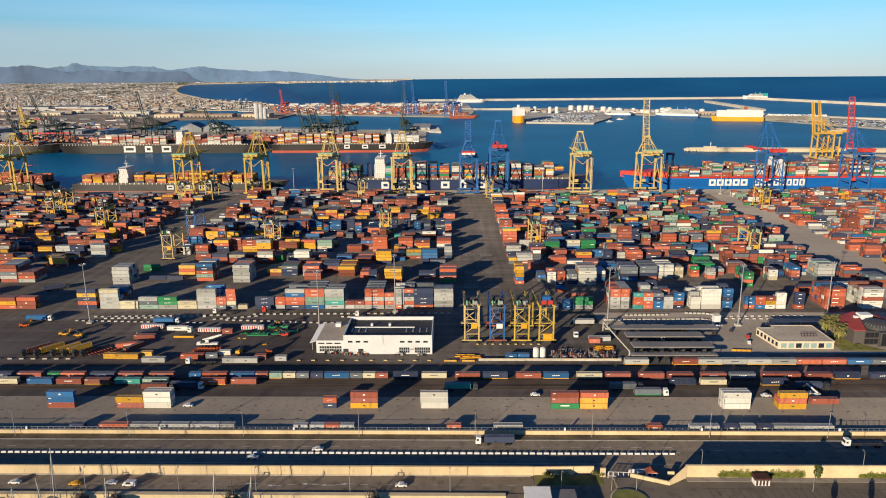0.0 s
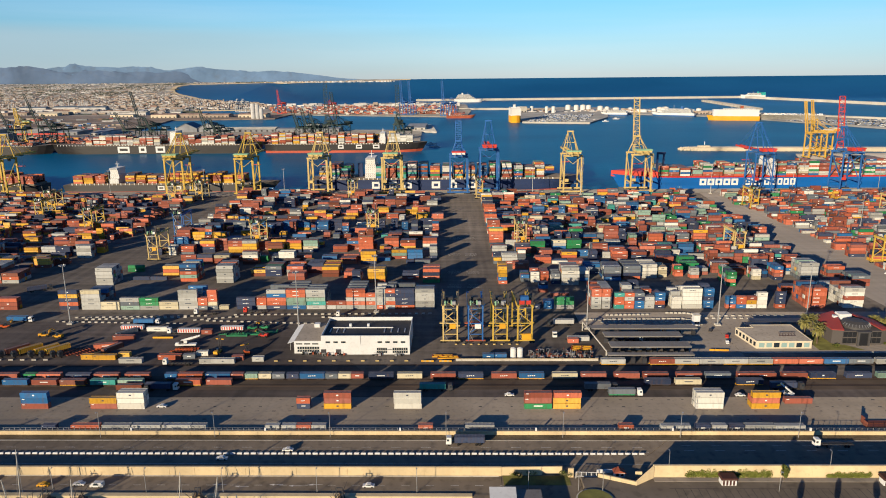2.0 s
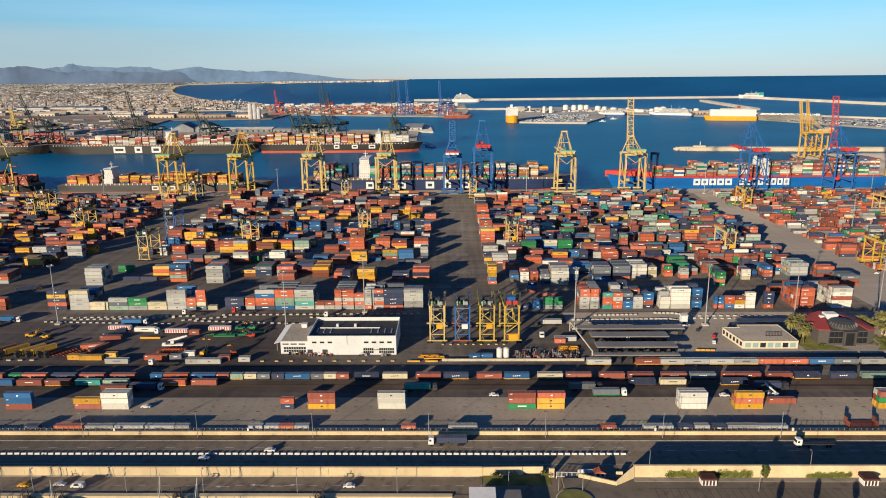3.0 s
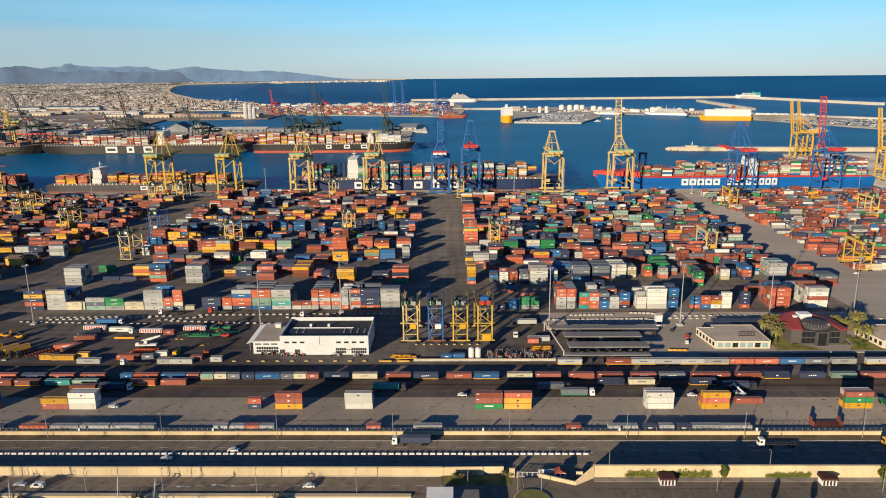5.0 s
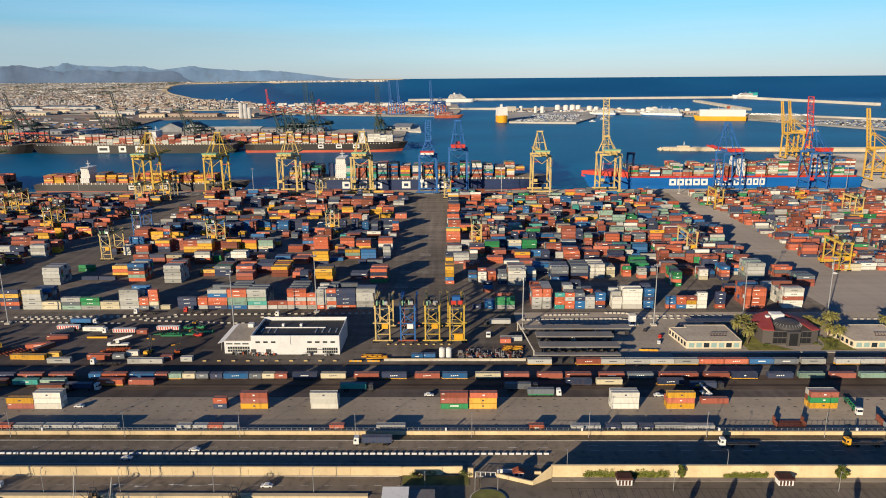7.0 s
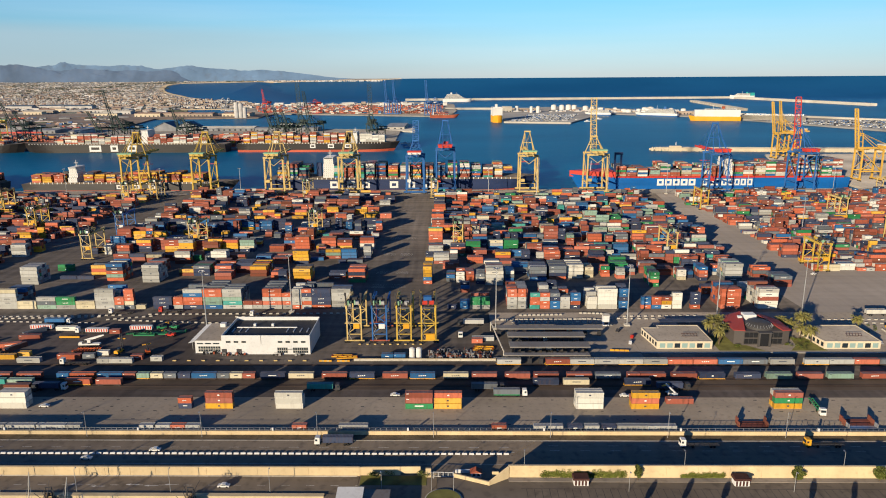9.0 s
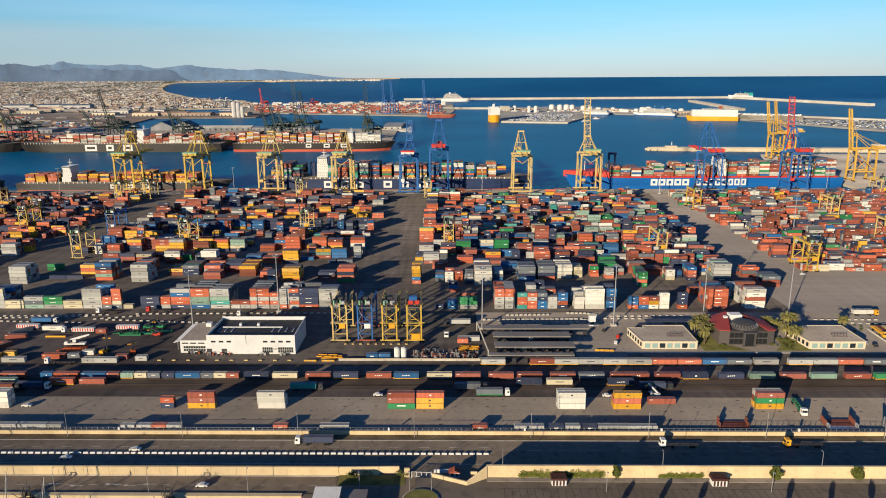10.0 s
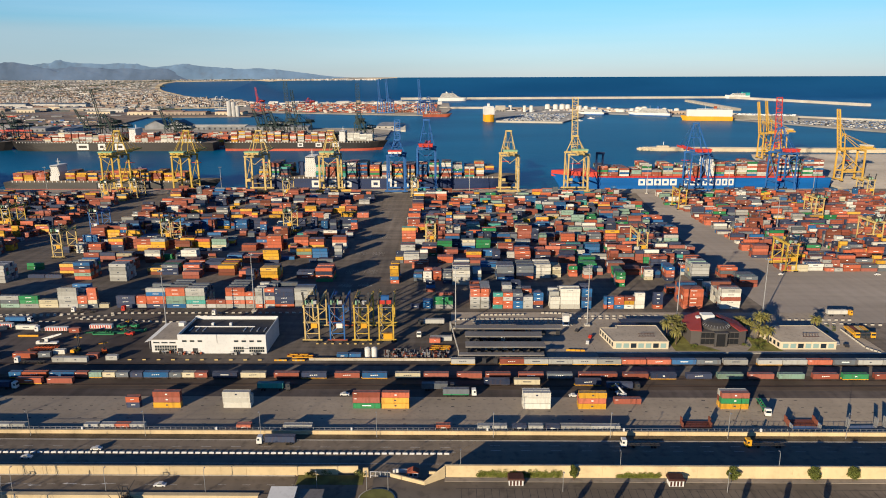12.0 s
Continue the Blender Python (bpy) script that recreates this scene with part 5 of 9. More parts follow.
def container_ship(x0, x1, y, beam_w, zd, bow, hull, boot, label, house_x, tiers, palette, seed, letters=(), letter_z=(5, 14), decks=9, boot_h=2.0, coaming=None, deck_label="", gap=(), start=14, stop=26, aft=0):
    ob = thing("container_ship", pose(0, 0, 0), label, "container ship", "container ships")
    part("hull", hull_mesh("hull", x0, x1, y, beam_w, zd, bow, [hull, boot, M_DECK], boot_h), None, ob)
    c = bmesh.new()
    box(c, x0 + start, x1 - stop, y - beam_w / 2 + 0.8, y + beam_w / 2 - 0.8, zd, zd + 1.9)
    part("hatch_coaming", c, coaming or M_DECK, ob)
    rl = bmesh.new()
    for k in range(int((x1 - x0 - 30) / 6)):
        xx = x0 + 12 + 6 * k
        box(rl, xx, xx + 1.1, y - beam_w / 2 + 0.1, y - beam_w / 2 + 0.5, zd, zd + 2.3)
    tagged(part("lashing_gear", rl, M_SHIPWHITE if hull is not M_HULLBLUE else M_RED, ob), kind="stuff")
    w, g = bmesh.new(), bmesh.new()
    hx0, hx1 = house_x
    for k in range(decks):
        dk_ = bmesh.new()
        house_block(dk_, g, hx0 + (0.8 if k > decks - 3 else 0), hx1 - (0.8 if k > decks - 3 else 0), y - beam_w / 2 + 2 + (3 if k > 2 else 0), y + beam_w / 2 - 2 - (3 if k > 2 else 0), zd + 2.8 * k, 1)
        part("deck_house", dk_, M_SHIPWHITE, ob)
    zt = zd + decks * 2.8
    box(w, hx0 + 1, hx1 - 1, y - beam_w * 0.40, y + beam_w * 0.40, zt, zt + 2.6)
    box(g, hx0 + 1.5, hx1 - 1.5, y - beam_w * 0.40 - 0.06, y - beam_w * 0.40 + 0.1, zt + 1.1, zt + 2.2)
    rod(w, ((hx0 + hx1) / 2, y, zt + 2.6), ((hx0 + hx1) / 2, y, zt + 11), 0.7, 0.3)
    beam(w, ((hx0 + hx1) / 2 - 3, y, zt + 7), ((hx0 + hx1) / 2 + 3, y, zt + 7), 0.5)
    house = part("bridge", w, M_SHIPWHITE, ob, "white navigation bridge with wings and mast")
    tagged(part("glazing", g, M_GLASS, house), kind="stuff")
    fun = bmesh.new()
    fx = hx0 - 8 * bow
    box(fun, fx - 3, fx + 3, y - 4, y + 4, zd, zd + decks * 2.2)
    part("funnel", fun, hull, ob)
    if coaming is M_RED:
        bw, tip = bmesh.new(), (x0 - 14, y)
        prism(bw, [tip, (x0 + 4, y - 9), (x0 + 42, y - beam_w / 2 + 0.4), (x0 + 42, y + beam_w / 2 - 0.4), (x0 + 4, y + 9)], zd - 0.4, zd + 7.5)
        part("forecastle", bw, M_RED, ob, "red raised forecastle")
        part("foremast", rod(bmesh.new(), (x0 + 14, y, zd + 7.5), (x0 + 14, y, zd + 20), 0.7, 0.4), M_SHIPWHITE, ob)
        dk = bmesh.new()
        for xx in (x0 + 42, x0 + 50):
            beam(dk, (xx, y - 14, zd), (xx, y - 14, zd + 32), 2.2)
        beam(dk, (x0 + 41, y - 14, zd + 31), (x0 + 52, y - 14, zd + 31), 2.4, 3.0)
        part("deck_frame", dk, M_HULLNAVY, ob)
    for a, b in letters:
        lb, (lo, hi), yf = bmesh.new(), letter_z, y - beam_w / 2
        st = min(b - a, hi - lo) * 0.3
        for q in ((a, b, lo, lo + st), (a, b, hi - st, hi), (a, a + st, lo + st, hi - st), (b - st, b, lo + st, hi - st)):
            box(lb, q[0], q[1], yf - 0.25, yf + 0.4, q[2], q[3])
        part("lettering_frame", lb, M_SHIPWHITE, ob)
    # deck cargo
    yd = Yard(seed)
    x = x0 + start
    while x + C_LEN < x1 - stop:
        inside = hx0 - 12 < x + 6 < hx1 + 2 or any(a < x + 6 < b for a, b in gap)
        if not inside:
            n0 = max(1, (tiers if x < hx1 else aft or tiers) + yd.r.choice((-1, 0, 0, 0, 0, 1, 1, -1, -2)))
            rows = int((beam_w - 3) / 2.55)
            # towards the bow the stacks keep inside the narrowing deck
            ahead = x1 - x - C_LEN if bow > 0 else x - x0
            room = beam_w / 2 - 1.2 if ahead > 0.13 * (x1 - x0) else beam_w * (0.20 + 1.6 * max(0, ahead) / (x1 - x0))
            for row in range(rows):
                if abs(1.5 + row * 2.55 + 1.22 - beam_w / 2) > room:
                    continue
                n = max(0, n0 + yd.r.choice((0, 0, 0, -1)))
                col = yd.r.choice(palette)
                for k in range(n):
                    if row in (0, 1, 2) or k >= n - 2 or row == rows - 1:
                        col = yd.r.choice(palette)
                        yd.put(x, y - beam_w / 2 + 1.5 + row * 2.55, k, col, C_LEN, zd + 1.95)
        x += C_LEN + yd.r.choice((0.8, 0.8, 2.2, 3.6))
    yd.done(deck_label or "shipping containers stacked on the ship's deck")
    return ob


container_ship(-178, 164, 926, 42, 13.5, 1, M_HULLNAVY, M_HULLRED, "dark navy container ship alongside the quay", (-104, -90), 6, "rrrrsnneewytobG", 31,
               ((-95, -84), (-73, -62), (-53, -43), (-17, -6), (7, 16), (29, 41)), (2.0, 11), decks=9, boot_h=2.6, stop=12)
container_ship(234, 578, 926, 44, 14.0, -1, M_HULLBLUE, M_HULLRED, "bright blue container ship with red deck alongside", (420, 427), 5, "rrrrroowwceGgbGe", 32,
               tuple((330 + 10.2 * k, 338.6 + 10.2 * k) for k in range(5)) + tuple((388 + 8.3 * k, 394.6 + 8.3 * k) for k in range(8)), (4.2, 12.6), decks=9, boot_h=0.8, coaming=M_RED, start=44, stop=8, aft=7)
container_ship(-512, -236, 936, 32, 6.4, 1, M_HULLGREY, M_HULLRED, "small grey container ship with yellow boxes aboard", (-449, -437), 4, "yyyyrroodn", 33,
               ((-384, -375), (-362, -353), (-341, -332)), (-0.5, 5.0), decks=7, boot_h=0.6)
container_ship(-770, -546, 936, 32, 6.4, -1, M_HULLBLACK, M_HULLRED, "black container ship moored beyond the yellow cranes", (-700, -684), 5, "rrrrdo", 34, decks=6, boot_h=0.6, stop=5)
container_ship(-800, -392, 1424, 44, 13.5, -1, M_HULLBLACK, M_HULLBLACK, "long black container ship across the basin", (-560, -546), 6, "rrrroeewwcde", 35,
               ((-666, -642), (-623, -608), (-589, -570)), (-0.5, 12), decks=9, boot_h=0.6, start=70)
container_ship(-368, -56, 1424, 42, 13.5, 1, M_HULLBLACK, M_HULLRED, "black container ship with broad red boot stripe", (-138, -126), 7, "rrroyydewww", 36,
               ((-221, -210), (-185, -173), (-151, -138)), (5.0, 12.6), decks=7, boot_h=4.4, stop=74)
container_ship(-18, 74, 2556, 20, 7, 1, M_TILE, M_HULLRED, "small rust-red ship loading at the far terminal", (-8, -2), 3, "rrrodn", 39, decks=4, boot_h=0.6, start=14, stop=16)
reefers = Yard(38)
for bay in range(4):
    for row in range(14 if bay < 3 else 10):
        for k in range(6 - (row % 5 == 3) - bay // 2):
            reefers.put(-121 + 12.6 * bay, 1405 + 2.6 * row, k, "w", C_LEN, 17.0)
reefers.done("white refrigerated containers stacked on the ship's after deck")
container_ship(-1100, -815, 1424, 40, 13, 1, M_HULLBLACK, M_HULLBLACK, "black container ship at the end of the basin", (-1000, -988), 2, "rrsnw", 37, decks=6, boot_h=0.6)


def passenger_ship(x0, x1, y, beam_w, zd, bow, hull, decks, label, funnel=M_SHIPWHITE, category="ferry", turn=0.0, full=False):
    cx = (x0 + x1) / 2
    ob = thing("ferry" if category == "ferry" else category.replace(" ", "_"), pose(cx, y, 0, 0, 0, turn), label, category, "ferries")
    part("hull", hull_mesh("hull", x0 - cx, x1 - cx, 0, beam_w, zd, bow, [hull, M_BLUEPAINT if funnel is M_BLUEPAINT else hull, M_DECK], 4.5 if funnel is M_BLUEPAINT else 1.5, rake=8), None, ob)
    L = x1 - x0
    a, b = (x0 - cx + L * 0.06, x1 - cx - L * 0.2) if bow > 0 else (x0 - cx + L * 0.2, x1 - cx - L * 0.06)
    if full:
        a, b = (x0 - cx + L * 0.02, x1 - cx - L * 0.07) if bow > 0 else (x0 - cx + L * 0.07, x1 - cx - L * 0.02)
    for k in range(decks):
        s = 0 if full and k < decks - 1 else L * 0.03 * k
        lo, hi = (a + s * 0.4, b - s) if bow > 0 else (a + s, b - s * 0.4)
        inset = 0.0 if full else 0.4 * k
        dk = part("deck_house", box(bmesh.new(), lo, hi, -beam_w / 2 + 0.6 + inset, beam_w / 2 - 0.6 - inset, zd + 3 * k, zd + 3 * k + 2.85), M_SHIPWHITE, ob)
        if not full or k > decks - 2:
            part("window_band", box(bmesh.new(), lo + 1, hi - 1, -beam_w / 2 + 0.5 + inset, -beam_w / 2 + 0.8 + inset, zd + 3 * k + 0.9, zd + 3 * k + 2.2), M_GLASS, dk)
    f = bmesh.new()
    fx = (a + b) / 2 - bow * L * 0.12
    zt = zd + 3 * decks
    box(f, fx - L * 0.03, fx + L * 0.03, -4, 4, zt, zt + 8)
    part("funnel", f, funnel, ob)
    ms = bmesh.new()
    rod(ms, (fx + bow * L * 0.2, 0, zt), (fx + bow * L * 0.2, 0, zt + 12), 0.6, 0.3)
    part("mast", ms, M_SHIPWHITE, ob)
    return ob


passenger_ship(840, 992, 2314, 30, 11, -1, M_HULLYELLOW, 8, "yellow and white car carrier moored at the far pier", M_TILE, "car carrier", turn=-12, full=True)
passenger_ship(5, 165, 4118, 32, 14, 1, M_SHIPWHITE, 9, "white cruise ship beside the breakwater", M_SHIPWHITE, "cruise ship")
stern_ferry = passenger_ship(1765, 1905, 4400, 26, 16, -1, M_SHIPWHITE, 4, "white ferry with a turquoise stern by the breakwater", surface("turquoise_paint", (0.03, 0.32, 0.30), 0.5), "ferry")
part("stern_house", box(bmesh.new(), 42, 69, -13.4, 13.4, 14, 32), bpy.data.materials["turquoise_paint"], stern_ferry, "turquoise stern house")
passenger_ship(725, 875, 2568, 26, 9, -1, M_SHIPWHITE, 5, "white ferry moored at the pier", M_BLUEPAINT, "ferry", turn=-34)
passenger_ship(560, 650, 2640, 22, 8, -1, M_SHIPWHITE, 3, "white ferry moored at the pier", M_BLUEPAINT, "ferry", turn=-20)
passenger_ship(171, 241, 2302, 30, 18, 1, M_HULLYELLOW, 9, "white and yellow ferry seen end on", M_SHIPWHITE, "ferry", turn=-85, full=True)

# ---- yard cranes ----
RTG = {}


def rtg_meshes(key, mat, accent):
    if key in RTG:
        return RTG[key]
    out = []
    H, S, B = 20.5, 23.5, 3.9
    for y in (0, S):
        for sx in (-1, 1):
            out.append(("leg", finish(beam(bmesh.new(), (sx * B, y, 1.6), (sx * B, y, H), 0.75, 0.95), "leg", mat)))
        out.append(("sill_beam", finish(beam(bmesh.new(), (-B - 1.6, y, 1.5), (B + 1.6, y, 1.5), 0.7, 0.65), "sill_beam", accent)))
        b = bmesh.new()
        beam(b, (-B, y, 5.2), (B, y, 5.2), 0.4)
        beam(b, (-B, y, 5.4), (B, y, 11.5), 0.38)
        beam(b, (B, y, 11.5), (-B, y, 18.0), 0.38)
        beam(b, (-B, y, 11.5), (B, y, 11.5), 0.4)
        out.append(("brace", finish(b, "brace", mat)))
        for sx in (-1, 1):
            w = bmesh.new()
            for dx in (-0.9, 0.9):
                rod(w, (sx * (B + 0.2) + dx, y - 0.35, 0.75), (sx * (B + 0.2) + dx, y + 0.35, 0.75), 0.75, n=12)
            box(w, sx * (B + 0.2) - 1.3, sx * (B + 0.2) + 1.3, y - 0.3, y + 0.3, 1.0, 1.5)
            out.append(("wheel_set", finish(w, "wheel_set", M_TYRE)))
    for sx in (-1, 1):
        b = bmesh.new()
        beam(b, (sx * B, -1.5, H + 0.9), (sx * B, S + 1.5, H + 0.9), 0.9, 1.6)
        for k in range(12):
            beam(b, (sx * (B + 0.8), -1.2 + k * 2.2, H + 1.7), (sx * (B + 0.8), -1.2 + k * 2.2, H + 2.8), 0.12)
        beam(b, (sx * (B + 0.8), -1.4, H + 2.8), (sx * (B + 0.8), S + 1.4, H + 2.8), 0.12)
        out.append(("girder", finish(b, "girder", mat)))
    t = bmesh.new()
    box(t, -4.4, 4.4, 3.0, 9.0, H + 1.8, H + 2.4)
    box(t, -2.6, 1.6, 3.8, 7.6, H + 2.4, H + 4.8)
    rod(t, (1.9, 5, H + 3.2), (4.0, 5, H + 3.2), 0.8, n=10)
    out.append(("trolley", finish(t, "trolley", M_DARKSTEEL)))
    out.append(("winch", finish(rod(bmesh.new(), (-3.4, 1.2, H + 2.9), (-0.8, 1.2, H + 2.9), 0.75, n=10), "winch", M_CRANEGREEN)))
    out.append(("switch_box", finish(box(bmesh.new(), 0.4, 3.0, 0.2, 1.8, H + 1.8, H + 3.6), "switch_box", M_STEEL)))
    out.append(("cable_reel", finish(rod(bmesh.new(), (2.2, -0.9, 7.6), (2.2, -0.5, 7.6), 1.1, n=14), "cable_reel", M_DARKSTEEL)))
    out.append(("platform", finish(box(bmesh.new(), -B - 0.6, B + 0.6, -1.4, -0.5, H + 0.2, H + 0.4), "platform", M_STEEL)))
    ld = bmesh.new()
    for k in range(5):
        s_ = 1 if k % 2 else -1
        beam(ld, (-B + 1.4 - 0.9 * s_, -0.6, 2.2 + 3.6 * k), (-B + 1.4 + 0.9 * s_, -0.6, 5.8 + 3.6 * k), 0.28, 0.16)
    out.append(("stair", finish(ld, "stair", M_STEEL)))
    c = bmesh.new()
    box(c, 1.0, 3.2, 0.8, 2.8, H - 3.0, H - 0.4)
    out.append(("cab", finish(c, "cab", M_GLASS)))
    e = bmesh.new()
    if key == "amber":
        box(e, -1.6, 3.4, -1.0, 0.8, 2.2, 5.4)
    else:
        box(e, -0.4, 3.0, -0.7, 0.6, 8.6, 11.2)
    out.append(("engine_box", finish(e, "engine_box", {"blue": M_SHIPWHITE}.get(key, M_YELLOW))))
    if key == "amber":
        out.append(("hoist_base", finish(box(bmesh.new(), -3.2, 3.0, -0.4, 2.6, H + 2.0, H + 4.2), "hoist_base", M_CRANERED)))
        out.append(("hoist_house", finish(box(bmesh.new(), -2.6, 1.8, -0.2, 2.6, H + 4.2, H + 6.4), "hoist_house", M_CRANEBLUE)))
    rnd = random.Random(len(key))
    for k in range(9):
        x, y = -B + 0.85 * k, rnd.uniform(-1.0, 2.4)
        gear = box(bmesh.new(), x, x + rnd.uniform(0.5, 0.83), y, y + rnd.uniform(0.5, 1.4), H + 1.7, H + rnd.uniform(2.4, 4.6))
        out.append(("hoist_gear", finish(gear, "hoist_gear", (M_DARKSTEEL, M_CRANEGREEN, M_CRANERED if key == "blue" else M_STEEL, M_DARKSTEEL)[k % 4])))
    s = bmesh.new()
    box(s, -6.0, 6.0, 4.6, 6.6, 9.6, 10.1)
    for sx in (-1, 1):
        for y in (4.9, 6.3):
            beam(s, (sx * 2.2, y, 10), (sx * 2.2, y, H + 1.8), 0.09)
    out.append(("spreader", finish(s, "spreader", accent)))
    for sx in (-1, 1):
        m = bmesh.new()
        beam(m, (sx * B, 0.6, H + 1.6), (sx * (B + 0.35), -0.4, H + 8.4), 0.8)
        box(m, sx * (B + 0.35) - 0.55, sx * (B + 0.35) + 0.55, -0.9, -0.2, H + 7.4, H + 8.8)
        out.append(("floodlight_arm", finish(m, "floodlight_arm", M_DARKSTEEL)))
    RTG[key] = out
    return out


def yard_crane(x, y, key="yellow", turn=0.0, where="straddling a container block"):
    mat, acc = {"yellow": (M_CRANE, M_CRANE), "blue": (M_CRANEBLUE, M_TILE), "pale": (M_CRANEPALE, M_CRANEPALE), "amber": (M_CRANE, M_CRANE)}[key]
    ob = thing("yard_crane", pose(x, y, 0, 0, 0, turn), f"{dict(pale='pale yellow', amber='amber yellow').get(key, key)} rubber-tyred gantry crane {where}", "gantry crane", "yard cranes")
    for n, me in rtg_meshes(key, mat, acc):
        part(n, me, None, ob)


for x, k in ((11, "pale"), (25, "blue"), (38.6, "yellow"), (52.2, "amber")):
    yard_crane(x, 365.2, k, 3 if x == 52.2 else 0, "parked on the yard's edge")
for x, y, k in ((-232, 547, "pale"), (-160, 590, "pale"), (-244, 632, "blue"), (-64, 634, "pale"), (-340, 654, "yellow"), (-441, 762, "pale"), (-111, 830.5, "pale"), (-322, 812, "pale"),
                (-296, 830.5, "pale"), (70, 580, "pale"), (241, 547, "pale"), (340, 757, "yellow"), (462, 705, "pale"), (43, 834, "pale"), (342, 508, "yellow"),
                (452, 587.5, "pale"), (586, 830.5, "pale"), (-420, 709, "yellow"), (560, 668.5, "pale"), (-520, 547, "pale")):
    yard_crane(x, y, k)


# ---- masts and lamps ----
def light_mast(x, y, h, where):
    ob = thing("light_mast", pose(x, y, 0), "tall grey steel floodlight mast " + where, "light mast", "light masts")
    part("base", prism(bmesh.new(), [(-1.6, -1.6), (1.6, -1.6), (1.6, 1.6), (-1.6, 1.6)], 0, 0.9), M_PALE, ob)
    part("pole", rod(bmesh.new(), (0, 0, 0.9), (0, 0, h), 0.42, 0.17, 10), M_STEEL, ob)
    ring = bmesh.new()
    rod(ring, (0, 0, h - 0.6), (0, 0, h - 0.4), 1.5, n=12)
    part("ring", ring, M_STEEL, ob)
    for k in range(8):
        a = k * math.tau / 8
        part("floodlight", box(bmesh.new(), -0.35, 0.35, -0.2, 0.2, -0.3, 0.3), M_STEEL, ob, at=pose(1.7 * math.cos(a), 1.7 * math.sin(a), h - 0.2, 25, 0, math.degrees(a) + 90))


for x, y in ((-220, 397.4), (-77, 381), (-36, 417.4), (90.7, 387.5), (168.6, 392.6), (223.2, 398.6), (277.8, 407)):
    light_mast(x, y, 37.0, "on the yard's edge")
for x, y in ((109.9, 863.6), (169.3, 861.9), (-300, 863), (-200, 863), (330, 863), (430, 863), (-420, 863), (535, 863), (395, 650), (640, 1000), (700, 1100)):
    light_mast(x, y, 34.0, "by the quay")


def street_lamp(x, y, z, h, turn, label):
    ob = thing("street_lamp", pose(x, y, z, 0, 0, turn), label, "street lamp", "street lamps")
    part("pole", rod(bmesh.new(), (0, 0, 0), (0, 0, h), 0.13, 0.08, 8), M_STEEL, ob)
    part("arm", beam(bmesh.new(), (0, 0, h), (0, -0.7, h + 0.1), 0.09), M_STEEL, ob)
    part("lamp_head", box(bmesh.new(), -0.2, 0.2, -1.4, -0.65, h + 0.04, h + 0.2), M_STEEL, ob)


for k in range(11):
    street_lamp(-229 + 47.8 * k, 260.4, 0.1, 11.5, 0, "slim grey street lamp beside the motorway")
for x in (91.9, 150.3, 208, 265):
    street_lamp(x, 230.6, 0, 11.0, 180, "slim grey street lamp behind the car park wall")
for x in (-132, -98, -70, -36, 0):
    street_lamp(x, 222.6, -0.9, 9.0, 180, "slim street lamp on the lower road")
for x in (40, 58, 66, 128, 186):
    street_lamp(x, 221.0 if x > 60 else 224, 1.0 if x > 60 else -0.75, 8.0, 0, "slim street lamp by the car park")


# ---- buildings between the yard and the sidings ----
def window_row(parent, x0, x1, y, z0, z1, n, fill=0.62, mat=None, frame_mat=None):
    w = (x1 - x0) / n
    for k in range(n):
        a = x0 + w * k + w * (1 - fill) / 2
        win = part("window", box(bmesh.new(), a - 0.12, a + w * fill + 0.12, y - 0.05, y + 0.2, z0 - 0.12, z1 + 0.12), frame_mat or M_PALE, parent)
        part("pane", box(bmesh.new(), a, a + w * fill, y - 0.08, y + 0.1, z0, z1), mat or M_GLASS, win)


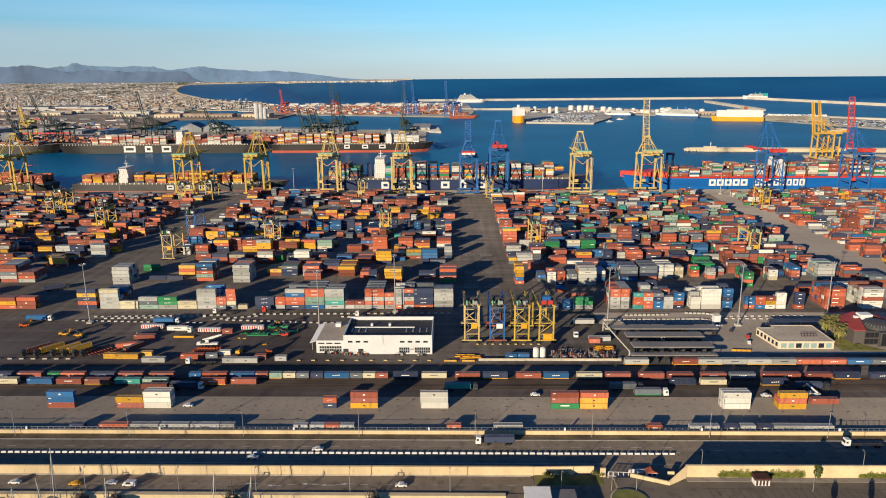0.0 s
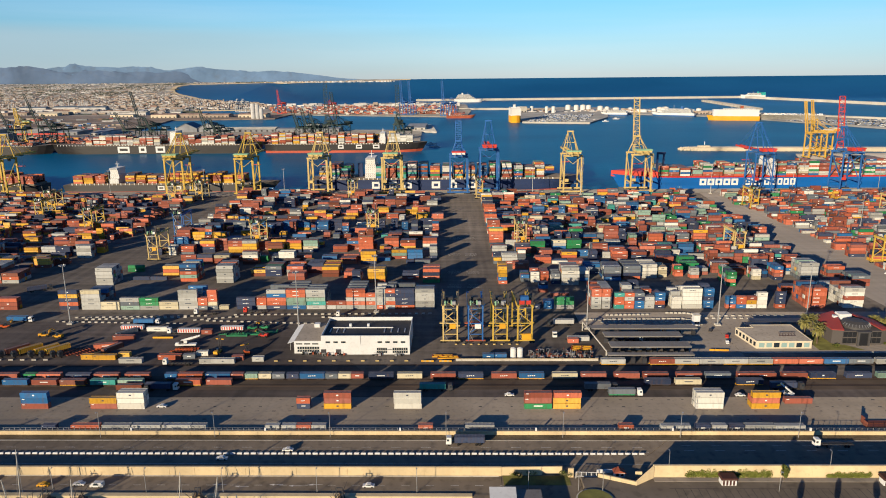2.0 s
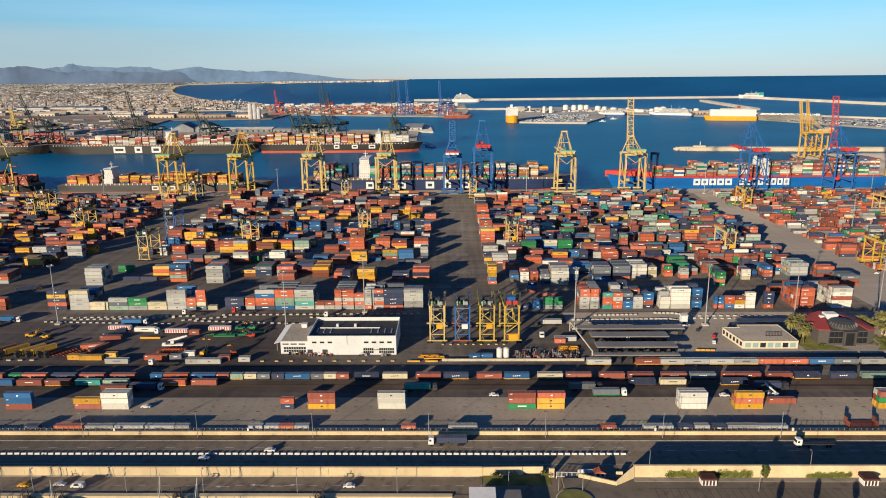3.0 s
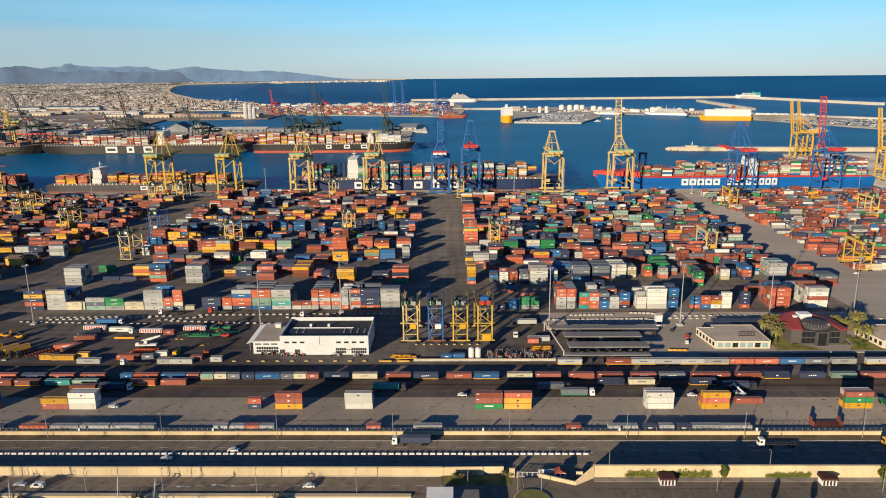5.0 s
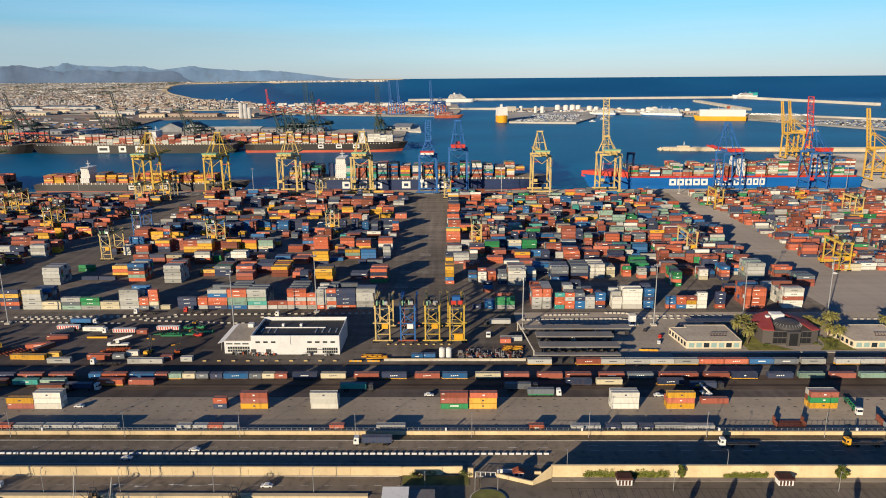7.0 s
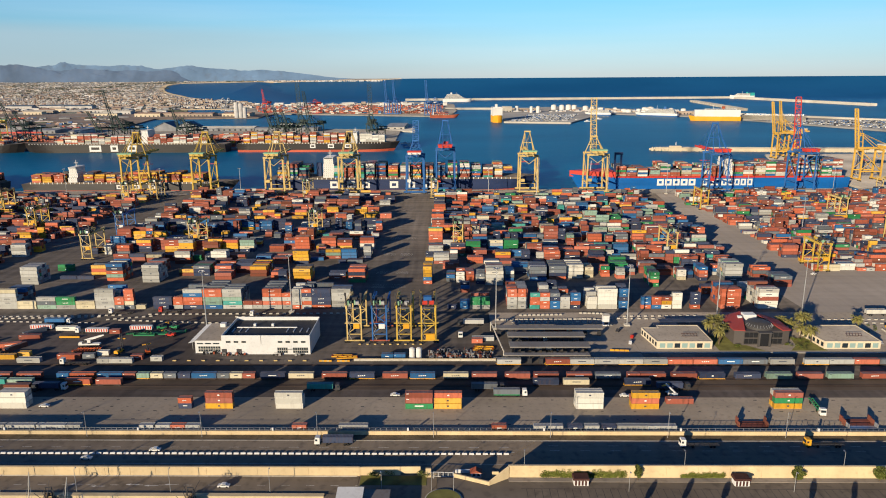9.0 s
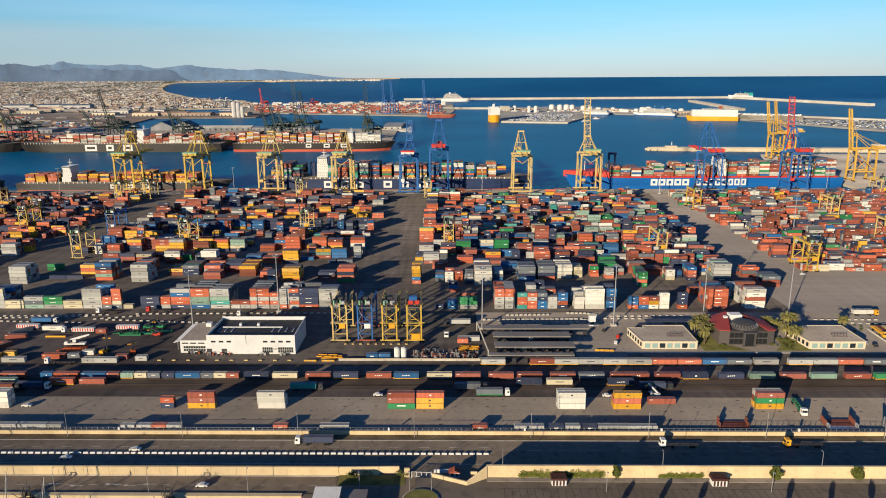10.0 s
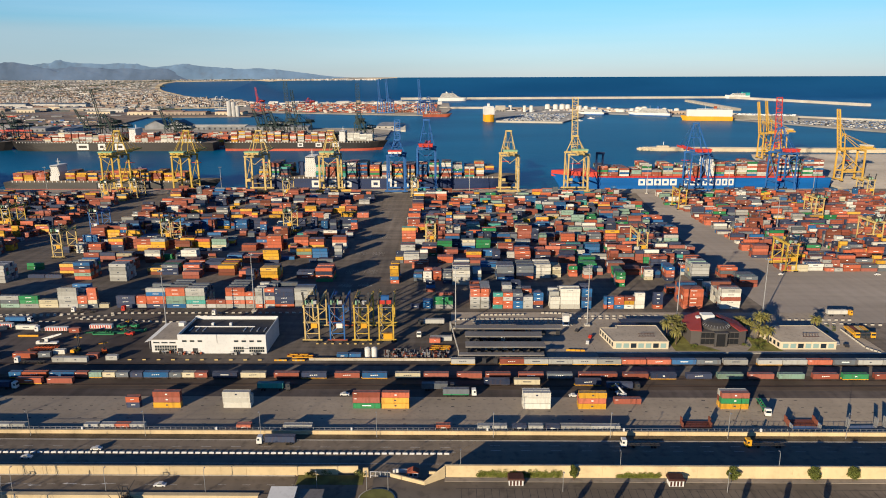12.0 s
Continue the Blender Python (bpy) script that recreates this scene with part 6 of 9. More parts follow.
def white_warehouse():
    ob = thing("warehouse", pose(-2.2, 0, 0), "long white flat-roofed warehouse with dark roof and parapet", "warehouse")
    x0, x1, y0, y1, h = -55.6, -8.3, 348.8, 377.0, 10.7
    b = bmesh.new()
    for a in ((x0, x1, y0, y0 + 0.4, 0, h), (x0, x1, y1 - 0.4, y1, 0, h + 0.6), (x0, x0 + 0.4, y0 + 0.4, y1 - 0.4, 0, h), (x1 - 0.4, x1, y0 + 0.4, y1 - 0.4, 0, h)):
        box(b, *a)
    part("wall", b, M_WHITE, ob)
    roof = part("roof", box(bmesh.new(), x0 + 0.4, x1 - 0.4, y0 + 0.4, y1 - 0.4, h - 2.2, h - 1.4), M_ROOFDARK, ob)
    part("roof_walkway", box(bmesh.new(), x0 + 4, x1 - 10, 364.0, 364.6, h - 1.4, h - 0.9), M_WHITE, roof)
    for k in (0, 1, 2, 8, 9, 10, 11):
        part("skylight", box(bmesh.new(), x0 + 3 + 3.7 * k, x0 + 3.6 + 3.7 * k, 357.5, 363.4, h - 1.4, h - 1.15), M_STEEL, roof)
    for x in (-43, -33):
        part("vent", box(bmesh.new(), x, x + 1.3, 366, 367.6, h - 1.4, h + 0.2), M_WHITE, roof)
    window_row(ob, x0 + 1.5, x0 + 14, y0 - 0.03, 6.6, 7.5, 3, 0.55)
    window_row(ob, x1 - 18, x1 - 1.5, y0 - 0.03, 6.6, 7.5, 4, 0.55)
    for a, b2, n in ((-26, -20.4, 5), (-17.6, -9.4, 7)):
        for z in (0.9, 2.5):
            window_row(ob, a, b2, y0 - 0.03, z, z + 1.25, n, 0.74)
    for x in (-54.5, -46.5):
        part("door", box(bmesh.new(), x - 1.4, x + 1.4, y0 - 0.06, y0 + 0.1, 0.1, 3.0), M_DARKSTEEL, ob)
    part("downpipe", rod(bmesh.new(), (-34.5, y0 - 0.12, 6), (-34.5, y0 - 0.12, h), 0.12), M_STEEL, ob)
    part("canopy", box(bmesh.new(), -20.2, -18, y0 - 1.2, y0, 3.0, 3.15), M_STEEL, ob)
    # lower side wing
    w = bmesh.new()
    box(w, -70.6, x0 - 0.02, 350.4, 378, 0, 7.0)
    wing = part("side_wing", w, M_WHITE, ob)
    part("wing_roof", box(bmesh.new(), -70.3, x0 - 0.4, 350.8, 377.6, 7.0, 7.15), M_ROOFTAN, wing)
    window_row(ob, -70, -57, 350.38, 5.2, 5.8, 3, 0.75)
    for z in (1.0, 2.6):
        window_row(ob, -69.0, -57, 350.38, z, z + 1.2, 9, 0.76)
    part("awning", prism_side(bmesh.new(), [(-74.0, 5.7), (-70.62, 6.7), (-70.62, 6.95), (-74.0, 5.95)], 350.2, 378.2), M_WHITE, ob)
    for y in (355, 375):
        part("awning_post", rod(bmesh.new(), (-73.7, y, 0), (-73.7, y, 5.72), 0.15), M_STEEL, ob)
    part("roof_unit", box(bmesh.new(), -63.5, -60.5, 371, 374, 7.15, 9.2), M_WHITE, ob)


white_warehouse()


def gate_canopies():
    """Long, low lorry-gate roofs with a deep fascia, on posts set well back."""
    ob = thing("gate_canopy", pose(0, 0, 0), "low grey roofs of the lorry gate over the lanes", "gate canopy")
    for x0, x1, y0, y1 in ((90.5, 150.5, 374.0, 379.5), (95.8, 138.2, 361.8, 368.8), (95.8, 138.2, 346.5, 354.0), (92, 136, 335.4, 338.6)):
        r = bmesh.new()
        box(r, x0, x1, y0, y1, 4.5, 5.2)
        roof = part("roof", r, M_ROOFGREY, ob)
        for k in range(8):
            x = x0 + 1.5 + (x1 - x0 - 3) * k / 7
            part("post", box(bmesh.new(), x - 0.15, x + 0.15, y1 - 1.5, y1 - 1.2, 0, 4.5), M_DARKSTEEL, roof)
            part("booth", box(bmesh.new(), x - 1.0, x + 1.0, (y0 + y1) / 2 - 0.8, (y0 + y1) / 2 + 0.8, 0, 2.8), M_DARKSTEEL, roof)
    part("gantry", beam(bmesh.new(), (92, 340, 5.4), (87.5, 384, 5.4), 0.5, 0.5), M_PALE, ob)
    for p in ((92, 340), (87.5, 384)):
        part("gantry_post", beam(bmesh.new(), (*p, 0), (*p, 5.4), 0.5), M_PALE, ob)


def gate_kiosk():
    ob = thing("gate_kiosk", pose(154.3, 391.8, 0), "tall white kiosk at the lorry gate", "kiosk")
    part("body", box(bmesh.new(), 0, 3.6, 0, 3.6, 0, 6.2), M_WHITE, ob)
    part("roof", box(bmesh.new(), -0.3, 3.9, -0.3, 3.9, 6.2, 6.5), M_PALE, ob)
    part("window", box(bmesh.new(), 0.6, 3.0, -0.05, 0.1, 1.2, 2.4), M_GLASS, ob)


M_ROOFGREY = surface("grey_sheet_roof", (0.21, 0.195, 0.18), 0.7, vary=0.2, dirty=0.4, stretch=(1, 0.2, 1))
gate_canopies()
gate_kiosk()
slab("pavement_gate", [(139, 341), (166, 341), (166, 416), (88, 416), (88, 396), (139, 382)], -1, 0.06, M_PAVE, "pale tan concrete beside the lorry gate", "pavement")
slab("kerb_offices", [(166.2, 350.2), (330, 350.2), (330, 351.4), (166.2, 351.4)], -1, 0.16, M_PALE, "pale kerb in front of the offices", "kerb")
slab("pavement_offices", [(166.2, 351.5), (320, 351.5), (320, 416), (166.2, 416)], -1, 0.10, M_PAVE, "pale paved ground round the offices", "pavement")
GB = "pale concrete barrier block along the gate lanes"
for x0, x1, y0, y1, n in ((106, 133.5, 409.8, 411, 10), (143.8, 156.7, 414, 413.2, 5), (156.9, 162.6, 413, 409.5, 3), (91, 150, 401.5, 402.8, 20), (150.5, 156.4, 402.7, 399.9, 3), (157, 159.8, 398.5, 392.4, 3)):
    barrier_row("concrete_barrier", x0, x1, y0, y1, n, 1.9, GB, group="gate barriers", h=0.9)
barrier_row("striped_barrier", 150, 160.2, 353.4, 352.8, 4, 2.3, "yellow and white barrier at the gate exit", z=0.06, group="gate barriers", h=0.9, material=M_YELLOW)


def carport(x0, x1, y0, y1):
    ob = thing("carport", pose(0, 0, 0), "dark flat carport roof behind the office", "carport", "carports")
    part("roof", box(bmesh.new(), x0, x1, y0, y1, 2.8, 3.05), M_CARPORT, ob)
    for x in (x0 + 0.5, (x0 + x1) / 2, x1 - 0.5):
        for y in (y0 + 0.5, y1 - 0.5):
            part("post", box(bmesh.new(), x - 0.08, x + 0.08, y - 0.08, y + 0.08, 0.1, 2.8), M_STEEL, ob)


M_CARPORT = surface("dark_blue_carport_roof", (0.045, 0.052, 0.075), 0.5, vary=0.25)
carport(187.5, 222, 391, 396.5)
carport(182.5, 196.5, 384.5, 389.5)


def office(x0, x1, y0, y1, h, label, lawn=True):
    ob = thing("office_building", pose(0, 0, 0), label, "office building", "offices")
    b = bmesh.new()
    outline = [(x0, y0), (x1, y0), (x1, y1), (x0 + (x1 - x0) * 0.22, y1), (x0 + (x1 - x0) * 0.22, y1 - 4), (x0 - 3.2, y1 - 4)]
    prism(b, outline, 0.1, h)
    part("wall", b, M_BEIGE, ob)
    inner = [(x + (0.5 if x < (x0 + x1) / 2 else -0.5), y + (0.5 if y < (y0 + y1) / 2 else -0.5)) for x, y in outline]
    roof = part("roof", prism(bmesh.new(), inner, h, h + 0.08), M_ROOFTAN, ob)
    for (ax, ay), (bx, by) in zip(outline, outline[1:] + outline[:1]):
        part("parapet", beam(bmesh.new(), (ax, ay, h + 0.12), (bx, by, h + 0.12), 0.45, 0.28), M_BEIGE, ob)
    for k in range(7):
        w = (x1 - x0 - 1.6) / 7
        window_row(ob, x0 + 0.8 + w * k, x0 + 0.8 + w * (k + 1), y0 - 0.03, 0.8, 3.4, 1, 0.74, M_GLASS if k in (2, 5) else M_PALEGLASS, M_BEIGE)
    n = 6
    for k in range(n):
        f = (k + 0.5) / n
        x, y = x0 - 3.2 * f, y0 + (y1 - 4 - y0) * f
        part("side_window", box(bmesh.new(), -0.9, 0.9, -0.1, 0.1, -1.1, 1.1), M_GLASS, ob, at=pose(x - 0.03, y, 2.3, 0, 0, math.degrees(math.atan2(y1 - 4 - y0, -3.2))))
    cx, cy = (x0 + x1) / 2 + 1, (y0 + y1) / 2 - 4
    rk = bmesh.new()
    for k in range(6):
        beam(rk, (cx + 1.6 * k, cy - 0.8, h + 0.1), (cx + 1.6 * k, cy + 0.8, h + 1.3), 0.14)
    for dy, z in ((-0.8, 0.2), (0.8, 1.2)):
        beam(rk, (cx - 0.5, cy + dy, h + z), (cx + 8.5, cy + dy, h + z), 0.16)
    part("roof_rack", rk, M_MAROON, roof, "dark red steel rack")


office(176.0, 205.6, 356.0, 381.0, 4.3, "low beige office building with flat tan roof", False)
office(265.6, 295.6, 356.0, 381.0, 4.3, "low beige office building with dark windows")


def black_pavilion():
    """Symmetric block with a glazed front, a dome over the entrance and two red roof wings sloping down to the sides."""
    cx, yf = 234.8, 361.2
    ob = thing("pavilion", pose(cx, yf, 0.1), "taupe pavilion with dark glazing, domed grey roof and red roof wings", "office building", "offices")
    part("body", prism(bmesh.new(), [(-10.5, 0), (10.5, 0), (15, 2.2), (15, 17), (11, 25), (-11, 25), (-15, 17), (-15, 2.2)], 0, 8.0), M_TAUPE, ob)
    for s in (-1, 1):
        for z in (1.0, 4.6):
            win = part("window", box(bmesh.new(), s * 6.6 - 3.7, s * 6.6 + 3.7, -0.25, 0.1, z, z + 2.9), M_BLACK, ob)
            for k in range(4):
                part("mullion", box(bmesh.new(), s * 6.6 - 3.7 + 2.4 * k, s * 6.6 - 3.58 + 2.4 * k, -0.36, -0.25, z, z + 2.9), M_CARPORTGREY, win)
        part("pier", box(bmesh.new(), s * 2.9 - 0.45, s * 2.9 + 0.45, -2.4, -1.5, 0, 7.6), M_CARPORTGREY, ob)
        w = bmesh.new()
        low = [(s * 15.6, 1.8, 7.9), (s * 15.6, 17.2, 7.9), (s * 11.4, 25.6, 7.9), (s * 3.0, 25.6, 10.4), (s * 6.6, 12.0, 10.0), (s * 10.2, -0.4, 8.3)]
        a = [w.verts.new((x, y, z)) for x, y, z in low]
        b = [w.verts.new((x, y, z + 0.5)) for x, y, z in low]
        for k in range(6):
            w.faces.new((a[k], a[(k + 1) % 6], b[(k + 1) % 6], b[k]))
        for q in ((0, 1, 4, 5), (1, 2, 3, 4)):
            w.faces.new([a[k] for k in q]), w.faces.new([b[k] for k in q])
        bmesh.ops.recalc_face_normals(w, faces=w.faces)
        part("roof_wing", w, M_WINGRED, ob)
    part("entrance", box(bmesh.new(), -2.4, 2.4, -1.5, 0.2, 0, 7.4), M_BLACK, ob)
    part("entrance_roof", box(bmesh.new(), -3.6, 3.6, -2.6, 0.4, 7.6, 8.2), M_CARPORTGREY, ob)
    dome = bmesh.new()
    rings = [(7.6, 8.0), (7.5, 9.2), (6.3, 10.5), (4.0, 11.4), (0.6, 11.7)]
    loops = [[dome.verts.new((0.4 + r * math.cos(a_ * math.tau / 32), 8.2 + r * math.sin(a_ * math.tau / 32), z)) for a_ in range(32)] for r, z in rings]
    for lo, hi in zip(loops, loops[1:]):
        for i in range(32):
            dome.faces.new((lo[i], lo[(i + 1) % 32], hi[(i + 1) % 32], hi[i]))
    dome.faces.new(loops[-1])
    roof = part("dome_roof", dome, M_CARPORTGREY, ob)
    for k in range(13):
        a_ = math.pi * (1.05 + 0.9 * k / 12)
        part("rib", beam(bmesh.new(), (0.4 + 7.6 * math.cos(a_), 8.2 + 7.6 * math.sin(a_), 9.3), (0.4 + 6.3 * math.cos(a_), 8.2 + 6.3 * math.sin(a_), 10.6), 0.16), M_STEEL, roof)
    part("roof_plant", box(bmesh.new(), -4.2, 2.6, 16.4, 21.5, 8.0, 11.8), M_WHITE, ob)
    part("roof_unit", box(bmesh.new(), -7.8, -5.8, 15.4, 17.6, 9.4, 11.2), M_WHITE, ob)


M_CARPORTGREY = surface("dark_grey_dome_sheet", (0.065, 0.062, 0.062), 0.55, vary=0.25)
black_pavilion()
slab("ground_lawn", [(208.8, 353.6), (233, 353.6), (226, 361), (224, 376), (209, 376)], -1, 0.16, M_GRASS, "short green lawn by the offices")
slab("ground_lawn_east", [(247, 353.6), (266.5, 353.6), (264, 372), (255, 372), (253, 361)], -1, 0.16, M_GRASS, "short green lawn by the offices")


# ---- plants ----
def leaf_clump(bm, c, r, n, size, rnd):
    """Many small leaves, each a bent quad, scattered through an uneven ball."""
    for _ in range(n):
        d = Vector((rnd.gauss(0, 1), rnd.gauss(0, 1), rnd.gauss(0, 1))).normalized() * (rnd.random() ** 0.4)
        p = Vector(c) + Vector((d.x * r[0], d.y * r[1], d.z * r[2]))
        a = Vector((rnd.uniform(-1, 1), rnd.uniform(-1, 1), rnd.uniform(-0.6, 0.6))).normalized() * size * rnd.uniform(0.6, 1.4)
        b = a.cross(Vector((rnd.uniform(-1, 1), rnd.uniform(-1, 1), rnd.uniform(-1, 1))).normalized()) * 0.7
        bm.faces.new([bm.verts.new(q) for q in (p - a, p + b, p + a, p - b)])


def round_tree(x, y, z, h, r, seed, label="small round street tree by the car park wall", mid=0.58, tall=0.36):
    rnd = random.Random(seed)
    ob = thing("tree", pose(x, y, z), label, "tree", "street trees")
    t = bmesh.new()
    rod(t, (0, 0, -0.1), (0.1, 0, h * 0.5), 0.16, 0.1, 8)
    for k in range(5):
        a = k * 1.257 + rnd.random()
        rod(t, (0.1, 0, h * 0.42), (math.cos(a) * r * 0.5, math.sin(a) * r * 0.5, h * 0.72), 0.07, 0.03, 5)
    part("trunk", t, M_BARK, ob)
    c = bmesh.new()
    for k in range(24):
        a, u = rnd.uniform(0, math.tau), rnd.uniform(-1.0, 0.95)
        q = math.sqrt(max(0, 1 - u * u)) * r * rnd.uniform(0.35, 0.75)
        leaf_clump(c, (math.cos(a) * q, math.sin(a) * q, h * mid + u * h * tall), (r * 0.46, r * 0.46, h * 0.15), 190, 0.19, rnd)
    part("crown", c, M_LEAF, ob)


for k, x in enumerate((132.9, 190.6, 219.9, 233.9, 262)):
    round_tree(x, 228.0, 1.14, 5.6 if k else 6.0, 2.25 if k else 1.5, 50 + k)
for k, x in enumerate((124.4, 137.9, 150.8, 181.9, 195.9, 210.6, 240.0)):
    round_tree(x, 202.4 + (k % 2), 1.0, 5.4, 1.0, 70 + k, "small round tree in the car park", 0.78, 0.16)


def hedge(x0, x1, y, z0, z1, seed):
    rnd = random.Random(seed)
    bm = bmesh.new()
    x = x0
    while x < x1:
        h = rnd.uniform(0.45, 1.0) * (z1 - z0)
        leaf_clump(bm, (x, y + 0.3, z0 + h * 0.5), (1.1, 0.16, h * 0.55), 240, 0.17, rnd)
        x += 0.7
    solid("creeper", bm, M_IVY, "green creeper growing over the cream wall", "climbing plant", "creepers")


hedge(98.5, 106, 229.1, 1.3, 4.6, 1)
hedge(106, 129, 229.1, 1.0, 4.9, 2)
hedge(149.5, 164.5, 229.1, 1.0, 3.9, 3)


def palm(x, y, h, seed):
    rnd = random.Random(seed)
    ob = thing("palm_tree", pose(x, y, 0.15), "palm tree with a full green crown by the offices", "palm tree", "palms")
    t = bmesh.new()
    bend = rnd.uniform(-0.4, 0.4)
    for k in range(6):
        rod(t, (bend * (k / 6) ** 2, 0, h * k / 6), (bend * ((k + 1) / 6) ** 2, 0, h * (k + 1) / 6 + 0.05), 0.34 - 0.02 * k, 0.30 - 0.02 * k, 8)
    part("trunk", t, M_BARK, ob)
    c = bmesh.new()
    for k in range(60):
        a, el = rnd.uniform(0, math.tau), rnd.uniform(-0.5, 1.25)
        L = rnd.uniform(3.8, 5.4)
        d = Vector((math.cos(a), math.sin(a), 0))
        side = Vector((-d.y, d.x, 0))
        prev, pw = Vector((bend, 0, h)), 0.12
        for s in range(1, 6):
            f = s / 5
            ang = el - 1.5 * f * f
            nxt = prev + (d * math.cos(ang) + Vector((0, 0, math.sin(ang)))) * (L / 5)
            w = 0.62 * (1 - f) ** 0.6 + 0.04
            droop = Vector((0, 0, -0.18))
            v = [bm_v(c, q) for q in (prev - side * pw + droop * min(1, pw * 2), prev, nxt, nxt - side * w + droop)]
            c.faces.new(v)
            v = [bm_v(c, q) for q in (prev + side * pw + droop * min(1, pw * 2), nxt + side * w + droop, nxt, prev)]
            c.faces.new(v)
            prev, pw = nxt, w
    part("crown", c, M_PALM, ob)


def bm_v(bm, p):
    return bm.verts.new(p)


for k, (x, y, h) in enumerate(((211.6, 362.4, 8.0), (209.5, 372.5, 8.5), (213.0, 378.5, 9.0), (217.4, 381.0, 8.5), (215.6, 370, 7.5), (264.9, 382.5, 9.0), (261.8, 363.0, 8.0), (269.0, 384.0, 8.0), (257.5, 379.0, 7.0), (254.6, 384.0, 6.5), (260.5, 372.0, 6.0), (299, 386, 6.0))):
    palm(x, y, h, 200 + k)


def shrubs(x0, x1, y0, y1, n, seed):
    rnd = random.Random(seed)
    bm = bmesh.new()
    for _ in range(n):
        leaf_clump(bm, (rnd.uniform(x0, x1), rnd.uniform(y0, y1), 0.8), (1.2, 1.0, 0.8), 70, 0.2, rnd)
    solid("shrub", bm, M_LEAF, "low green shrubs round the offices", "shrub", kind="stuff")


shrubs(248, 264, 356, 372, 26, 5)
shrubs(219, 221.5, 356, 360, 5, 6)
shrubs(300, 312, 380, 392, 6, 7)
shrubs(34, 44, 231.4, 232.8, 8, 8)
shrubs(53, 56.5, 231, 234, 5, 9)

# ---- vehicles ----
VM = {}


def once(key, make):
    if key not in VM:
        VM[key] = make()
    return VM[key]


def wheel_mesh():
    def make():
        b = bmesh.new()
        rod(b, (0, -0.15, 0), (0, 0.15, 0), 0.5, n=14)
        return finish(b, "wheel", M_TYRE)
    return once("wheel", make)


def cab_mesh(mat, key):
    def make():
        b = bmesh.new()
        prism_side(b, [(0, 0.75), (2.2, 0.75), (2.2, 3.55), (0.35, 3.7), (0.05, 2.0)], -1.22, 1.22)
        return finish(b, "cab", mat)
    return once("cab" + key, make)


def lorry(m, cab, cabname, load, label):
    """Tractor and semi-trailer; the cab points to -x. load: a container letter, 'flat', 'box:<letter>' or None for the tractor alone."""
    ob = thing("lorry", m, label, "lorry", "lorries")
    c = part("cab", cab_mesh(cab, cabname), None, ob)
    part("windscreen", once("screen", lambda: finish(box(bmesh.new(), -0.02, 0.12, -1.05, 1.05, 2.05, 3.1), "windscreen", M_GLASS)), None, c)
    part("side_window", once("sidewin", lambda: finish(box(bmesh.new(), 0.45, 1.3, -1.25, 1.25, 2.1, 2.95), "side_window", M_GLASS)), None, c)
    part("tractor_frame", once("tframe", lambda: finish(box(bmesh.new(), 1.0, 6.2, -0.5, 0.5, 0.7, 1.05), "tractor_frame", M_DARKSTEEL)), None, ob)
    xs = [1.2, 5.0]
    if load:
        part("trailer_frame", once("trailer", lambda: finish(trailer_bm(), "trailer_frame", M_DARKSTEEL)), None, ob)
        xs += [12.2, 13.5]
        if load != "flat":
            if load in CODES:
                part("load_box", once("load" + load, lambda: finish(container_bmesh(C_LEN), "load_box", CPAINT[CODES.index(load)])), None, ob, at=pose(3.4, -1.22, 1.35))
    for x in xs:
        for y in (-1.0, 1.0):
            part("wheel", wheel_mesh(), None, ob, at=pose(x, y, 0.5))
    return ob


def trailer_bm():
    b = bmesh.new()
    for y in (-0.55, 0.55):
        box(b, 3.4, 15.6, y - 0.1, y + 0.1, 1.0, 1.32)
    for k in range(7):
        x = 3.6 + 1.95 * k
        box(b, x, x + 0.2, -1.2, 1.2, 1.1, 1.3)
    return b


def car(m, paint, name, van=False):
    h = 2.0 if van else 1.45
    ob = thing("van" if van else "car", m, f"{name} {'van' if van else 'car'} on the asphalt", "van" if van else "car", "cars")

    def make():
        b = bmesh.new()
        if van:
            prism_side(b, [(0, 0.3), (4.8, 0.3), (4.8, 1.95), (1.3, 2.0), (0.6, 1.15), (0, 1.0)], -0.9, 0.9)
        else:
            prism_side(b, [(0, 0.3), (4.3, 0.3), (4.3, 0.85), (3.5, 0.95), (3.0, 1.42), (1.7, 1.45), (1.0, 0.95), (0, 0.8)], -0.86, 0.86)
        return finish(b, "body", paint)
    part("body", once("car" + name + str(van), make), None, ob)
    part("windows", once("carwin" + str(van), lambda: finish(prism_side(bmesh.new(), [(1.15, 1.0), (3.3, 1.0), (2.9, h - 0.12), (1.75, h - 0.1)], -0.92 if van else -0.88, 0.92 if van else 0.88), "windows", M_GLASS)), None, ob)
    for x in (0.85, 3.45):
        for y in (-0.78, 0.78):
            part("wheel", once("carwheel", lambda: finish(rod(bmesh.new(), (0, -0.12, 0), (0, 0.12, 0), 0.32, n=12), "wheel", M_TYRE)), None, ob, at=pose(x, y, 0.32))


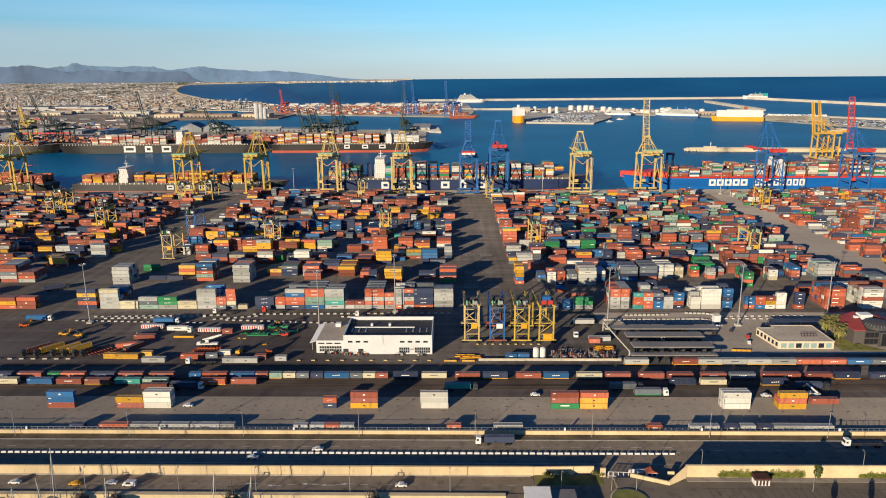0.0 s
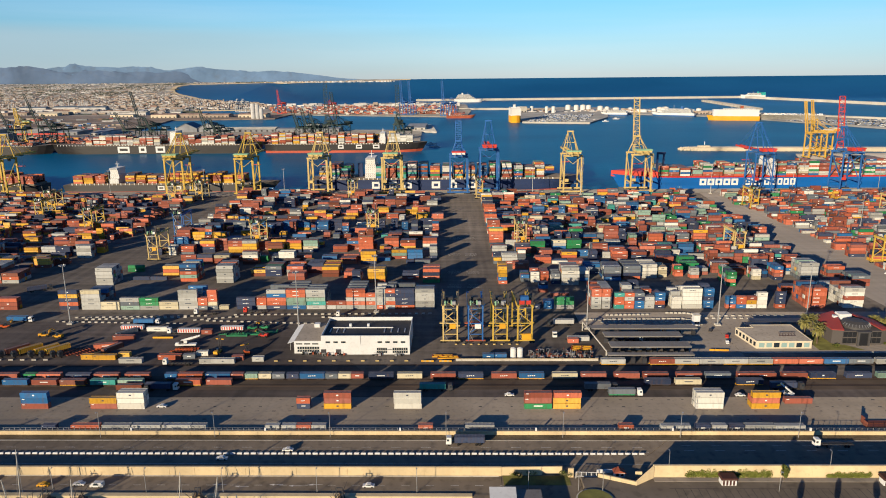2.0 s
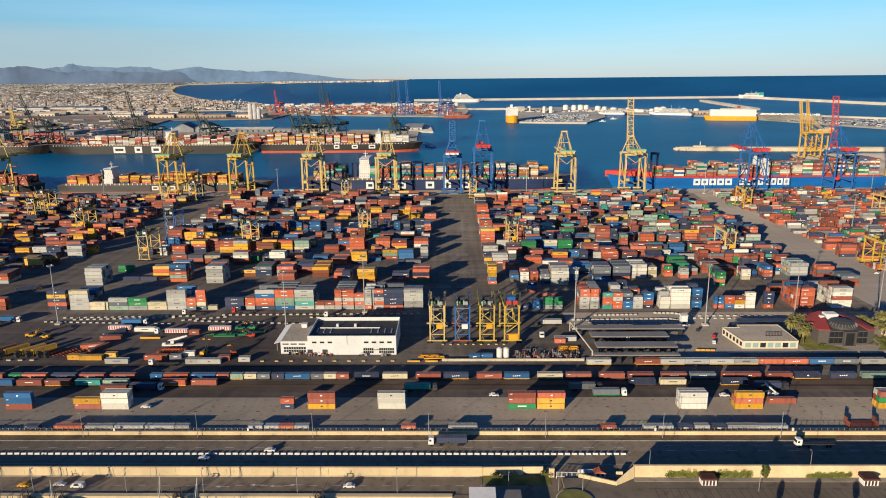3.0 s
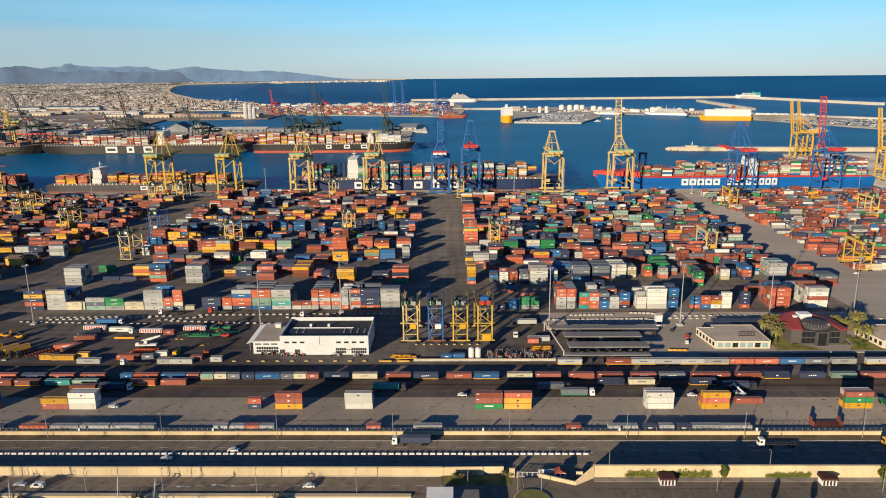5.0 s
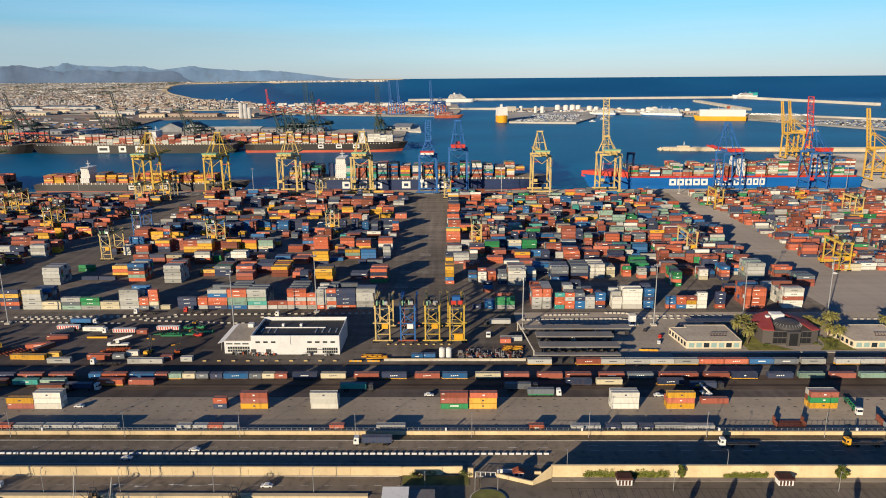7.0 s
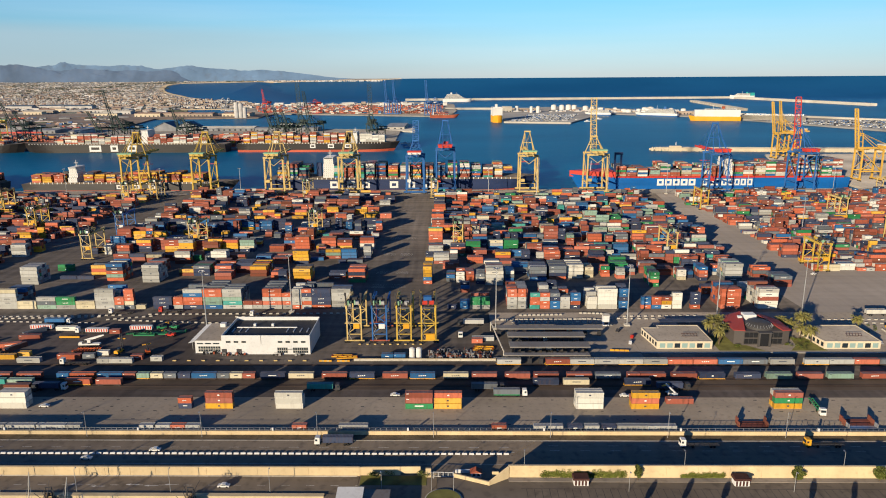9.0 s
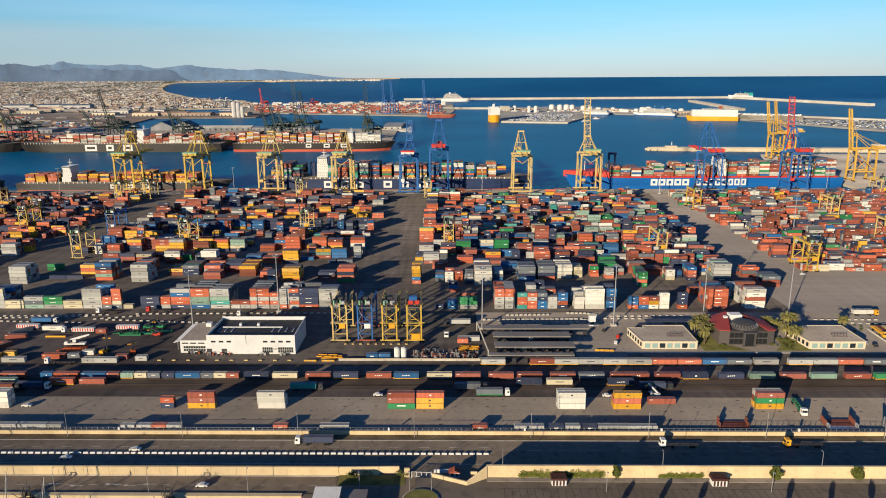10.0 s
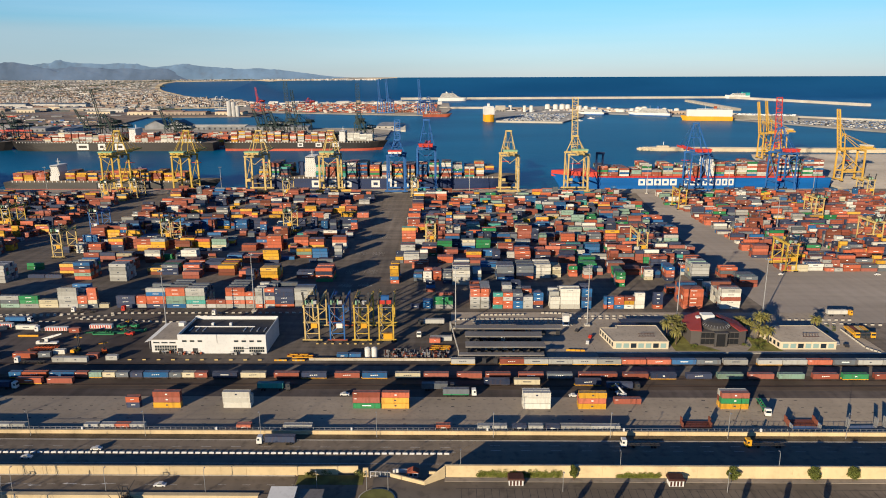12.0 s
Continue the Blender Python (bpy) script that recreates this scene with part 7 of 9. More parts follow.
# lorries on the motorway and on the apron
lorry(pose(10, 254.8, 0), M_SHIPWHITE, "white", "n", "white lorry hauling a navy container on the motorway")
lorry(pose(156, 253.6, 0), M_SHIPWHITE, "white", "flat", "white lorry with empty trailer in the wall's shade")
lorry(pose(205.5, 254.0, 0), M_YELLOW, "yellow", "flat", "yellow lorry with an empty trailer in the shade")
lorry(pose(12.5, 304.4, 0.05, 0, 0, 180), M_DARKSTEEL, "dark", "t", "dark lorry with a green container beside the sidings")
apron_lorry = lorry(pose(100, 298.8, 0.03, 0, 0, 180), M_SHIPWHITE, "white", "s", "white lorry with a slate container on a green trailer")
part("trailer_deck", box(bmesh.new(), 3.5, 15.5, -1.2, 1.2, 0.9, 1.34), M_GREENPAINT, apron_lorry)
lorry(pose(177, 305.6, 0.06, 0, 0, 180), M_DARKSTEEL, "dark", "n", "dark lorry with a navy container by the sidings")
lorry(pose(-131, 303.4, 0.05, 0, 0, 180), M_DARKSTEEL, "dark", "d", "dark lorry with a brown container by the sidings")
lorry(pose(-118, 305.0, 0.05, 0, 0, 180), M_SHIPWHITE, "white", "n", "white lorry with a navy container by the sidings")
green_lorry = lorry(pose(225.6, 278.6, 0.03, 0, 0, 82), M_SHIPWHITE, "white", "flat", "white lorry with a green skeleton trailer turning on the apron")
for k in range(6):
    part("cross_beam", box(bmesh.new(), 3.5 + 2.3 * k, 3.9 + 2.3 * k, -1.2, 1.2, 1.32, 1.55), M_GREENPAINT, green_lorry)
for y in (-0.8, 0.8):
    part("side_beam", box(bmesh.new(), 3.5, 15.6, y - 0.14, y + 0.14, 1.32, 1.7), M_GREENPAINT, green_lorry)
lorry(pose(90, 304.6, 0.05, 0, 0, 180), M_DARKSTEEL, "dark", "s", "dark lorry with a grey container by the sidings")
lorry(pose(-137.6, 335.2, 0), M_SHIPWHITE, "white", "flat", "white lorry with empty trailer beside the yard")
lorry(pose(-245, 401, 0, 0, 0, 180), M_SHIPWHITE, "white", "b", "white lorry with a blue container on the yard")
lorry(pose(-272, 470, 0, 0, 0, 215), M_DARKSTEEL, "dark", "n", "dark lorry with a navy container in a yard lane")
lorry(pose(-164.5, 395.8, 0, 0, 0, 180), M_SHIPWHITE, "white", "b", "white lorry with a blue container on the west yard")
lorry(pose(-153.6, 380.6, 0), M_SHIPWHITE, "white", None, "white tractor unit hitched to a striped trailer")
lorry(pose(-150.4, 414.6, 0), M_SHIPWHITE, "white", "flat", "white lorry with an empty trailer on the yard road")
lorry(pose(-120, 417.4, 0), M_RED, "red", "flat", "red lorry with an empty trailer on the yard road")
lorry(pose(-60, 409.5, 0), M_SHIPWHITE, "white", None, "white tractor unit on the yard road")
lorry(pose(68.4, 393.2, 0), M_DARKSTEEL, "dark", "e", "dark lorry with a grey container near the gate")
lorry(pose(69.9, 371.5, 0, 0, 0, 90), M_SHIPWHITE, "white", None, "white tractor unit standing near the gate")
lorry(pose(334, 410.5, 0, 0, 0, 180), M_YELLOW, "yellow", "w", "yellow lorry with a white box trailer on the yard")
lorry(pose(372, 410.5, 0, 0, 0, 180), M_SHIPWHITE, "white", "r", "white lorry with a rust container on the yard")
lorry(pose(122, 352.5, 0, 0, 0, 180), M_SHIPWHITE, "white", "e", "white lorry waiting under the gate roofs")
lorry(pose(118, 367.5, 0, 0, 0, 180), M_SHIPWHITE, "white", "n", "white lorry waiting under the gate roofs")
lorry(pose(134, 379.2, 0, 0, 0, 180), M_SHIPWHITE, "white", "r", "white lorry waiting under the gate roofs")
for x, col, load in ((315.6, "yellow", M_YELLOW), (318.5, "brown", M_RUSTBROWN), (321.4, "pale", M_CRANEPALE), (324.4, "yellow", M_YELLOW)):
    flat = lorry(pose(x, 371.2, 0.1, 0, 0, 84), M_YELLOW if col == "yellow" else M_DARKSTEEL, "yellow" if col == "yellow" else "dark", "flat", f"lorry with a low {col} load parked beyond the offices")
    for k in range(2):
        part("load_frame", box(bmesh.new(), 3.5 + 6.1 * k, 9.4 + 6.1 * k, -1.2, 1.2, 1.34, 2.3), load, flat)
# chassis and yellow trailers on the west yard
for k, (x, y, load) in enumerate(((-225, 346, "d"), (-218, 346, "y"), (-209, 346, "y"), (-203, 346, "y"), (-197, 346, "flat"), (-193, 346, "flat"))):
    lorry(pose(x - 5, y - 1.5, 0, 0, 0, 52), M_DARKSTEEL, "dark", load, "lorry with a yellow load parked slantwise" if load == "y" else "lorry parked slantwise on the yard")

# cars
for x, y, z, tn, p, nm in ((-121, 287.5, 0.03, 0, M_SHIPWHITE, "white"), (147, 298.5, 0.03, 180, M_SHIPWHITE, "white"), (41, 299, 0.03, 180, M_SHIPWHITE, "white"), (-163, 227.2, -0.9, 0, M_SHIPWHITE, "white"),
                          (-140, 226.4, -0.9, 0, M_YELLOW, "yellow"), (-20, 226.2, -0.9, 0, M_SHIPWHITE, "white"), (-55, 249.8, 0, 0, M_SHIPWHITE, "white"), (-75, 243.4, 0, 180, M_SHIPWHITE, "white"),
                          (400, 500, 0, 0, M_SHIPWHITE, "white"), (330, 500, 0, 20, M_SHIPWHITE, "white"), (166, 371, 0.1, 70, M_RED, "red"), (160, 381, 0.1, 60, M_DARKSTEEL, "dark"), (163, 362, 0.1, 75, M_SHIPWHITE, "white"),
                          (303, 358, 0.1, 80, M_DARKSTEEL, "dark"), (300, 362, 0.1, 80, M_STEEL, "grey")):
    car(pose(x, y, z, 0, 0, tn), p, nm)
car(pose(-120, 226.0, -0.9), M_SHIPWHITE, "white", True)
car(pose(-127, 227, -0.9), M_SHIPWHITE, "white")


def reach_stacker(m, paint, label, mast=False):
    ob = thing("reach_stacker", m @ Matrix.Diagonal((0.72, 0.72, 0.72, 1)), label, "reach stacker", "reach stackers")
    b = bmesh.new()
    box(b, -4, 3.4, -1.7, 1.7, 0.9, 2.1)
    box(b, -4.2, -1.6, -1.5, 1.5, 2.1, 3.0)
    part("chassis", b, paint, ob)
    part("cab", box(bmesh.new(), -0.8, 1.0, -0.9, 0.9, 2.1, 4.0), M_GLASS, ob)
    if mast:
        bm = bmesh.new()
        for y in (-0.8, 0.8):
            beam(bm, (3.8, y, 0.4), (3.8, y, 13.5), 0.45)
        for z in (3, 7, 10, 13):
            beam(bm, (3.8, -0.8, z), (3.8, 0.8, z), 0.4)
        part("mast", bm, M_DARKSTEEL, ob)
        part("spreader", box(bmesh.new(), 4.1, 5.0, -3.2, 3.2, 9.6, 10.2), M_YELLOW, ob)
    else:
        bm = bmesh.new()
        beam(bm, (-3.2, 0, 3.4), (5.0, 0, 6.4), 0.7, 0.8)
        part("boom", bm, M_DARKSTEEL if paint is not M_SHIPWHITE else paint, ob)
        part("spreader", box(bmesh.new(), 4.6, 5.6, -3.1, 3.1, 5.2, 5.8), M_YELLOW, ob)
    for x in (-2.9, 2.5):
        for y in (-1.7, 1.7):
            part("wheel", once("bigwheel", lambda: finish(rod(bmesh.new(), (0, -0.4, 0), (0, 0.4, 0), 0.9, n=14), "wheel", M_TYRE)), None, ob, at=pose(x, y, 0.9))


reach_stacker(pose(166.5, 299.2, 0.03, 0, 0, 120), M_SHIPWHITE, "white forklift working beside a rust container")
reach_stacker(pose(-256, 391, 0, 0, 0, 20), M_ORANGE, "orange reach stacker on the west yard")
reach_stacker(pose(-114.3, 350.6, 0, 0, 0, 80), M_YELLOW, "yellow forklift with a tall black mast", True)
reach_stacker(pose(-98.6, 350.2, 0, 0, 0, 120), M_ORANGE, "orange reach stacker among parked trailers")
reach_stacker(pose(-96.4, 375.4, 0, 0, 0, 170), M_RED, "red reach stacker with a yellow spreader")
reach_stacker(pose(-105.9, 387.4, 0, 0, 0, 20), M_GREENPAINT, "green forklift beside a striped trailer")
reach_stacker(pose(-99.2, 388.2, 0, 0, 0, 160), M_GREENPAINT, "green forklift beside a striped trailer")
reach_stacker(pose(-224, 376.5, 0, 0, 0, 10), M_YELLOW, "small yellow loader on the west yard")
reach_stacker(pose(-215, 374.5, 0, 0, 0, 170), M_YELLOW, "small yellow loader on the west yard")


def mobile_crane(m):
    """A long white carrier with cab, turntable and telescopic boom laid slightly upwards."""
    ob = thing("mobile_crane", m, "white truck crane with its telescopic boom half raised", "truck crane")
    b = bmesh.new()
    box(b, 0, 10.5, -1.25, 1.25, 0.9, 1.7)
    prism_side(b, [(-0.9, 0.9), (1.2, 0.9), (1.2, 2.7), (-0.5, 2.7), (-0.9, 1.7)], -1.2, 0.2)
    part("carrier", b, M_SHIPWHITE, ob)
    part("windscreen", box(bmesh.new(), -0.92, -0.6, -1.1, 0.1, 1.8, 2.5), M_GLASS, ob)
    part("turntable", rod(bmesh.new(), (5.0, 0, 1.7), (5.0, 0, 2.3), 1.15, n=16), M_DARKSTEEL, ob)
    part("crane_cab", box(bmesh.new(), 4.0, 5.8, -1.3, -0.3, 2.3, 4.0), M_SHIPWHITE, ob)
    part("counterweight", box(bmesh.new(), 1.6, 3.2, -1.2, 1.2, 2.3, 3.6), M_DARKSTEEL, ob)
    for k, (x0, x1, w) in enumerate(((2.2, 8.6, 1.1), (8.6, 11.4, 0.9), (11.4, 12.8, 0.7))):
        part("boom_section", beam(bmesh.new(), (x0, 0.3, 3.2 + 0.28 * (x0 - 2.2)), (x1, 0.3, 3.2 + 0.28 * (x1 - 2.2)), w, w), M_SHIPWHITE, ob)
    for x in (0.6, 2.4, 7.6, 9.4):
        for y in (-1.05, 1.05):
            part("wheel", wheel_mesh(), None, ob, at=pose(x, y, 0.5))
    for x in (3.6, 10.0):
        part("outrigger", box(bmesh.new(), x - 0.2, x + 0.2, -2.2, 2.2, 0.6, 0.9), M_DARKSTEEL, ob)


mobile_crane(pose(-140.2, 360.4, 0, 0, 0, 4))


def chassis_frame(x, y, length, paint, label, turn=0.0, deck=1.0):
    """A skeletal trailer frame: two long beams, cross members, end bolsters, wheels at one end."""
    ob = thing("trailer_chassis", pose(x, y, 0, 0, 0, turn), label, "trailer chassis", "trailer chassis")
    for yy in (0.5, 1.9):
        part("long_beam", box(bmesh.new(), 0, length, yy - 0.14, yy + 0.14, deck - 0.35, deck), paint, ob)
    n = int(length / 1.7)
    for k in range(n + 1):
        xx = length * k / n
        part("cross_beam", box(bmesh.new(), xx - 0.12, xx + 0.12, 0, 2.4, deck - 0.1, deck + 0.16), paint, ob)
    for k in range(2):
        for yy in (0.3, 2.1):
            part("wheel", wheel_mesh(), None, ob, at=pose(length - 1.2 - 1.3 * k, yy, 0.5))


chassis_frame(-140.5, 350.6, 13.6, M_ORANGE, "orange skeletal trailer chassis on the west yard")
chassis_frame(-139.0, 354.0, 12.6, M_ORANGE, "orange skeletal trailer chassis on the west yard", 2)
chassis_frame(-122.8, 376.4, 7.6, M_GREENPAINT, "green skeletal trailer chassis on the west yard", 4)
chassis_frame(-115.0, 377.2, 6.6, M_GREENPAINT, "green skeletal trailer chassis on the west yard", 4)
for x in (-206, -199.5, -193, -187.5):
    chassis_frame(x, 345, 12.0, M_TILE, "red skeletal trailer chassis parked slantwise", 52)
lying = thing("lifting_beam", pose(-159.2, 372.6, 0), "yellow lifting beam lying on the asphalt", "lifting beam")
part("beam", box(bmesh.new(), 0, 11.6, 0, 0.9, 0.15, 1.0), M_YELLOW, lying)
for x in (0.6, 10.4):
    part("foot", box(bmesh.new(), x, x + 0.5, -0.2, 1.1, 0, 0.15), M_DARKSTEEL, lying)
for x0 in (-4.0, 5.4):
    striped = thing("road_barrier", pose(x0, 338.8, 0), "yellow and white barrier beam on the yard road", "barrier", "barrier beams")
    for k in range(5):
        part("segment", box(bmesh.new(), 1.3 * k, 1.3 * k + 1.28, 0, 0.45, 0, 0.8), M_YELLOW if k % 2 == 0 else M_CRANEPALE, striped)


def wall_clutter(x, y, n, seed, label):
    """Crates, tyres and small frames dropped against a wall."""
    rnd = random.Random(seed)
    bm = bmesh.new()
    for k in range(n):
        a, b = x + rnd.uniform(-3.2, 3.2), y + rnd.uniform(-0.9, 0.5)
        if k % 3 == 0:
            rod(bm, (a, b, 0.0), (a, b, rnd.uniform(0.3, 0.9)), 0.5, n=10, slot=0)
        elif k % 3 == 1:
            box(bm, a, a + rnd.uniform(0.5, 1.6), b, b + 0.7, 0, rnd.uniform(0.5, 1.6), rnd.choice((0, 1, 2)))
        else:
            h = rnd.uniform(0.8, 1.9)
            for dx in (0, 1.3):
                box(bm, a + dx, a + dx + 0.12, b, b + 0.12, 0, h, 2)
            box(bm, a, a + 1.42, b - 0.004, b + 0.12, h, h + 0.12, 2)
    solid("yard_clutter", bm, [M_TYRE, M_TILE, M_STEEL], label, "yard clutter", kind="stuff")


for x, sd in ((-54.2, 1), (-48.0, 2), (-28.0, 3), (-66, 4), (-62, 5), (-17, 6)):
    wall_clutter(x, 347.4 if x > -58 else 349.4, 9, sd, "tyres, crates and small frames against the warehouse wall")
wall_clutter(79, 369.6, 12, 7, "crates and frames beside the lorry gate")
wall_clutter(60, 352.6, 12, 8, "crates and frames beside the pipe yard")

# loose boxes and trailers of the west yard
LO = "on the west yard"
def loose(text):
    """Boxes named as x:y:letter:length:turn."""
    for word in text.split():
        x, y, c, ln, tn = word.split(":")
        container(float(x), float(y), 0, c, float(ln), LO, "west yard boxes", float(tn))


loose("-181.3:370.5:r:12:0 -180:374:s:12:52 -178.2:341.8:y:12:0 -184.7:342.4:y:6:0 -166.1:345.4:y:6:0 -162.1:337.3:e:12:0 -185:356.6:o:12:14 -176:350:d:12:62 -143.4:342.0:o:12:0")
loose("-130.2:342.6:s:6:8 -119.5:336.6:e:6:0 -113.3:336.6:e:12:0 -103.8:341.2:r:6:0 -92.6:339.2:e:6:0 -124.6:346.9:w:6:3 -167.6:384.2:w:12:0 -133.6:379.4:r:6:0")
loose("76.1:364.6:o:6:0 76.5:367.4:e:12:2 28.1:342.4:b:6:0 34.6:342.6:b:6:0")


def curtain_trailer(x, y, n, turn=0.0):
    """A trailer with red and white striped side sheets."""
    ob = thing("striped_trailer", pose(x, y, 0, 0, 0, turn), "red and white striped semi-trailer parked on the yard", "trailer", "striped trailers")
    part("body", box(bmesh.new(), 0, 13, 0, 2.5, 1.1, 3.2), M_SHIPWHITE, ob)
    for k in range(n):
        part("stripe", box(bmesh.new(), 0.4 + 13 * k / n, 0.4 + 13 * k / n + 6.2 / n, -0.03, 0.02, 1.25, 3.1), M_RED, ob)
    for k in range(3):
        part("wheel", wheel_mesh(), None, ob, at=pose(9.5 + 1.3 * k, 0.5, 0.5))


for x, y in ((-183.2, 385), (-147.4, 379.3), (-123.4, 383.4)):
    curtain_trailer(x, y, 9)

# barrier lines marking the yard road
YB = "white concrete barrier marking the yard road"
for x0, x1, y0, y1, n in ((-232, -150, 401, 396.5, 20), (-224, -140, 408, 411, 20), (-216, -152, 404.5, 408.5, 16), (-140, -70, 402, 396, 16), (-126, 0, 412.5, 414.5, 30), (-148, -120, 402.5, 409.5, 7), (-70, -20, 408, 403, 12),
                          (96, 150, 402.5, 403.5, 14), (100, 150, 398, 398, 13), (156, 222, 404.5, 402.5, 16), (160, 216, 408, 409, 13), (232, 270, 404, 404, 9), (290, 330, 402, 402, 10), (300, 348, 397, 393, 11), (352, 420, 404, 404, 16)):
    barrier_row("concrete_barrier", x0, x1, y0, y1, n, 1.9, YB, group="yard barriers", h=0.75)
barrier_row("concrete_barrier", 312.5, 316.6, 357.8, 350.2, 4, 1.5, YB, group="yard barriers", h=0.9)
barrier_row("concrete_barrier", 314.0, 312.5, 386, 358.6, 13, 1.5, YB, group="yard barriers", h=0.9)
barrier_row("yellow_kerb_block", -84, -8, 339.8, 339.8, 10, 1.9, "small yellow kerb block along the yard road", group="kerb blocks", h=0.5, material=M_CRANEPALE)
barrier_row("yellow_kerb_block", 12, 50, 362.6, 362.6, 9, 1.3, "small yellow kerb block near the gantry cranes", group="kerb blocks", h=0.5, material=M_CRANEPALE)
barrier_row("yellow_kerb_block", -250, -200, 341.5, 341.5, 8, 2.4, "pale kerb block on the yard road", group="kerb blocks", h=0.6)
wall_run("wall_yard", 14, 88, 339.6, 0, 1.1, 6.0, 0.4, M_PALE, "low pale wall in front of the plant yard")


def plant_yard():
    """Rack of pipes and fittings, and two white tanks, behind the low wall."""
    for k in range(2):
        ob = thing("storage_tank", pose(44.2 + 3.6 * k, 344, 0), "white upright storage tank beside the pipe rack", "tank", "tanks")
        part("shell", rod(bmesh.new(), (0, 0, 0), (0, 0, 5.4), 1.5, n=20), M_SHIPWHITE, ob)
        part("cap", rod(bmesh.new(), (0, 0, 5.4), (0, 0, 5.9), 1.5, 0.5, 20), M_SHIPWHITE, ob)
    rnd = random.Random(4)
    bm = bmesh.new()
    for k in range(170):
        x, y = rnd.uniform(52, 87), rnd.uniform(341, 351)
        if rnd.random() < 0.5:
            rod(bm, (x, y, 0), (x, y, rnd.uniform(1, 3.4)), 0.12, n=5, slot=rnd.choice((0, 0, 1)))
        else:
            box(bm, x, x + rnd.uniform(0.4, 2.2), y, y + 0.5, 0, rnd.uniform(0.4, 1.8), rnd.choice((0, 1, 2)))
    solid("spare_parts", bm, [M_STEEL, M_RUSTBROWN, M_DARKSTEEL], "jumble of pipes, spreaders and frames behind a wall", "spare parts", kind="stuff")
    for x, y, tn in ((1.5, 344.4, 0), (4.5, 342.2, 4), (76.4, 353.6, 1), (77.0, 356.8, -2)):
        s = thing("spreader_frame", pose(x, y, 0, 0, 0, tn), "yellow container spreader lying on the yard", "spreader", "spreaders")
        for yy in (0, 2.2):
            part("beam", beam(bmesh.new(), (0, yy, 0.5), (11, yy, 0.5), 0.4, 0.5), M_YELLOW, s)
        for xx in (0.2, 5.5, 10.8):
            part("cross_beam", beam(bmesh.new(), (xx, -0.1, 0.5), (xx, 2.3, 0.5), 0.4, 0.5), M_RED, s)


plant_yard()


# open flat racks on the apron
def flat_rack(x, y, z, col, h, turn=0.0):
    ob = thing("flat_rack", pose(x, y, z, 0, 0, turn), f"{col[0]} flat rack with upright end frames on the apron", "flat rack", "flat racks")
    part("base", box(bmesh.new(), 0, 12.2, 0, 2.44, 0.0, 0.6), col[1], ob)
    for xx in (0, 11.9):
        b = bmesh.new()
        box(b, xx, xx + 0.3, 0.0, 2.44, 0.6, h)
        for yy in (0.1, 1.1, 2.1):
            box(b, xx - 0.06, xx, yy, yy + 0.2, 0.6, h)
        part("end_frame", b, col[1], ob)


flat_rack(185.5, 268.5, 0.03, ("rust-brown", M_RUSTBROWN), 2.6)
flat_rack(186, 271.5, 0.03, ("rust-brown", M_RUSTBROWN), 3.2)
flat_rack(230.5, 267.5, 0.03, ("grey", M_STEEL), 2.4)
flat_rack(230.5, 270.5, 0.03, ("dark red", M_RUSTBROWN), 2.8)
flat_rack(231, 273.5, 0.03, ("dark red", M_RUSTBROWN), 2.8)
flat_rack(254.3, 268.0, 0.03, ("grey", M_STEEL), 4.8, 2)
flat_rack(270, 268.5, 0.03, ("grey", M_STEEL), 5.2, 4)
flat_rack(291, 268.5, 0.03, ("rust-brown", M_RUSTBROWN), 3.0)


# ---- below the motorway ----
def hut(x, y):
    ob = thing("hut", pose(x, y, 1.0), "small white hut with dark red roof in the car park", "hut", "huts")
    part("wall", box(bmesh.new(), -2.6, 2.6, -1.6, 1.6, 0, 2.3), M_WHITE, ob)
    part("roof", prism_side(bmesh.new(), [(-3.0, 2.3), (3.0, 2.3), (2.7, 3.1), (-2.7, 3.1)], -2.0, 2.0), M_MAROON, ob)
    for k in range(4):
        part("door", box(bmesh.new(), -2.3 + 1.2 * k, -1.6 + 1.2 * k, -1.66, -1.5, 0.1, 2.0), M_MAROON, ob)


hut(111.8, 226.0)
hut(169.2, 226.0)


def gate_house():
    ob = thing("gate_house", pose(0, 0, 0), "small gate house with red tiled roof below the motorway", "gate house")
    part("wall", box(bmesh.new(), 72.4, 76.2, 231.0, 233.4, -0.4, 2.0), M_WHITE, ob)
    r = bmesh.new()
    prism_side(r, [(72.0, 2.0), (76.6, 2.0), (74.3, 3.1)], 230.6, 233.8)
    part("roof", r, M_TILE, ob)
    for x in (73.0, 74.7):
        part("window", box(bmesh.new(), x, x + 1.0, 230.94, 231.1, 0.7, 1.6), M_GLASS, ob)


gate_house()
# ramp walls round the gate
solid("wall_ramp", prism(bmesh.new(), [(66.0, 229.8), (78.8, 224.4), (79.1, 224.9), (66.3, 230.3)], -1.0, 2.4), M_WALL, "cream ramp wall beside the gate house", "wall", kind="structure")
ramp_side = bmesh.new()
ends = [((78.8, 224.4), 2.4), ((86.2, 229.2), 5.6), ((85.8, 229.7), 5.6), ((78.5, 224.9), 2.4)]
foot = [ramp_side.verts.new((*p, -0.8)) for p, h in ends]
head = [ramp_side.verts.new((*p, h)) for p, h in ends]
for k in range(4):
    ramp_side.faces.new((foot[k], foot[(k + 1) % 4], head[(k + 1) % 4], head[k]))
ramp_side.faces.new(head), ramp_side.faces.new(foot[::-1])
solid("wall_ramp_side", ramp_side, M_WALL, "cream wall climbing beside the ramp", "wall", kind="structure")
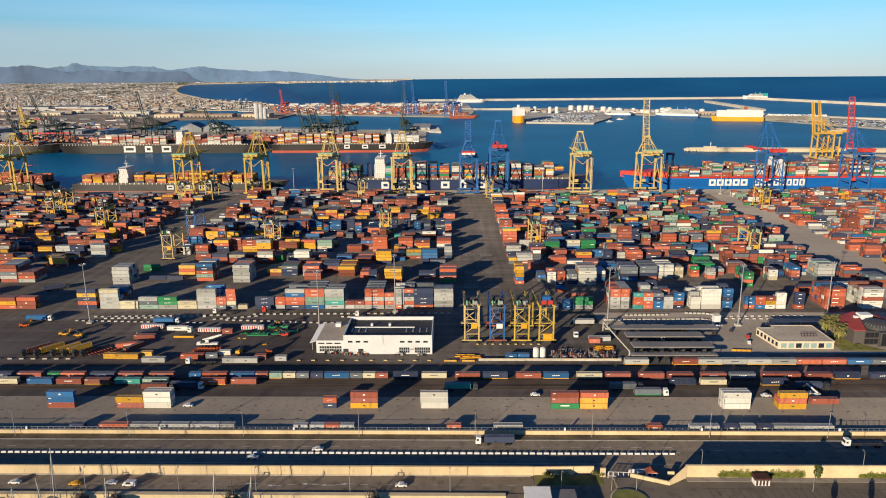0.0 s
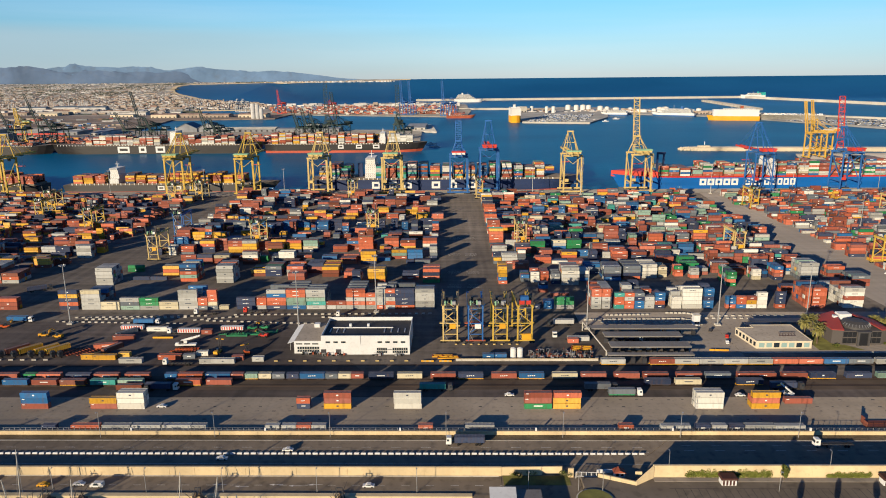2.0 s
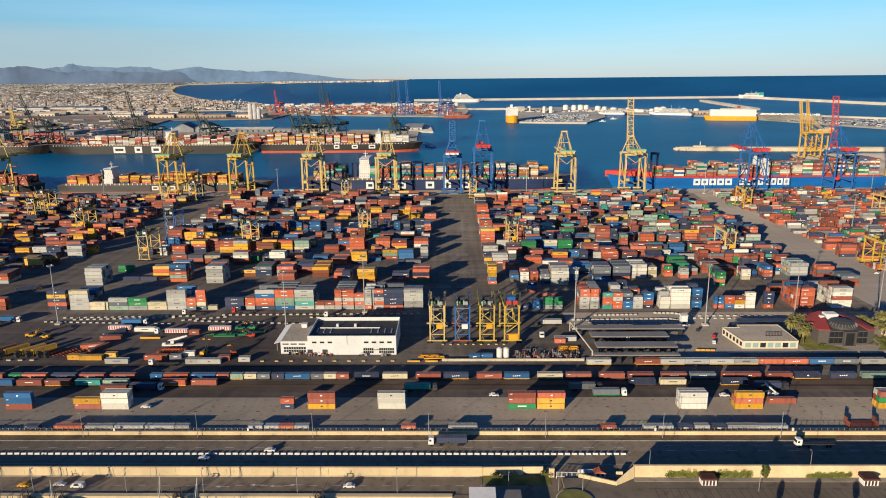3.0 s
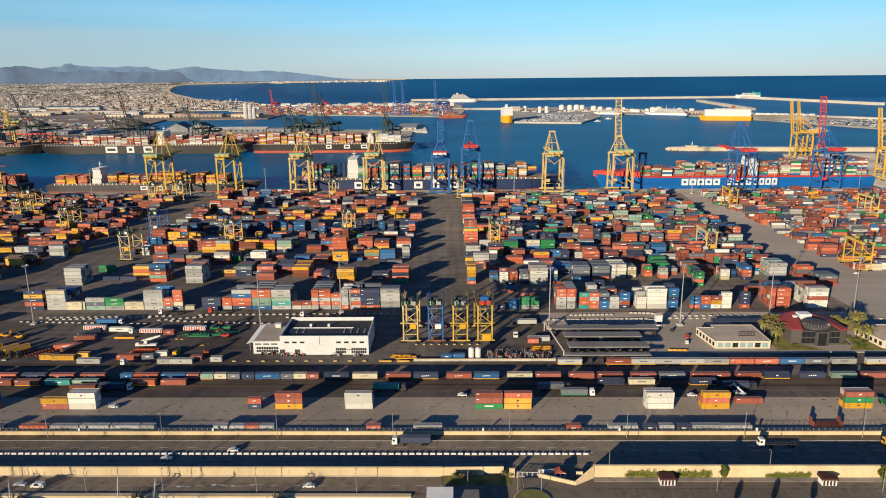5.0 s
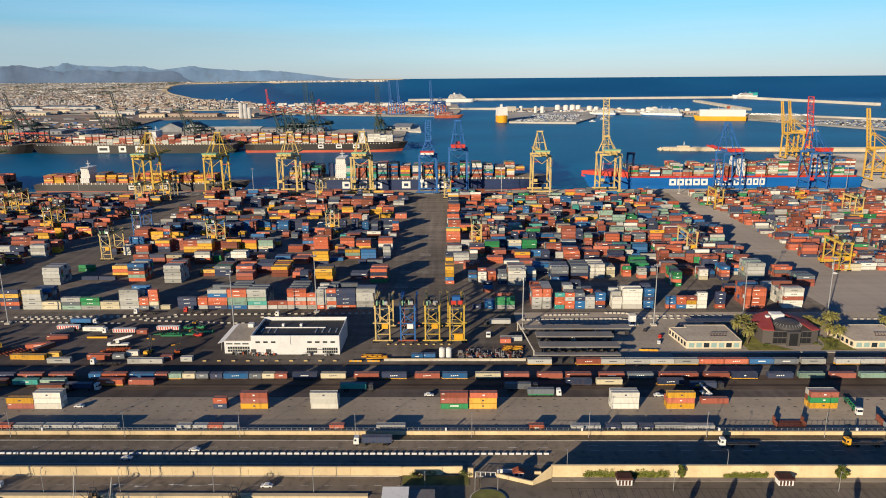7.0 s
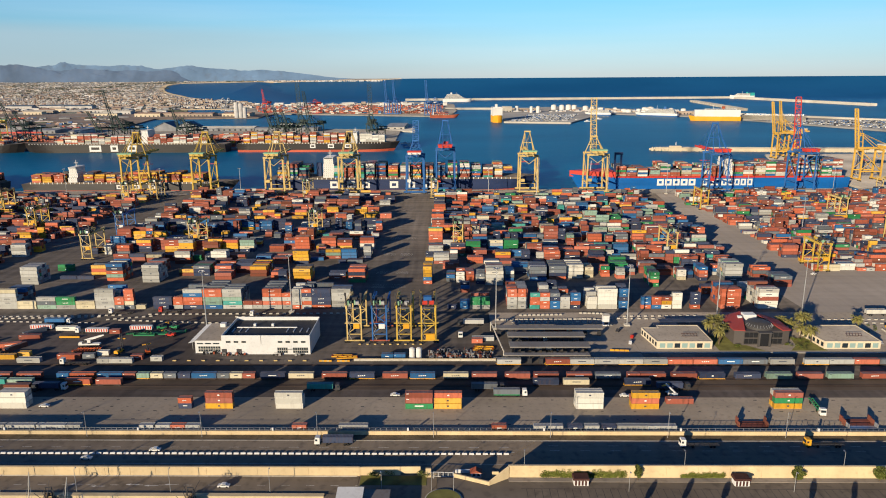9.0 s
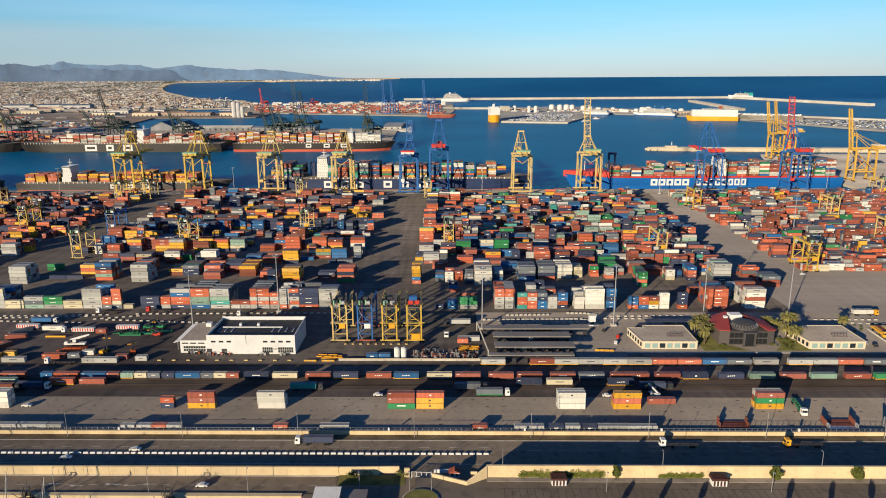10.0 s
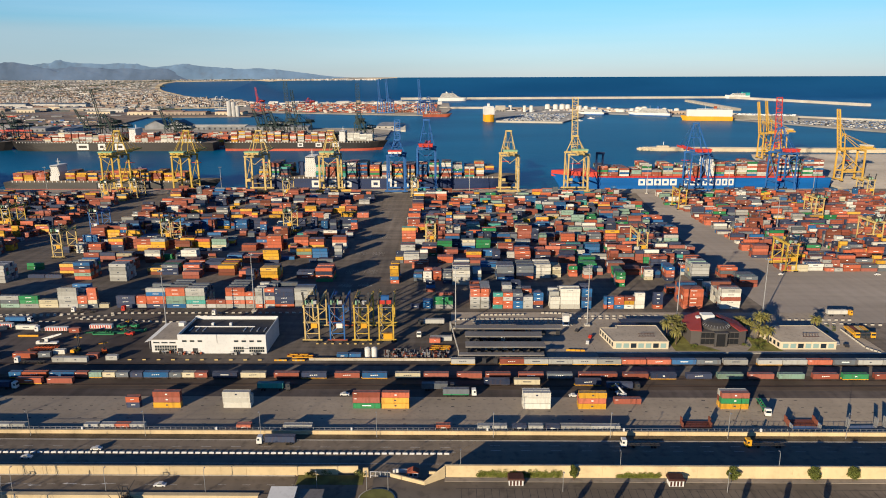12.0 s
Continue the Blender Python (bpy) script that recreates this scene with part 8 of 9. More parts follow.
solid("wall_gate_west", prism(bmesh.new(), [(31, 233.6), (53.6, 234.2), (53.6, 234.7), (31, 234.2)], -1.0, 2.6), M_WALL, "cream wall bending to the gate", "wall", kind="structure")
solid("wall_gate_post", box(bmesh.new(), 55.6, 57.6, 232.4, 233.0, -1.0, 2.9), M_WALL, "cream wall pier beside the gate", "wall", kind="structure")


solid("wall_gate_low", box(bmesh.new(), 66.5, 72.4, 234.2, 234.6, -0.4, 1.4), M_WHITE, "low white wall beside the gate house", "wall", kind="structure")
solid("wall_ramp_pier", box(bmesh.new(), 80.2, 82.6, 231.4, 231.9, -0.4, 2.2), M_WALL, "cream wall pier behind the ramp", "wall", kind="structure")


def steel_gate():
    ob = thing("gate", pose(0, 0, 0), "closed grey steel gate between cream walls", "gate")
    b = bmesh.new()
    for z in (0.2, 1.9):
        beam(b, (58.4, 231.8, z), (65.8, 231.4, z), 0.15)
    for k in (0, 4):
        f = k / 4
        beam(b, (58.4 + 7.4 * f, 231.8 - 0.4 * f, 0.2), (58.4 + 7.4 * f, 231.8 - 0.4 * f, 1.9), 0.2)
    part("gate_frame", b, M_WHITE, ob)
    for k in range(17):
        f = k / 16
        part("bar", beam(bmesh.new(), (58.4 + 7.4 * f, 231.8 - 0.4 * f, -0.7), (58.4 + 7.4 * f, 231.8 - 0.4 * f, 2.0), 0.22 if k % 4 == 0 else 0.06), M_WHITE if k % 4 == 0 else M_STEEL, ob)


steel_gate()


def marina_shed():
    ob = thing("shed", pose(0, 0, 0), "low shed with a white and a grey roof", "shed")
    part("wall", box(bmesh.new(), 26, 43.4, 196, 217.5, -0.8, 2.4), M_PALE, ob)
    wr = part("white_roof", box(bmesh.new(), -4.6, 4.6, -10.7, 10.7, -0.2, 0.2), M_WHITE, ob, at=pose(30.2, 206.3, 3.4, 9, 0, 0))
    part("grey_roof", box(bmesh.new(), 34.9, 43.8, 195.6, 218.6, 2.6, 3.1), M_ROOFGREY, ob)


marina_shed()
solid("roundabout", rod(bmesh.new(), (62.5, 215.5, 0.9), (62.5, 215.5, 1.35), 6.2, n=40), M_GRASS, "green round traffic island with a pale kerb", "traffic island", kind="structure")
solid("kerb_roundabout", rod(bmesh.new(), (62.5, 215.5, 0.85), (62.5, 215.5, 1.2), 6.7, n=40), M_PALE, "pale round kerb", "kerb", kind="structure")


def sailing_boat(x, y, h, turn):
    ob = thing("sailing_boat", pose(x, y, -3, 0, 0, turn), "white sailing boat moored in the small marina", "sailing boat", "boats")
    part("hull", hull_mesh("hull", -5, 5, 0, 3.2, 1.1, 1, [M_SHIPWHITE, M_SHIPWHITE, M_DECK], 0.5, rake=1.0, bow_rise=0.3), None, ob)
    part("cabin", box(bmesh.new(), -2.5, 1.2, -0.9, 0.9, 1.1, 1.8), M_SHIPWHITE, ob)
    part("mast", rod(bmesh.new(), (0.6, 0, 1.2), (0.6, 0, h), 0.2, 0.14, 6), M_STEEL, ob)
    part("boom", rod(bmesh.new(), (0.6, 0, 2.8), (-3.6, 0, 2.7), 0.1, 0.1, 6), M_SHIPWHITE, ob)
    s = bmesh.new()
    for p in ((5.2, 0, 1.3), (-4.6, 0, 1.2), (0.5, 1.5, 1.2), (0.5, -1.5, 1.2)):
        rod(s, (0.6, 0, h - 0.2), p, 0.06, n=4)
    part("stay", s, M_STEEL, ob)


for x, y, h, tn in ((-162, 214, 11, 85), (-152, 212, 10, 90), (-61, 210, 9, 95)):
    sailing_boat(x, y, h, tn)

# ---- the far shore: terminals, sheds and the city ----
M_CITYWHITE = surface("pale_city_walls", (0.68, 0.66, 0.63), 0.85, vary=0.2, dirty=0.3, island=0.35)
M_CITYTAN = surface("tan_city_walls", (0.53, 0.43, 0.345), 0.85, vary=0.25, dirty=0.3, island=0.4)
M_CITYROOF = surface("brown_city_roofs", (0.36, 0.24, 0.19), 0.9, vary=0.25, dirty=0.3, island=0.4)
M_CITYGREY = surface("grey_city_sheds", (0.30, 0.31, 0.33), 0.8, vary=0.25, dirty=0.3, island=0.4)
M_TREES = surface("dark_tree_belts", (0.095, 0.105, 0.085), 0.95, vary=0.4, island=0.4)
M_BLUEROOF = surface("blue_grey_roof", (0.10, 0.14, 0.19), 0.7)
CITY = [M_CITYWHITE, M_CITYTAN, M_CITYROOF, M_CITYGREY, M_TREES, M_GLASS]


def far_blocks(name, label, category, places, seed, kind="stuff"):
    """Houses as wall blocks with a roof slab of another colour and dark window bands."""
    rnd = random.Random(seed)
    rows = []
    for x, y, z, w, d, h, wall in places:
        rows.append((x, x + w, y, y + d, z - 6, z + h, wall))
        if h > 5 and wall != 4:
            rows.append((x - 0.3, x + w + 0.3, y - 0.3, y + d + 0.3, z + h, z + h + 0.8, rnd.choice((0, 1, 2, 2, 3))))
            for k in range(int(h // 3.6)):
                if rnd.random() < 0.45:
                    rows.append((x + w * 0.08, x + w * 0.92, y - 0.25, y + 0.2, z + 1.2 + 3.4 * k, z + 2.6 + 3.4 * k, 5))
    return tagged(new(name, boxes_mesh(name, rows, CITY)), label, category, kind=kind)


def city_quarter(name, label, x0, x1, y0, y1, n, seed, size=(8, 26), tall=(6, 20), trees=0.12, walls=(0, 0, 0, 1, 1, 2, 3), long_share=0.1):
    rnd = random.Random(seed)
    out = []
    for _ in range(n):
        y = y0 + (y1 - y0) * rnd.random()
        hi = min(x1, coast(y) - (60 if 3940 < y < 4955 else 12))
        if hi <= x0:
            continue
        x = rnd.uniform(x0, hi)
        patch = noise.noise((x * 0.003, y * 0.008, seed))
        if patch > 0.25 and rnd.random() < 0.75:
            continue
        w, d = size[0] + (size[1] - size[0]) * rnd.random() ** 2, rnd.uniform(size[0], size[1] * 0.7)
        if rnd.random() < long_share:
            w, d = w * 4.5, d * 1.4
        z = land_height(x, y)
        if rnd.random() < trees + (0.35 if patch < -0.22 else 0):
            out.append((x, y, z, w * 2.2, d, rnd.uniform(1.5, 3.5), 4))
        else:
            t = rnd.random()
            out.append((x, y, z, w, d, rnd.uniform(*tall) * (2.2 if t > 0.96 else 1), rnd.choice(walls)))
    far_blocks(name, label, "city buildings", out, seed)


city_quarter("city_quarter", "low sheds and houses round the inner docks", -3600, -1000, 2900, 3500, 1300, 21, (6, 26), (3, 8), 0.25, (0, 0, 1, 2, 3, 3), 0.25)
city_quarter("city_quarter", "dense tan and pinkish city blocks", -3900, -900, 3450, 4250, 7500, 22, (4, 13), (2.5, 6), 0.10, (0, 0, 1, 1, 1, 2))
city_quarter("city_quarter", "dense pale city blocks towards the hills", -4600, -1300, 4200, 4760, 9000, 23, (3, 11), (1.2, 3.4), 0.16, (0, 0, 0, 1, 1, 2, 3))
city_quarter("city_quarter", "white distant suburbs below the hills", -4900, -300, 4740, 5070, 7000, 24, (3, 11), (1.0, 3.2), 0.10, (0, 0, 0, 1, 3, 3))


def yacht_masts():
    rnd = random.Random(15)
    rows = []
    for _ in range(46):
        x, y, h = rnd.uniform(-2150, -1780), rnd.uniform(3380, 3520), rnd.uniform(22, 44)
        z = land_height(x, y)
        rows.append((x - 0.7, x + 0.7, y - 0.7, y + 0.7, z - 1, z + h, 0))
    tagged(new("yacht_masts", boxes_mesh("yacht_masts", rows, [M_CITYWHITE])), "thin pale masts of the far marina", "masts", kind="stuff")


yacht_masts()


def shed(x0, x1, y0, y1, h, wall, roof, label, ridge=0.0, z=0.4):
    ob = thing("warehouse_shed", pose(0, 0, 0), label, "warehouse", "far sheds")
    part("wall", box(bmesh.new(), x0, x1, y0, y1, z - 1, z + h), wall, ob)
    b = bmesh.new()
    m = (y0 + y1) / 2
    pts = [(y0 - 0.6, z + h), (y1 + 0.6, z + h), (y1 + 0.6, z + h + 0.5), (m, z + h + 0.5 + ridge), (y0 - 0.6, z + h + 0.5)]
    a = [b.verts.new((x0 - 0.6, y, zz)) for y, zz in pts]
    c = [b.verts.new((x1 + 0.6, y, zz)) for y, zz in pts]
    for k in range(5):
        b.faces.new((a[k], a[(k + 1) % 5], c[(k + 1) % 5], c[k]))
    b.faces.new(a), b.faces.new(c[::-1])
    part("roof", b, roof, ob)
    n = max(3, int((x1 - x0) / 14))
    for k in range(n):
        x = x0 + (x1 - x0) * (k + 0.5) / n
        part("door", box(bmesh.new(), x - 2.5, x + 2.5, y0 - 0.12, y0 + 0.1, z, z + min(5, h * 0.7)), M_DARKSTEEL, ob)


rs = random.Random(77)
for k in range(34):
    x = -2700 + 48 * k + rs.uniform(-20, 20)
    y = rs.choice((2730, 2790, 2850, 2920, 2990, 3060, 3130))
    w = rs.uniform(40, 130)
    if x + w < -1180:
        shed(x, x + w, y, y + rs.uniform(22, 40), rs.uniform(6, 14), rs.choice((M_CITYWHITE, M_CITYTAN, M_BEIGE)), rs.choice((M_CITYGREY, M_CITYROOF, M_PALE)), "pale warehouse with sheet roof at the inner dock", rs.uniform(0, 4))
for x in (-1130, -1030, -930, -800):
    shed(x, x + rs.uniform(80, 110), 2640 + rs.uniform(0, 30), 2720, rs.uniform(9, 13), rs.choice((M_BEIGE, M_CITYTAN)), M_CITYROOF, "long beige transit shed on the inner pier", 3)
for k in range(16):
    x = -2300 + 95 * k + rs.uniform(-20, 20)
    if x < -930:
        shed(x, x + rs.uniform(30, 80), 1760 + rs.uniform(0, 160), 1960, rs.uniform(6, 14), rs.choice((M_CITYWHITE, M_CITYTAN, M_CITYGREY)), rs.choice((M_CITYGREY, M_CITYGREY, M_PALE)), "grey warehouse on the northern quay", rs.uniform(0, 5))
for x, y in ((-2050, 3330), (-1900, 3350), (-1760, 3320)):
    shed(x, x + 128, y, y + 40, 14, M_CITYWHITE, M_BLUEROOF, "long white hall with blue roof", 5, land_height(x, y))
shed(-630, -480, 1930, 1985, 8, M_CITYGREY, M_PALE, "long low shed with pale roof", 3)
shed(-470, -300, 1900, 1960, 8, M_CITYGREY, M_CITYGREY, "long low grey shed", 2)
shed(-122, -70, 1960, 2140, 5, M_PALE, M_CITYGREY, "low shed on the small pier", 2, 0.8)
shed(-1015, -985, 1560, 1590, 26, M_CITYGREY, M_CITYGREY, "tall grey block on the northern quay", 1)


def gabled_hall(x0, x1, y0, y1, eave, ridge):
    ob = thing("warehouse_hall", pose(0, 0, 0), "wide hall with blue-grey pitched roof", "warehouse", "far sheds")
    m = (x0 + x1) / 2
    b = bmesh.new()
    pts = [(x0, -1), (x1, -1), (x1, eave), (m, ridge), (x0, eave)]
    a, c = [b.verts.new((x, y0, z)) for x, z in pts], [b.verts.new((x, y1, z)) for x, z in pts]
    for k in range(5):
        b.faces.new((a[k], a[(k + 1) % 5], c[(k + 1) % 5], c[k]))
    b.faces.new(a), b.faces.new(c[::-1])
    part("wall", b, M_CITYGREY, ob)
    for s_ in (x0 - 2, x1 + 2):
        b = bmesh.new()
        q = [(s_, eave - 0.4), (m, ridge + 0.4), (m, ridge + 1.4), (s_, eave + 0.7)]
        a, c = [b.verts.new((x, y0 - 2, z)) for x, z in q], [b.verts.new((x, y1 + 2, z)) for x, z in q]
        for k in range(4):
            b.faces.new((a[k], a[(k + 1) % 4], c[(k + 1) % 4], c[k]))
        b.faces.new(a), b.faces.new(c[::-1])
        part("roof", b, M_BLUEROOF, ob)


gabled_hall(-760, -700, 1940, 2000, 9, 23)
gabled_hall(-700, -645, 1945, 2000, 9, 23)


# made-up trestle bridge standing in for a long red beam
def dock_red_beam():
    ob = thing("dock_red_beam", pose(0, 0, 0), "long red beam on steel trestles", "conveyor")
    part("bridge", box(bmesh.new(), -1140, -985, 1790, 1795, 7, 11), M_CRANERED, ob)
    for x in range(-1135, -984, 25):
        part("trestle", box(bmesh.new(), x - 0.8, x + 0.8, 1790.5, 1794.5, -0.5, 7), M_DARKSTEEL, ob)


dock_red_beam()


def dock_clutter():
    """Wagons, lorries and stacked goods strewn over the rail yard, too small to tell apart."""
    rnd = random.Random(58)
    rows = []
    for _ in range(900):
        y = rnd.choice((2040, 2080, 2130, 2190, 2240, 2310, 2380, 2460, 2540, 2600)) + rnd.uniform(-14, 14)
        x = rnd.uniform(-2300, -1030)
        if noise.noise((x * 0.006, y * 0.01, 3.0)) < 0.0:
            continue
        w = rnd.choice((6, 8, 12, 14, 24, 40))
        rows.append((x, x + w, y, y + rnd.uniform(2.5, 8), 0.5, rnd.uniform(2.5, 6.5), rnd.choice((0, 0, 1, 2, 3, 3, 4, 4, 6, 7))))
    for y, x0, x1 in ((2110, -2300, -1040), (2290, -2300, -1060), (2420, -2000, -1080), (2690, -2200, -1150)):
        rows.append((x0, x1, y, y + 14, 0.5, 0.75, 3))
    tagged(new("dock_clutter", boxes_mesh("dock_clutter", rows, CITY + [M_CRANERED, M_BLUEPAINT])), "wagons, lorries and goods on the far rail yard", "dock goods", kind="stuff")


dock_clutter()


def silo(x, y, h, r, label):
    ob = thing("silo", pose(x, y, 0.4), label, "silo", "silos")
    part("shell", rod(bmesh.new(), (0, 0, -1), (0, 0, h), r, n=20), M_CITYWHITE if h > 30 else M_SHIPWHITE, ob)
    part("cap", rod(bmesh.new(), (0, 0, h), (0, 0, h + r * 0.25), r, r * 0.2, 20), M_PALE, ob)


for dx, h, r in ((8, 53, 8), (24, 50, 7.5), (38, 36, 7)):
    silo(-726 + dx, 2560, h, r, "tall white grain silo at the dock")
# tanks, blocks and sheds of the pier
for x, y, h, r in ((323, 2887, 22, 7), (371, 2791, 25, 6), (397, 2788, 25, 7), (494, 3040, 19, 11), (522, 3000, 20, 10), (549, 2995, 21, 11), (572, 2990, 20, 10), (610, 2938, 18, 11), (640, 2950, 15, 9)):
    silo(x, y, h, r, "tall white storage tank on the pier")
rt = random.Random(5)
shed(262, 300, 2845, 2880, 21, M_PALE, M_PALE, "tall white block on the tank pier", 0.5, 1.2)
shed(300, 420, 2960, 2990, 9, M_CITYTAN, M_CITYGREY, "long low tan store on the tank pier", 2, 1.2)
for k in range(14):
    silo(660 + 24 * k + rt.uniform(-8, 8), 2800 + rt.uniform(-60, 130), rt.uniform(8, 15), rt.uniform(7, 13), "white storage tank on the pier")
for k in range(16):
    x, y = 620 + 24 * k + rt.uniform(-12, 12), 2760 - 16 * k + rt.uniform(20, 160)
    shed(x, x + rt.uniform(24, 44), y, y + rt.uniform(20, 40), rt.uniform(4, 10), rt.choice((M_CITYWHITE, M_CITYTAN, M_CITYTAN)), rt.choice((M_PALE, M_CITYTAN, M_SHIPWHITE)), "pale shed on the tank pier", 1.5, 1.2)


def parked_rows(name, label, x0, x1, y0, y1, step, seed, keep=0.8, slant=0.0):
    rnd = random.Random(seed)
    rows = []
    y = y0
    while y < y1:
        x = x0
        while x < x1:
            if rnd.random() < keep:
                s_ = slant * (y - y0)
                rows.append((x + s_, x + s_ + 4.4, y, y + 1.9, 1.2, 2.7, rnd.choice((0, 1, 1, 2, 2, 3))))
            x += 6.5
        y += step
    tagged(new(name, boxes_mesh(name, rows, [M_SHIPWHITE, M_STEEL, M_DARKSTEEL, M_BLUEPAINT])), label, "parked cars", kind="stuff")


parked_rows("parked_cars", "hundreds of new cars parked on the far pier", 240, 425, 2260, 2680, 10, 61, 0.8, 0.27)
parked_rows("parked_cars", "hundreds of new cars parked on the far pier", 1185, 1560, 1900, 2215, 13, 62, 0.75, -0.47)

# container yards across the water
for seed, x0, x1, y0, n, step, pal, mean, lab in ((71, -720, 20, 2790, 11, 64, "rrrroodddnewwesb", 2.6, "rust and white shipping containers at the far terminal"), (72, -1000, -110, 1480, 7, 34, "rrrrooydnew", 3.2, "rust and orange shipping containers on the northern quay")):
    yd = Yard(seed)
    for k in range(n):
        yk = y0 + step * k
        off = 0.36 * (yk - 2790) if seed == 71 else 0
        lo = x0 if seed == 72 else max(-960, -700 - 0.30 * (yk - 2790))
        hi = x1 if seed == 72 else 25 - (0 if yk < 3700 else (yk - 3700) * 0.7)
        if seed == 71 and yk < 2960:
            lo = max(lo, -0.0 - (yk - 2620) * 2.45)
        yd.block(lo, hi, yk, 5, pal, mean, 0.85)
    yd.done(lab)



def car_deck():
    """Open storeys of parked cars, each a slab on columns with a pale parapet."""
    ob = thing("car_deck", pose(998, 2316, 1.2, 0, 0, -26.6), "long grey multi-storey car deck on the far pier", "car deck")
    for k in range(5):
        lv = part("deck_slab", box(bmesh.new(), 0, 190, 0, 100, 3.1 * k, 3.1 * k + 0.5), M_CITYGREY, ob)
        part("parapet", box(bmesh.new(), 0, 190, -0.3, -0.004, 3.1 * k - 0.1, 3.1 * k + 1.3), M_PALE, lv)
    cols = bmesh.new()
    for k in range(20):
        for y in (0.6, 50, 99):
            box(cols, 0.5 + 9.9 * k, 1.1 + 9.9 * k, y, y + 0.6, 0, 12.4)
    tagged(part("columns", cols, M_CITYGREY, ob), kind="stuff")
    rnd = random.Random(66)
    rows = [(4 + 6.2 * a, 8.4 + 6.2 * a, 6 + 9 * b, 8 + 9 * b, 12.9, 14.3, rnd.choice((0, 1, 1, 2, 3))) for a in range(29) for b in range(11) if rnd.random() < 0.6]
    cars = new("parked_cars", boxes_mesh("parked_cars", rows, [M_SHIPWHITE, M_STEEL, M_DARKSTEEL, M_BLUEPAINT]))
    cars.matrix_basis = ob.matrix_basis
    tagged(cars, "new cars parked on the roof of the car deck", "parked cars", kind="stuff")


car_deck()
far_blocks("far_resort", "white resort buildings along the far shore", "city buildings", [(x, 5047 + rt.uniform(0, 14), land_height(x, 5055), rt.uniform(4, 14), 5, rt.uniform(1.5, 6), rt.choice((0, 0, 0, 1))) for x in (rt.uniform(-1250, -420) for _ in range(190))], 92)


def pier_clutter():
    """Small stores, lorries and trailers on the tank pier."""
    rnd = random.Random(64)
    rows = []
    for _ in range(520):
        x, y = rnd.uniform(250, 1060), rnd.uniform(2460, 2960)
        if y > 2760 - 0.75 * max(0, x - 640):
            w = rnd.choice((6, 8, 12, 18, 30))
            if (x > 560 or y > 2560) and y + 75 < 2960 - 1.8 * max(0, x - 900):
                rows.append((x, x + w, y + 60, y + 60 + rnd.uniform(3, 12), 1.0, rnd.uniform(3, 8), rnd.choice((0, 0, 0, 1, 2, 3, 3, 6))))
    tagged(new("pier_clutter", boxes_mesh("pier_clutter", rows, CITY + [M_BLUEPAINT])), "small pale stores and trailers on the far pier", "dock goods", kind="stuff")


pier_clutter()


def terminal_sheds():
    """Pale stores and offices along the far edge of the far terminal."""
    rnd = random.Random(65)
    rows = []
    for _ in range(150):
        x, y = rnd.uniform(-860, 40), rnd.uniform(3520, 3720)
        if x + 0.5 * (y - 3520) < 40:
            rows.append((x, x + rnd.uniform(8, 46), y, y + rnd.uniform(6, 24), 0.3, rnd.uniform(4, 15), rnd.choice((0, 0, 0, 3, 1))))
    tagged(new("terminal_sheds", boxes_mesh("terminal_sheds", rows, CITY)), "pale stores behind the far container terminal", "dock buildings", kind="stuff")


terminal_sheds()


def armour_rocks():
    """Tipped boulders round the head and along the foot of the mole."""
    rnd = random.Random(19)
    bm = bmesh.new()
    for k in range(420):
        if k < 150:
            a = rnd.uniform(0, math.tau)
            x, y = 478 + rnd.uniform(6, 22) * math.cos(a), 1402 + rnd.uniform(4, 12) * math.sin(a)
        else:
            f = rnd.random()
            x, y = 488 + 560 * f, 1389 - 55 * f + rnd.uniform(-5, 3)
        r = rnd.uniform(1.2, 3.2) if k < 150 else rnd.uniform(0.7, 1.6)
        v = bmesh.ops.create_icosphere(bm, subdivisions=1, radius=r)["verts"]
        for p in v:
            p.co = Vector((x, y, rnd.uniform(-2.6, 1.6) if k < 150 else -2.7)) + p.co * rnd.uniform(0.7, 1.2)
    tagged(solid("armour_rocks", bm, M_SANDSTONE, "pale tipped boulders round the mole", "rocks"), kind="stuff")


armour_rocks()
# small craft on the basin
for x, y, tn in ((-40, 1560, 10), (470, 2330, -10), (500, 2300, 20), (-30, 1500, 170), (560, 2420, 0)):
    ob = thing("motor_launch", pose(x, y, -3, 0, 0, tn), "small white launch on the harbour water", "launch", "launches")
    part("hull", hull_mesh("hull", -11, 11, 0, 6, 2.2, 1, [M_SHIPWHITE, M_SHIPWHITE, M_DECK], 0.5, rake=2.0, bow_rise=0.5), None, ob)
    part("wheelhouse", box(bmesh.new(), -5, 2, -2, 2, 2.2, 5.4), M_SHIPWHITE, ob)
    part("mast", rod(bmesh.new(), (-2, 0, 5.4), (-2, 0, 9), 0.15, 0.1, 6), M_STEEL, ob)
# head of the mole
mh = thing("mole_beacon", pose(504, 1403, 3), "small pale beacon hut at the mole's head", "beacon")
part("base", box(bmesh.new(), -8, 14, -6, 5, 0, 3.0), M_SANDSTONE, mh)
part("tower", rod(bmesh.new(), (4, 0, 4.5), (4, 0, 11), 0.9, 0.6, 12), M_WHITE, mh)

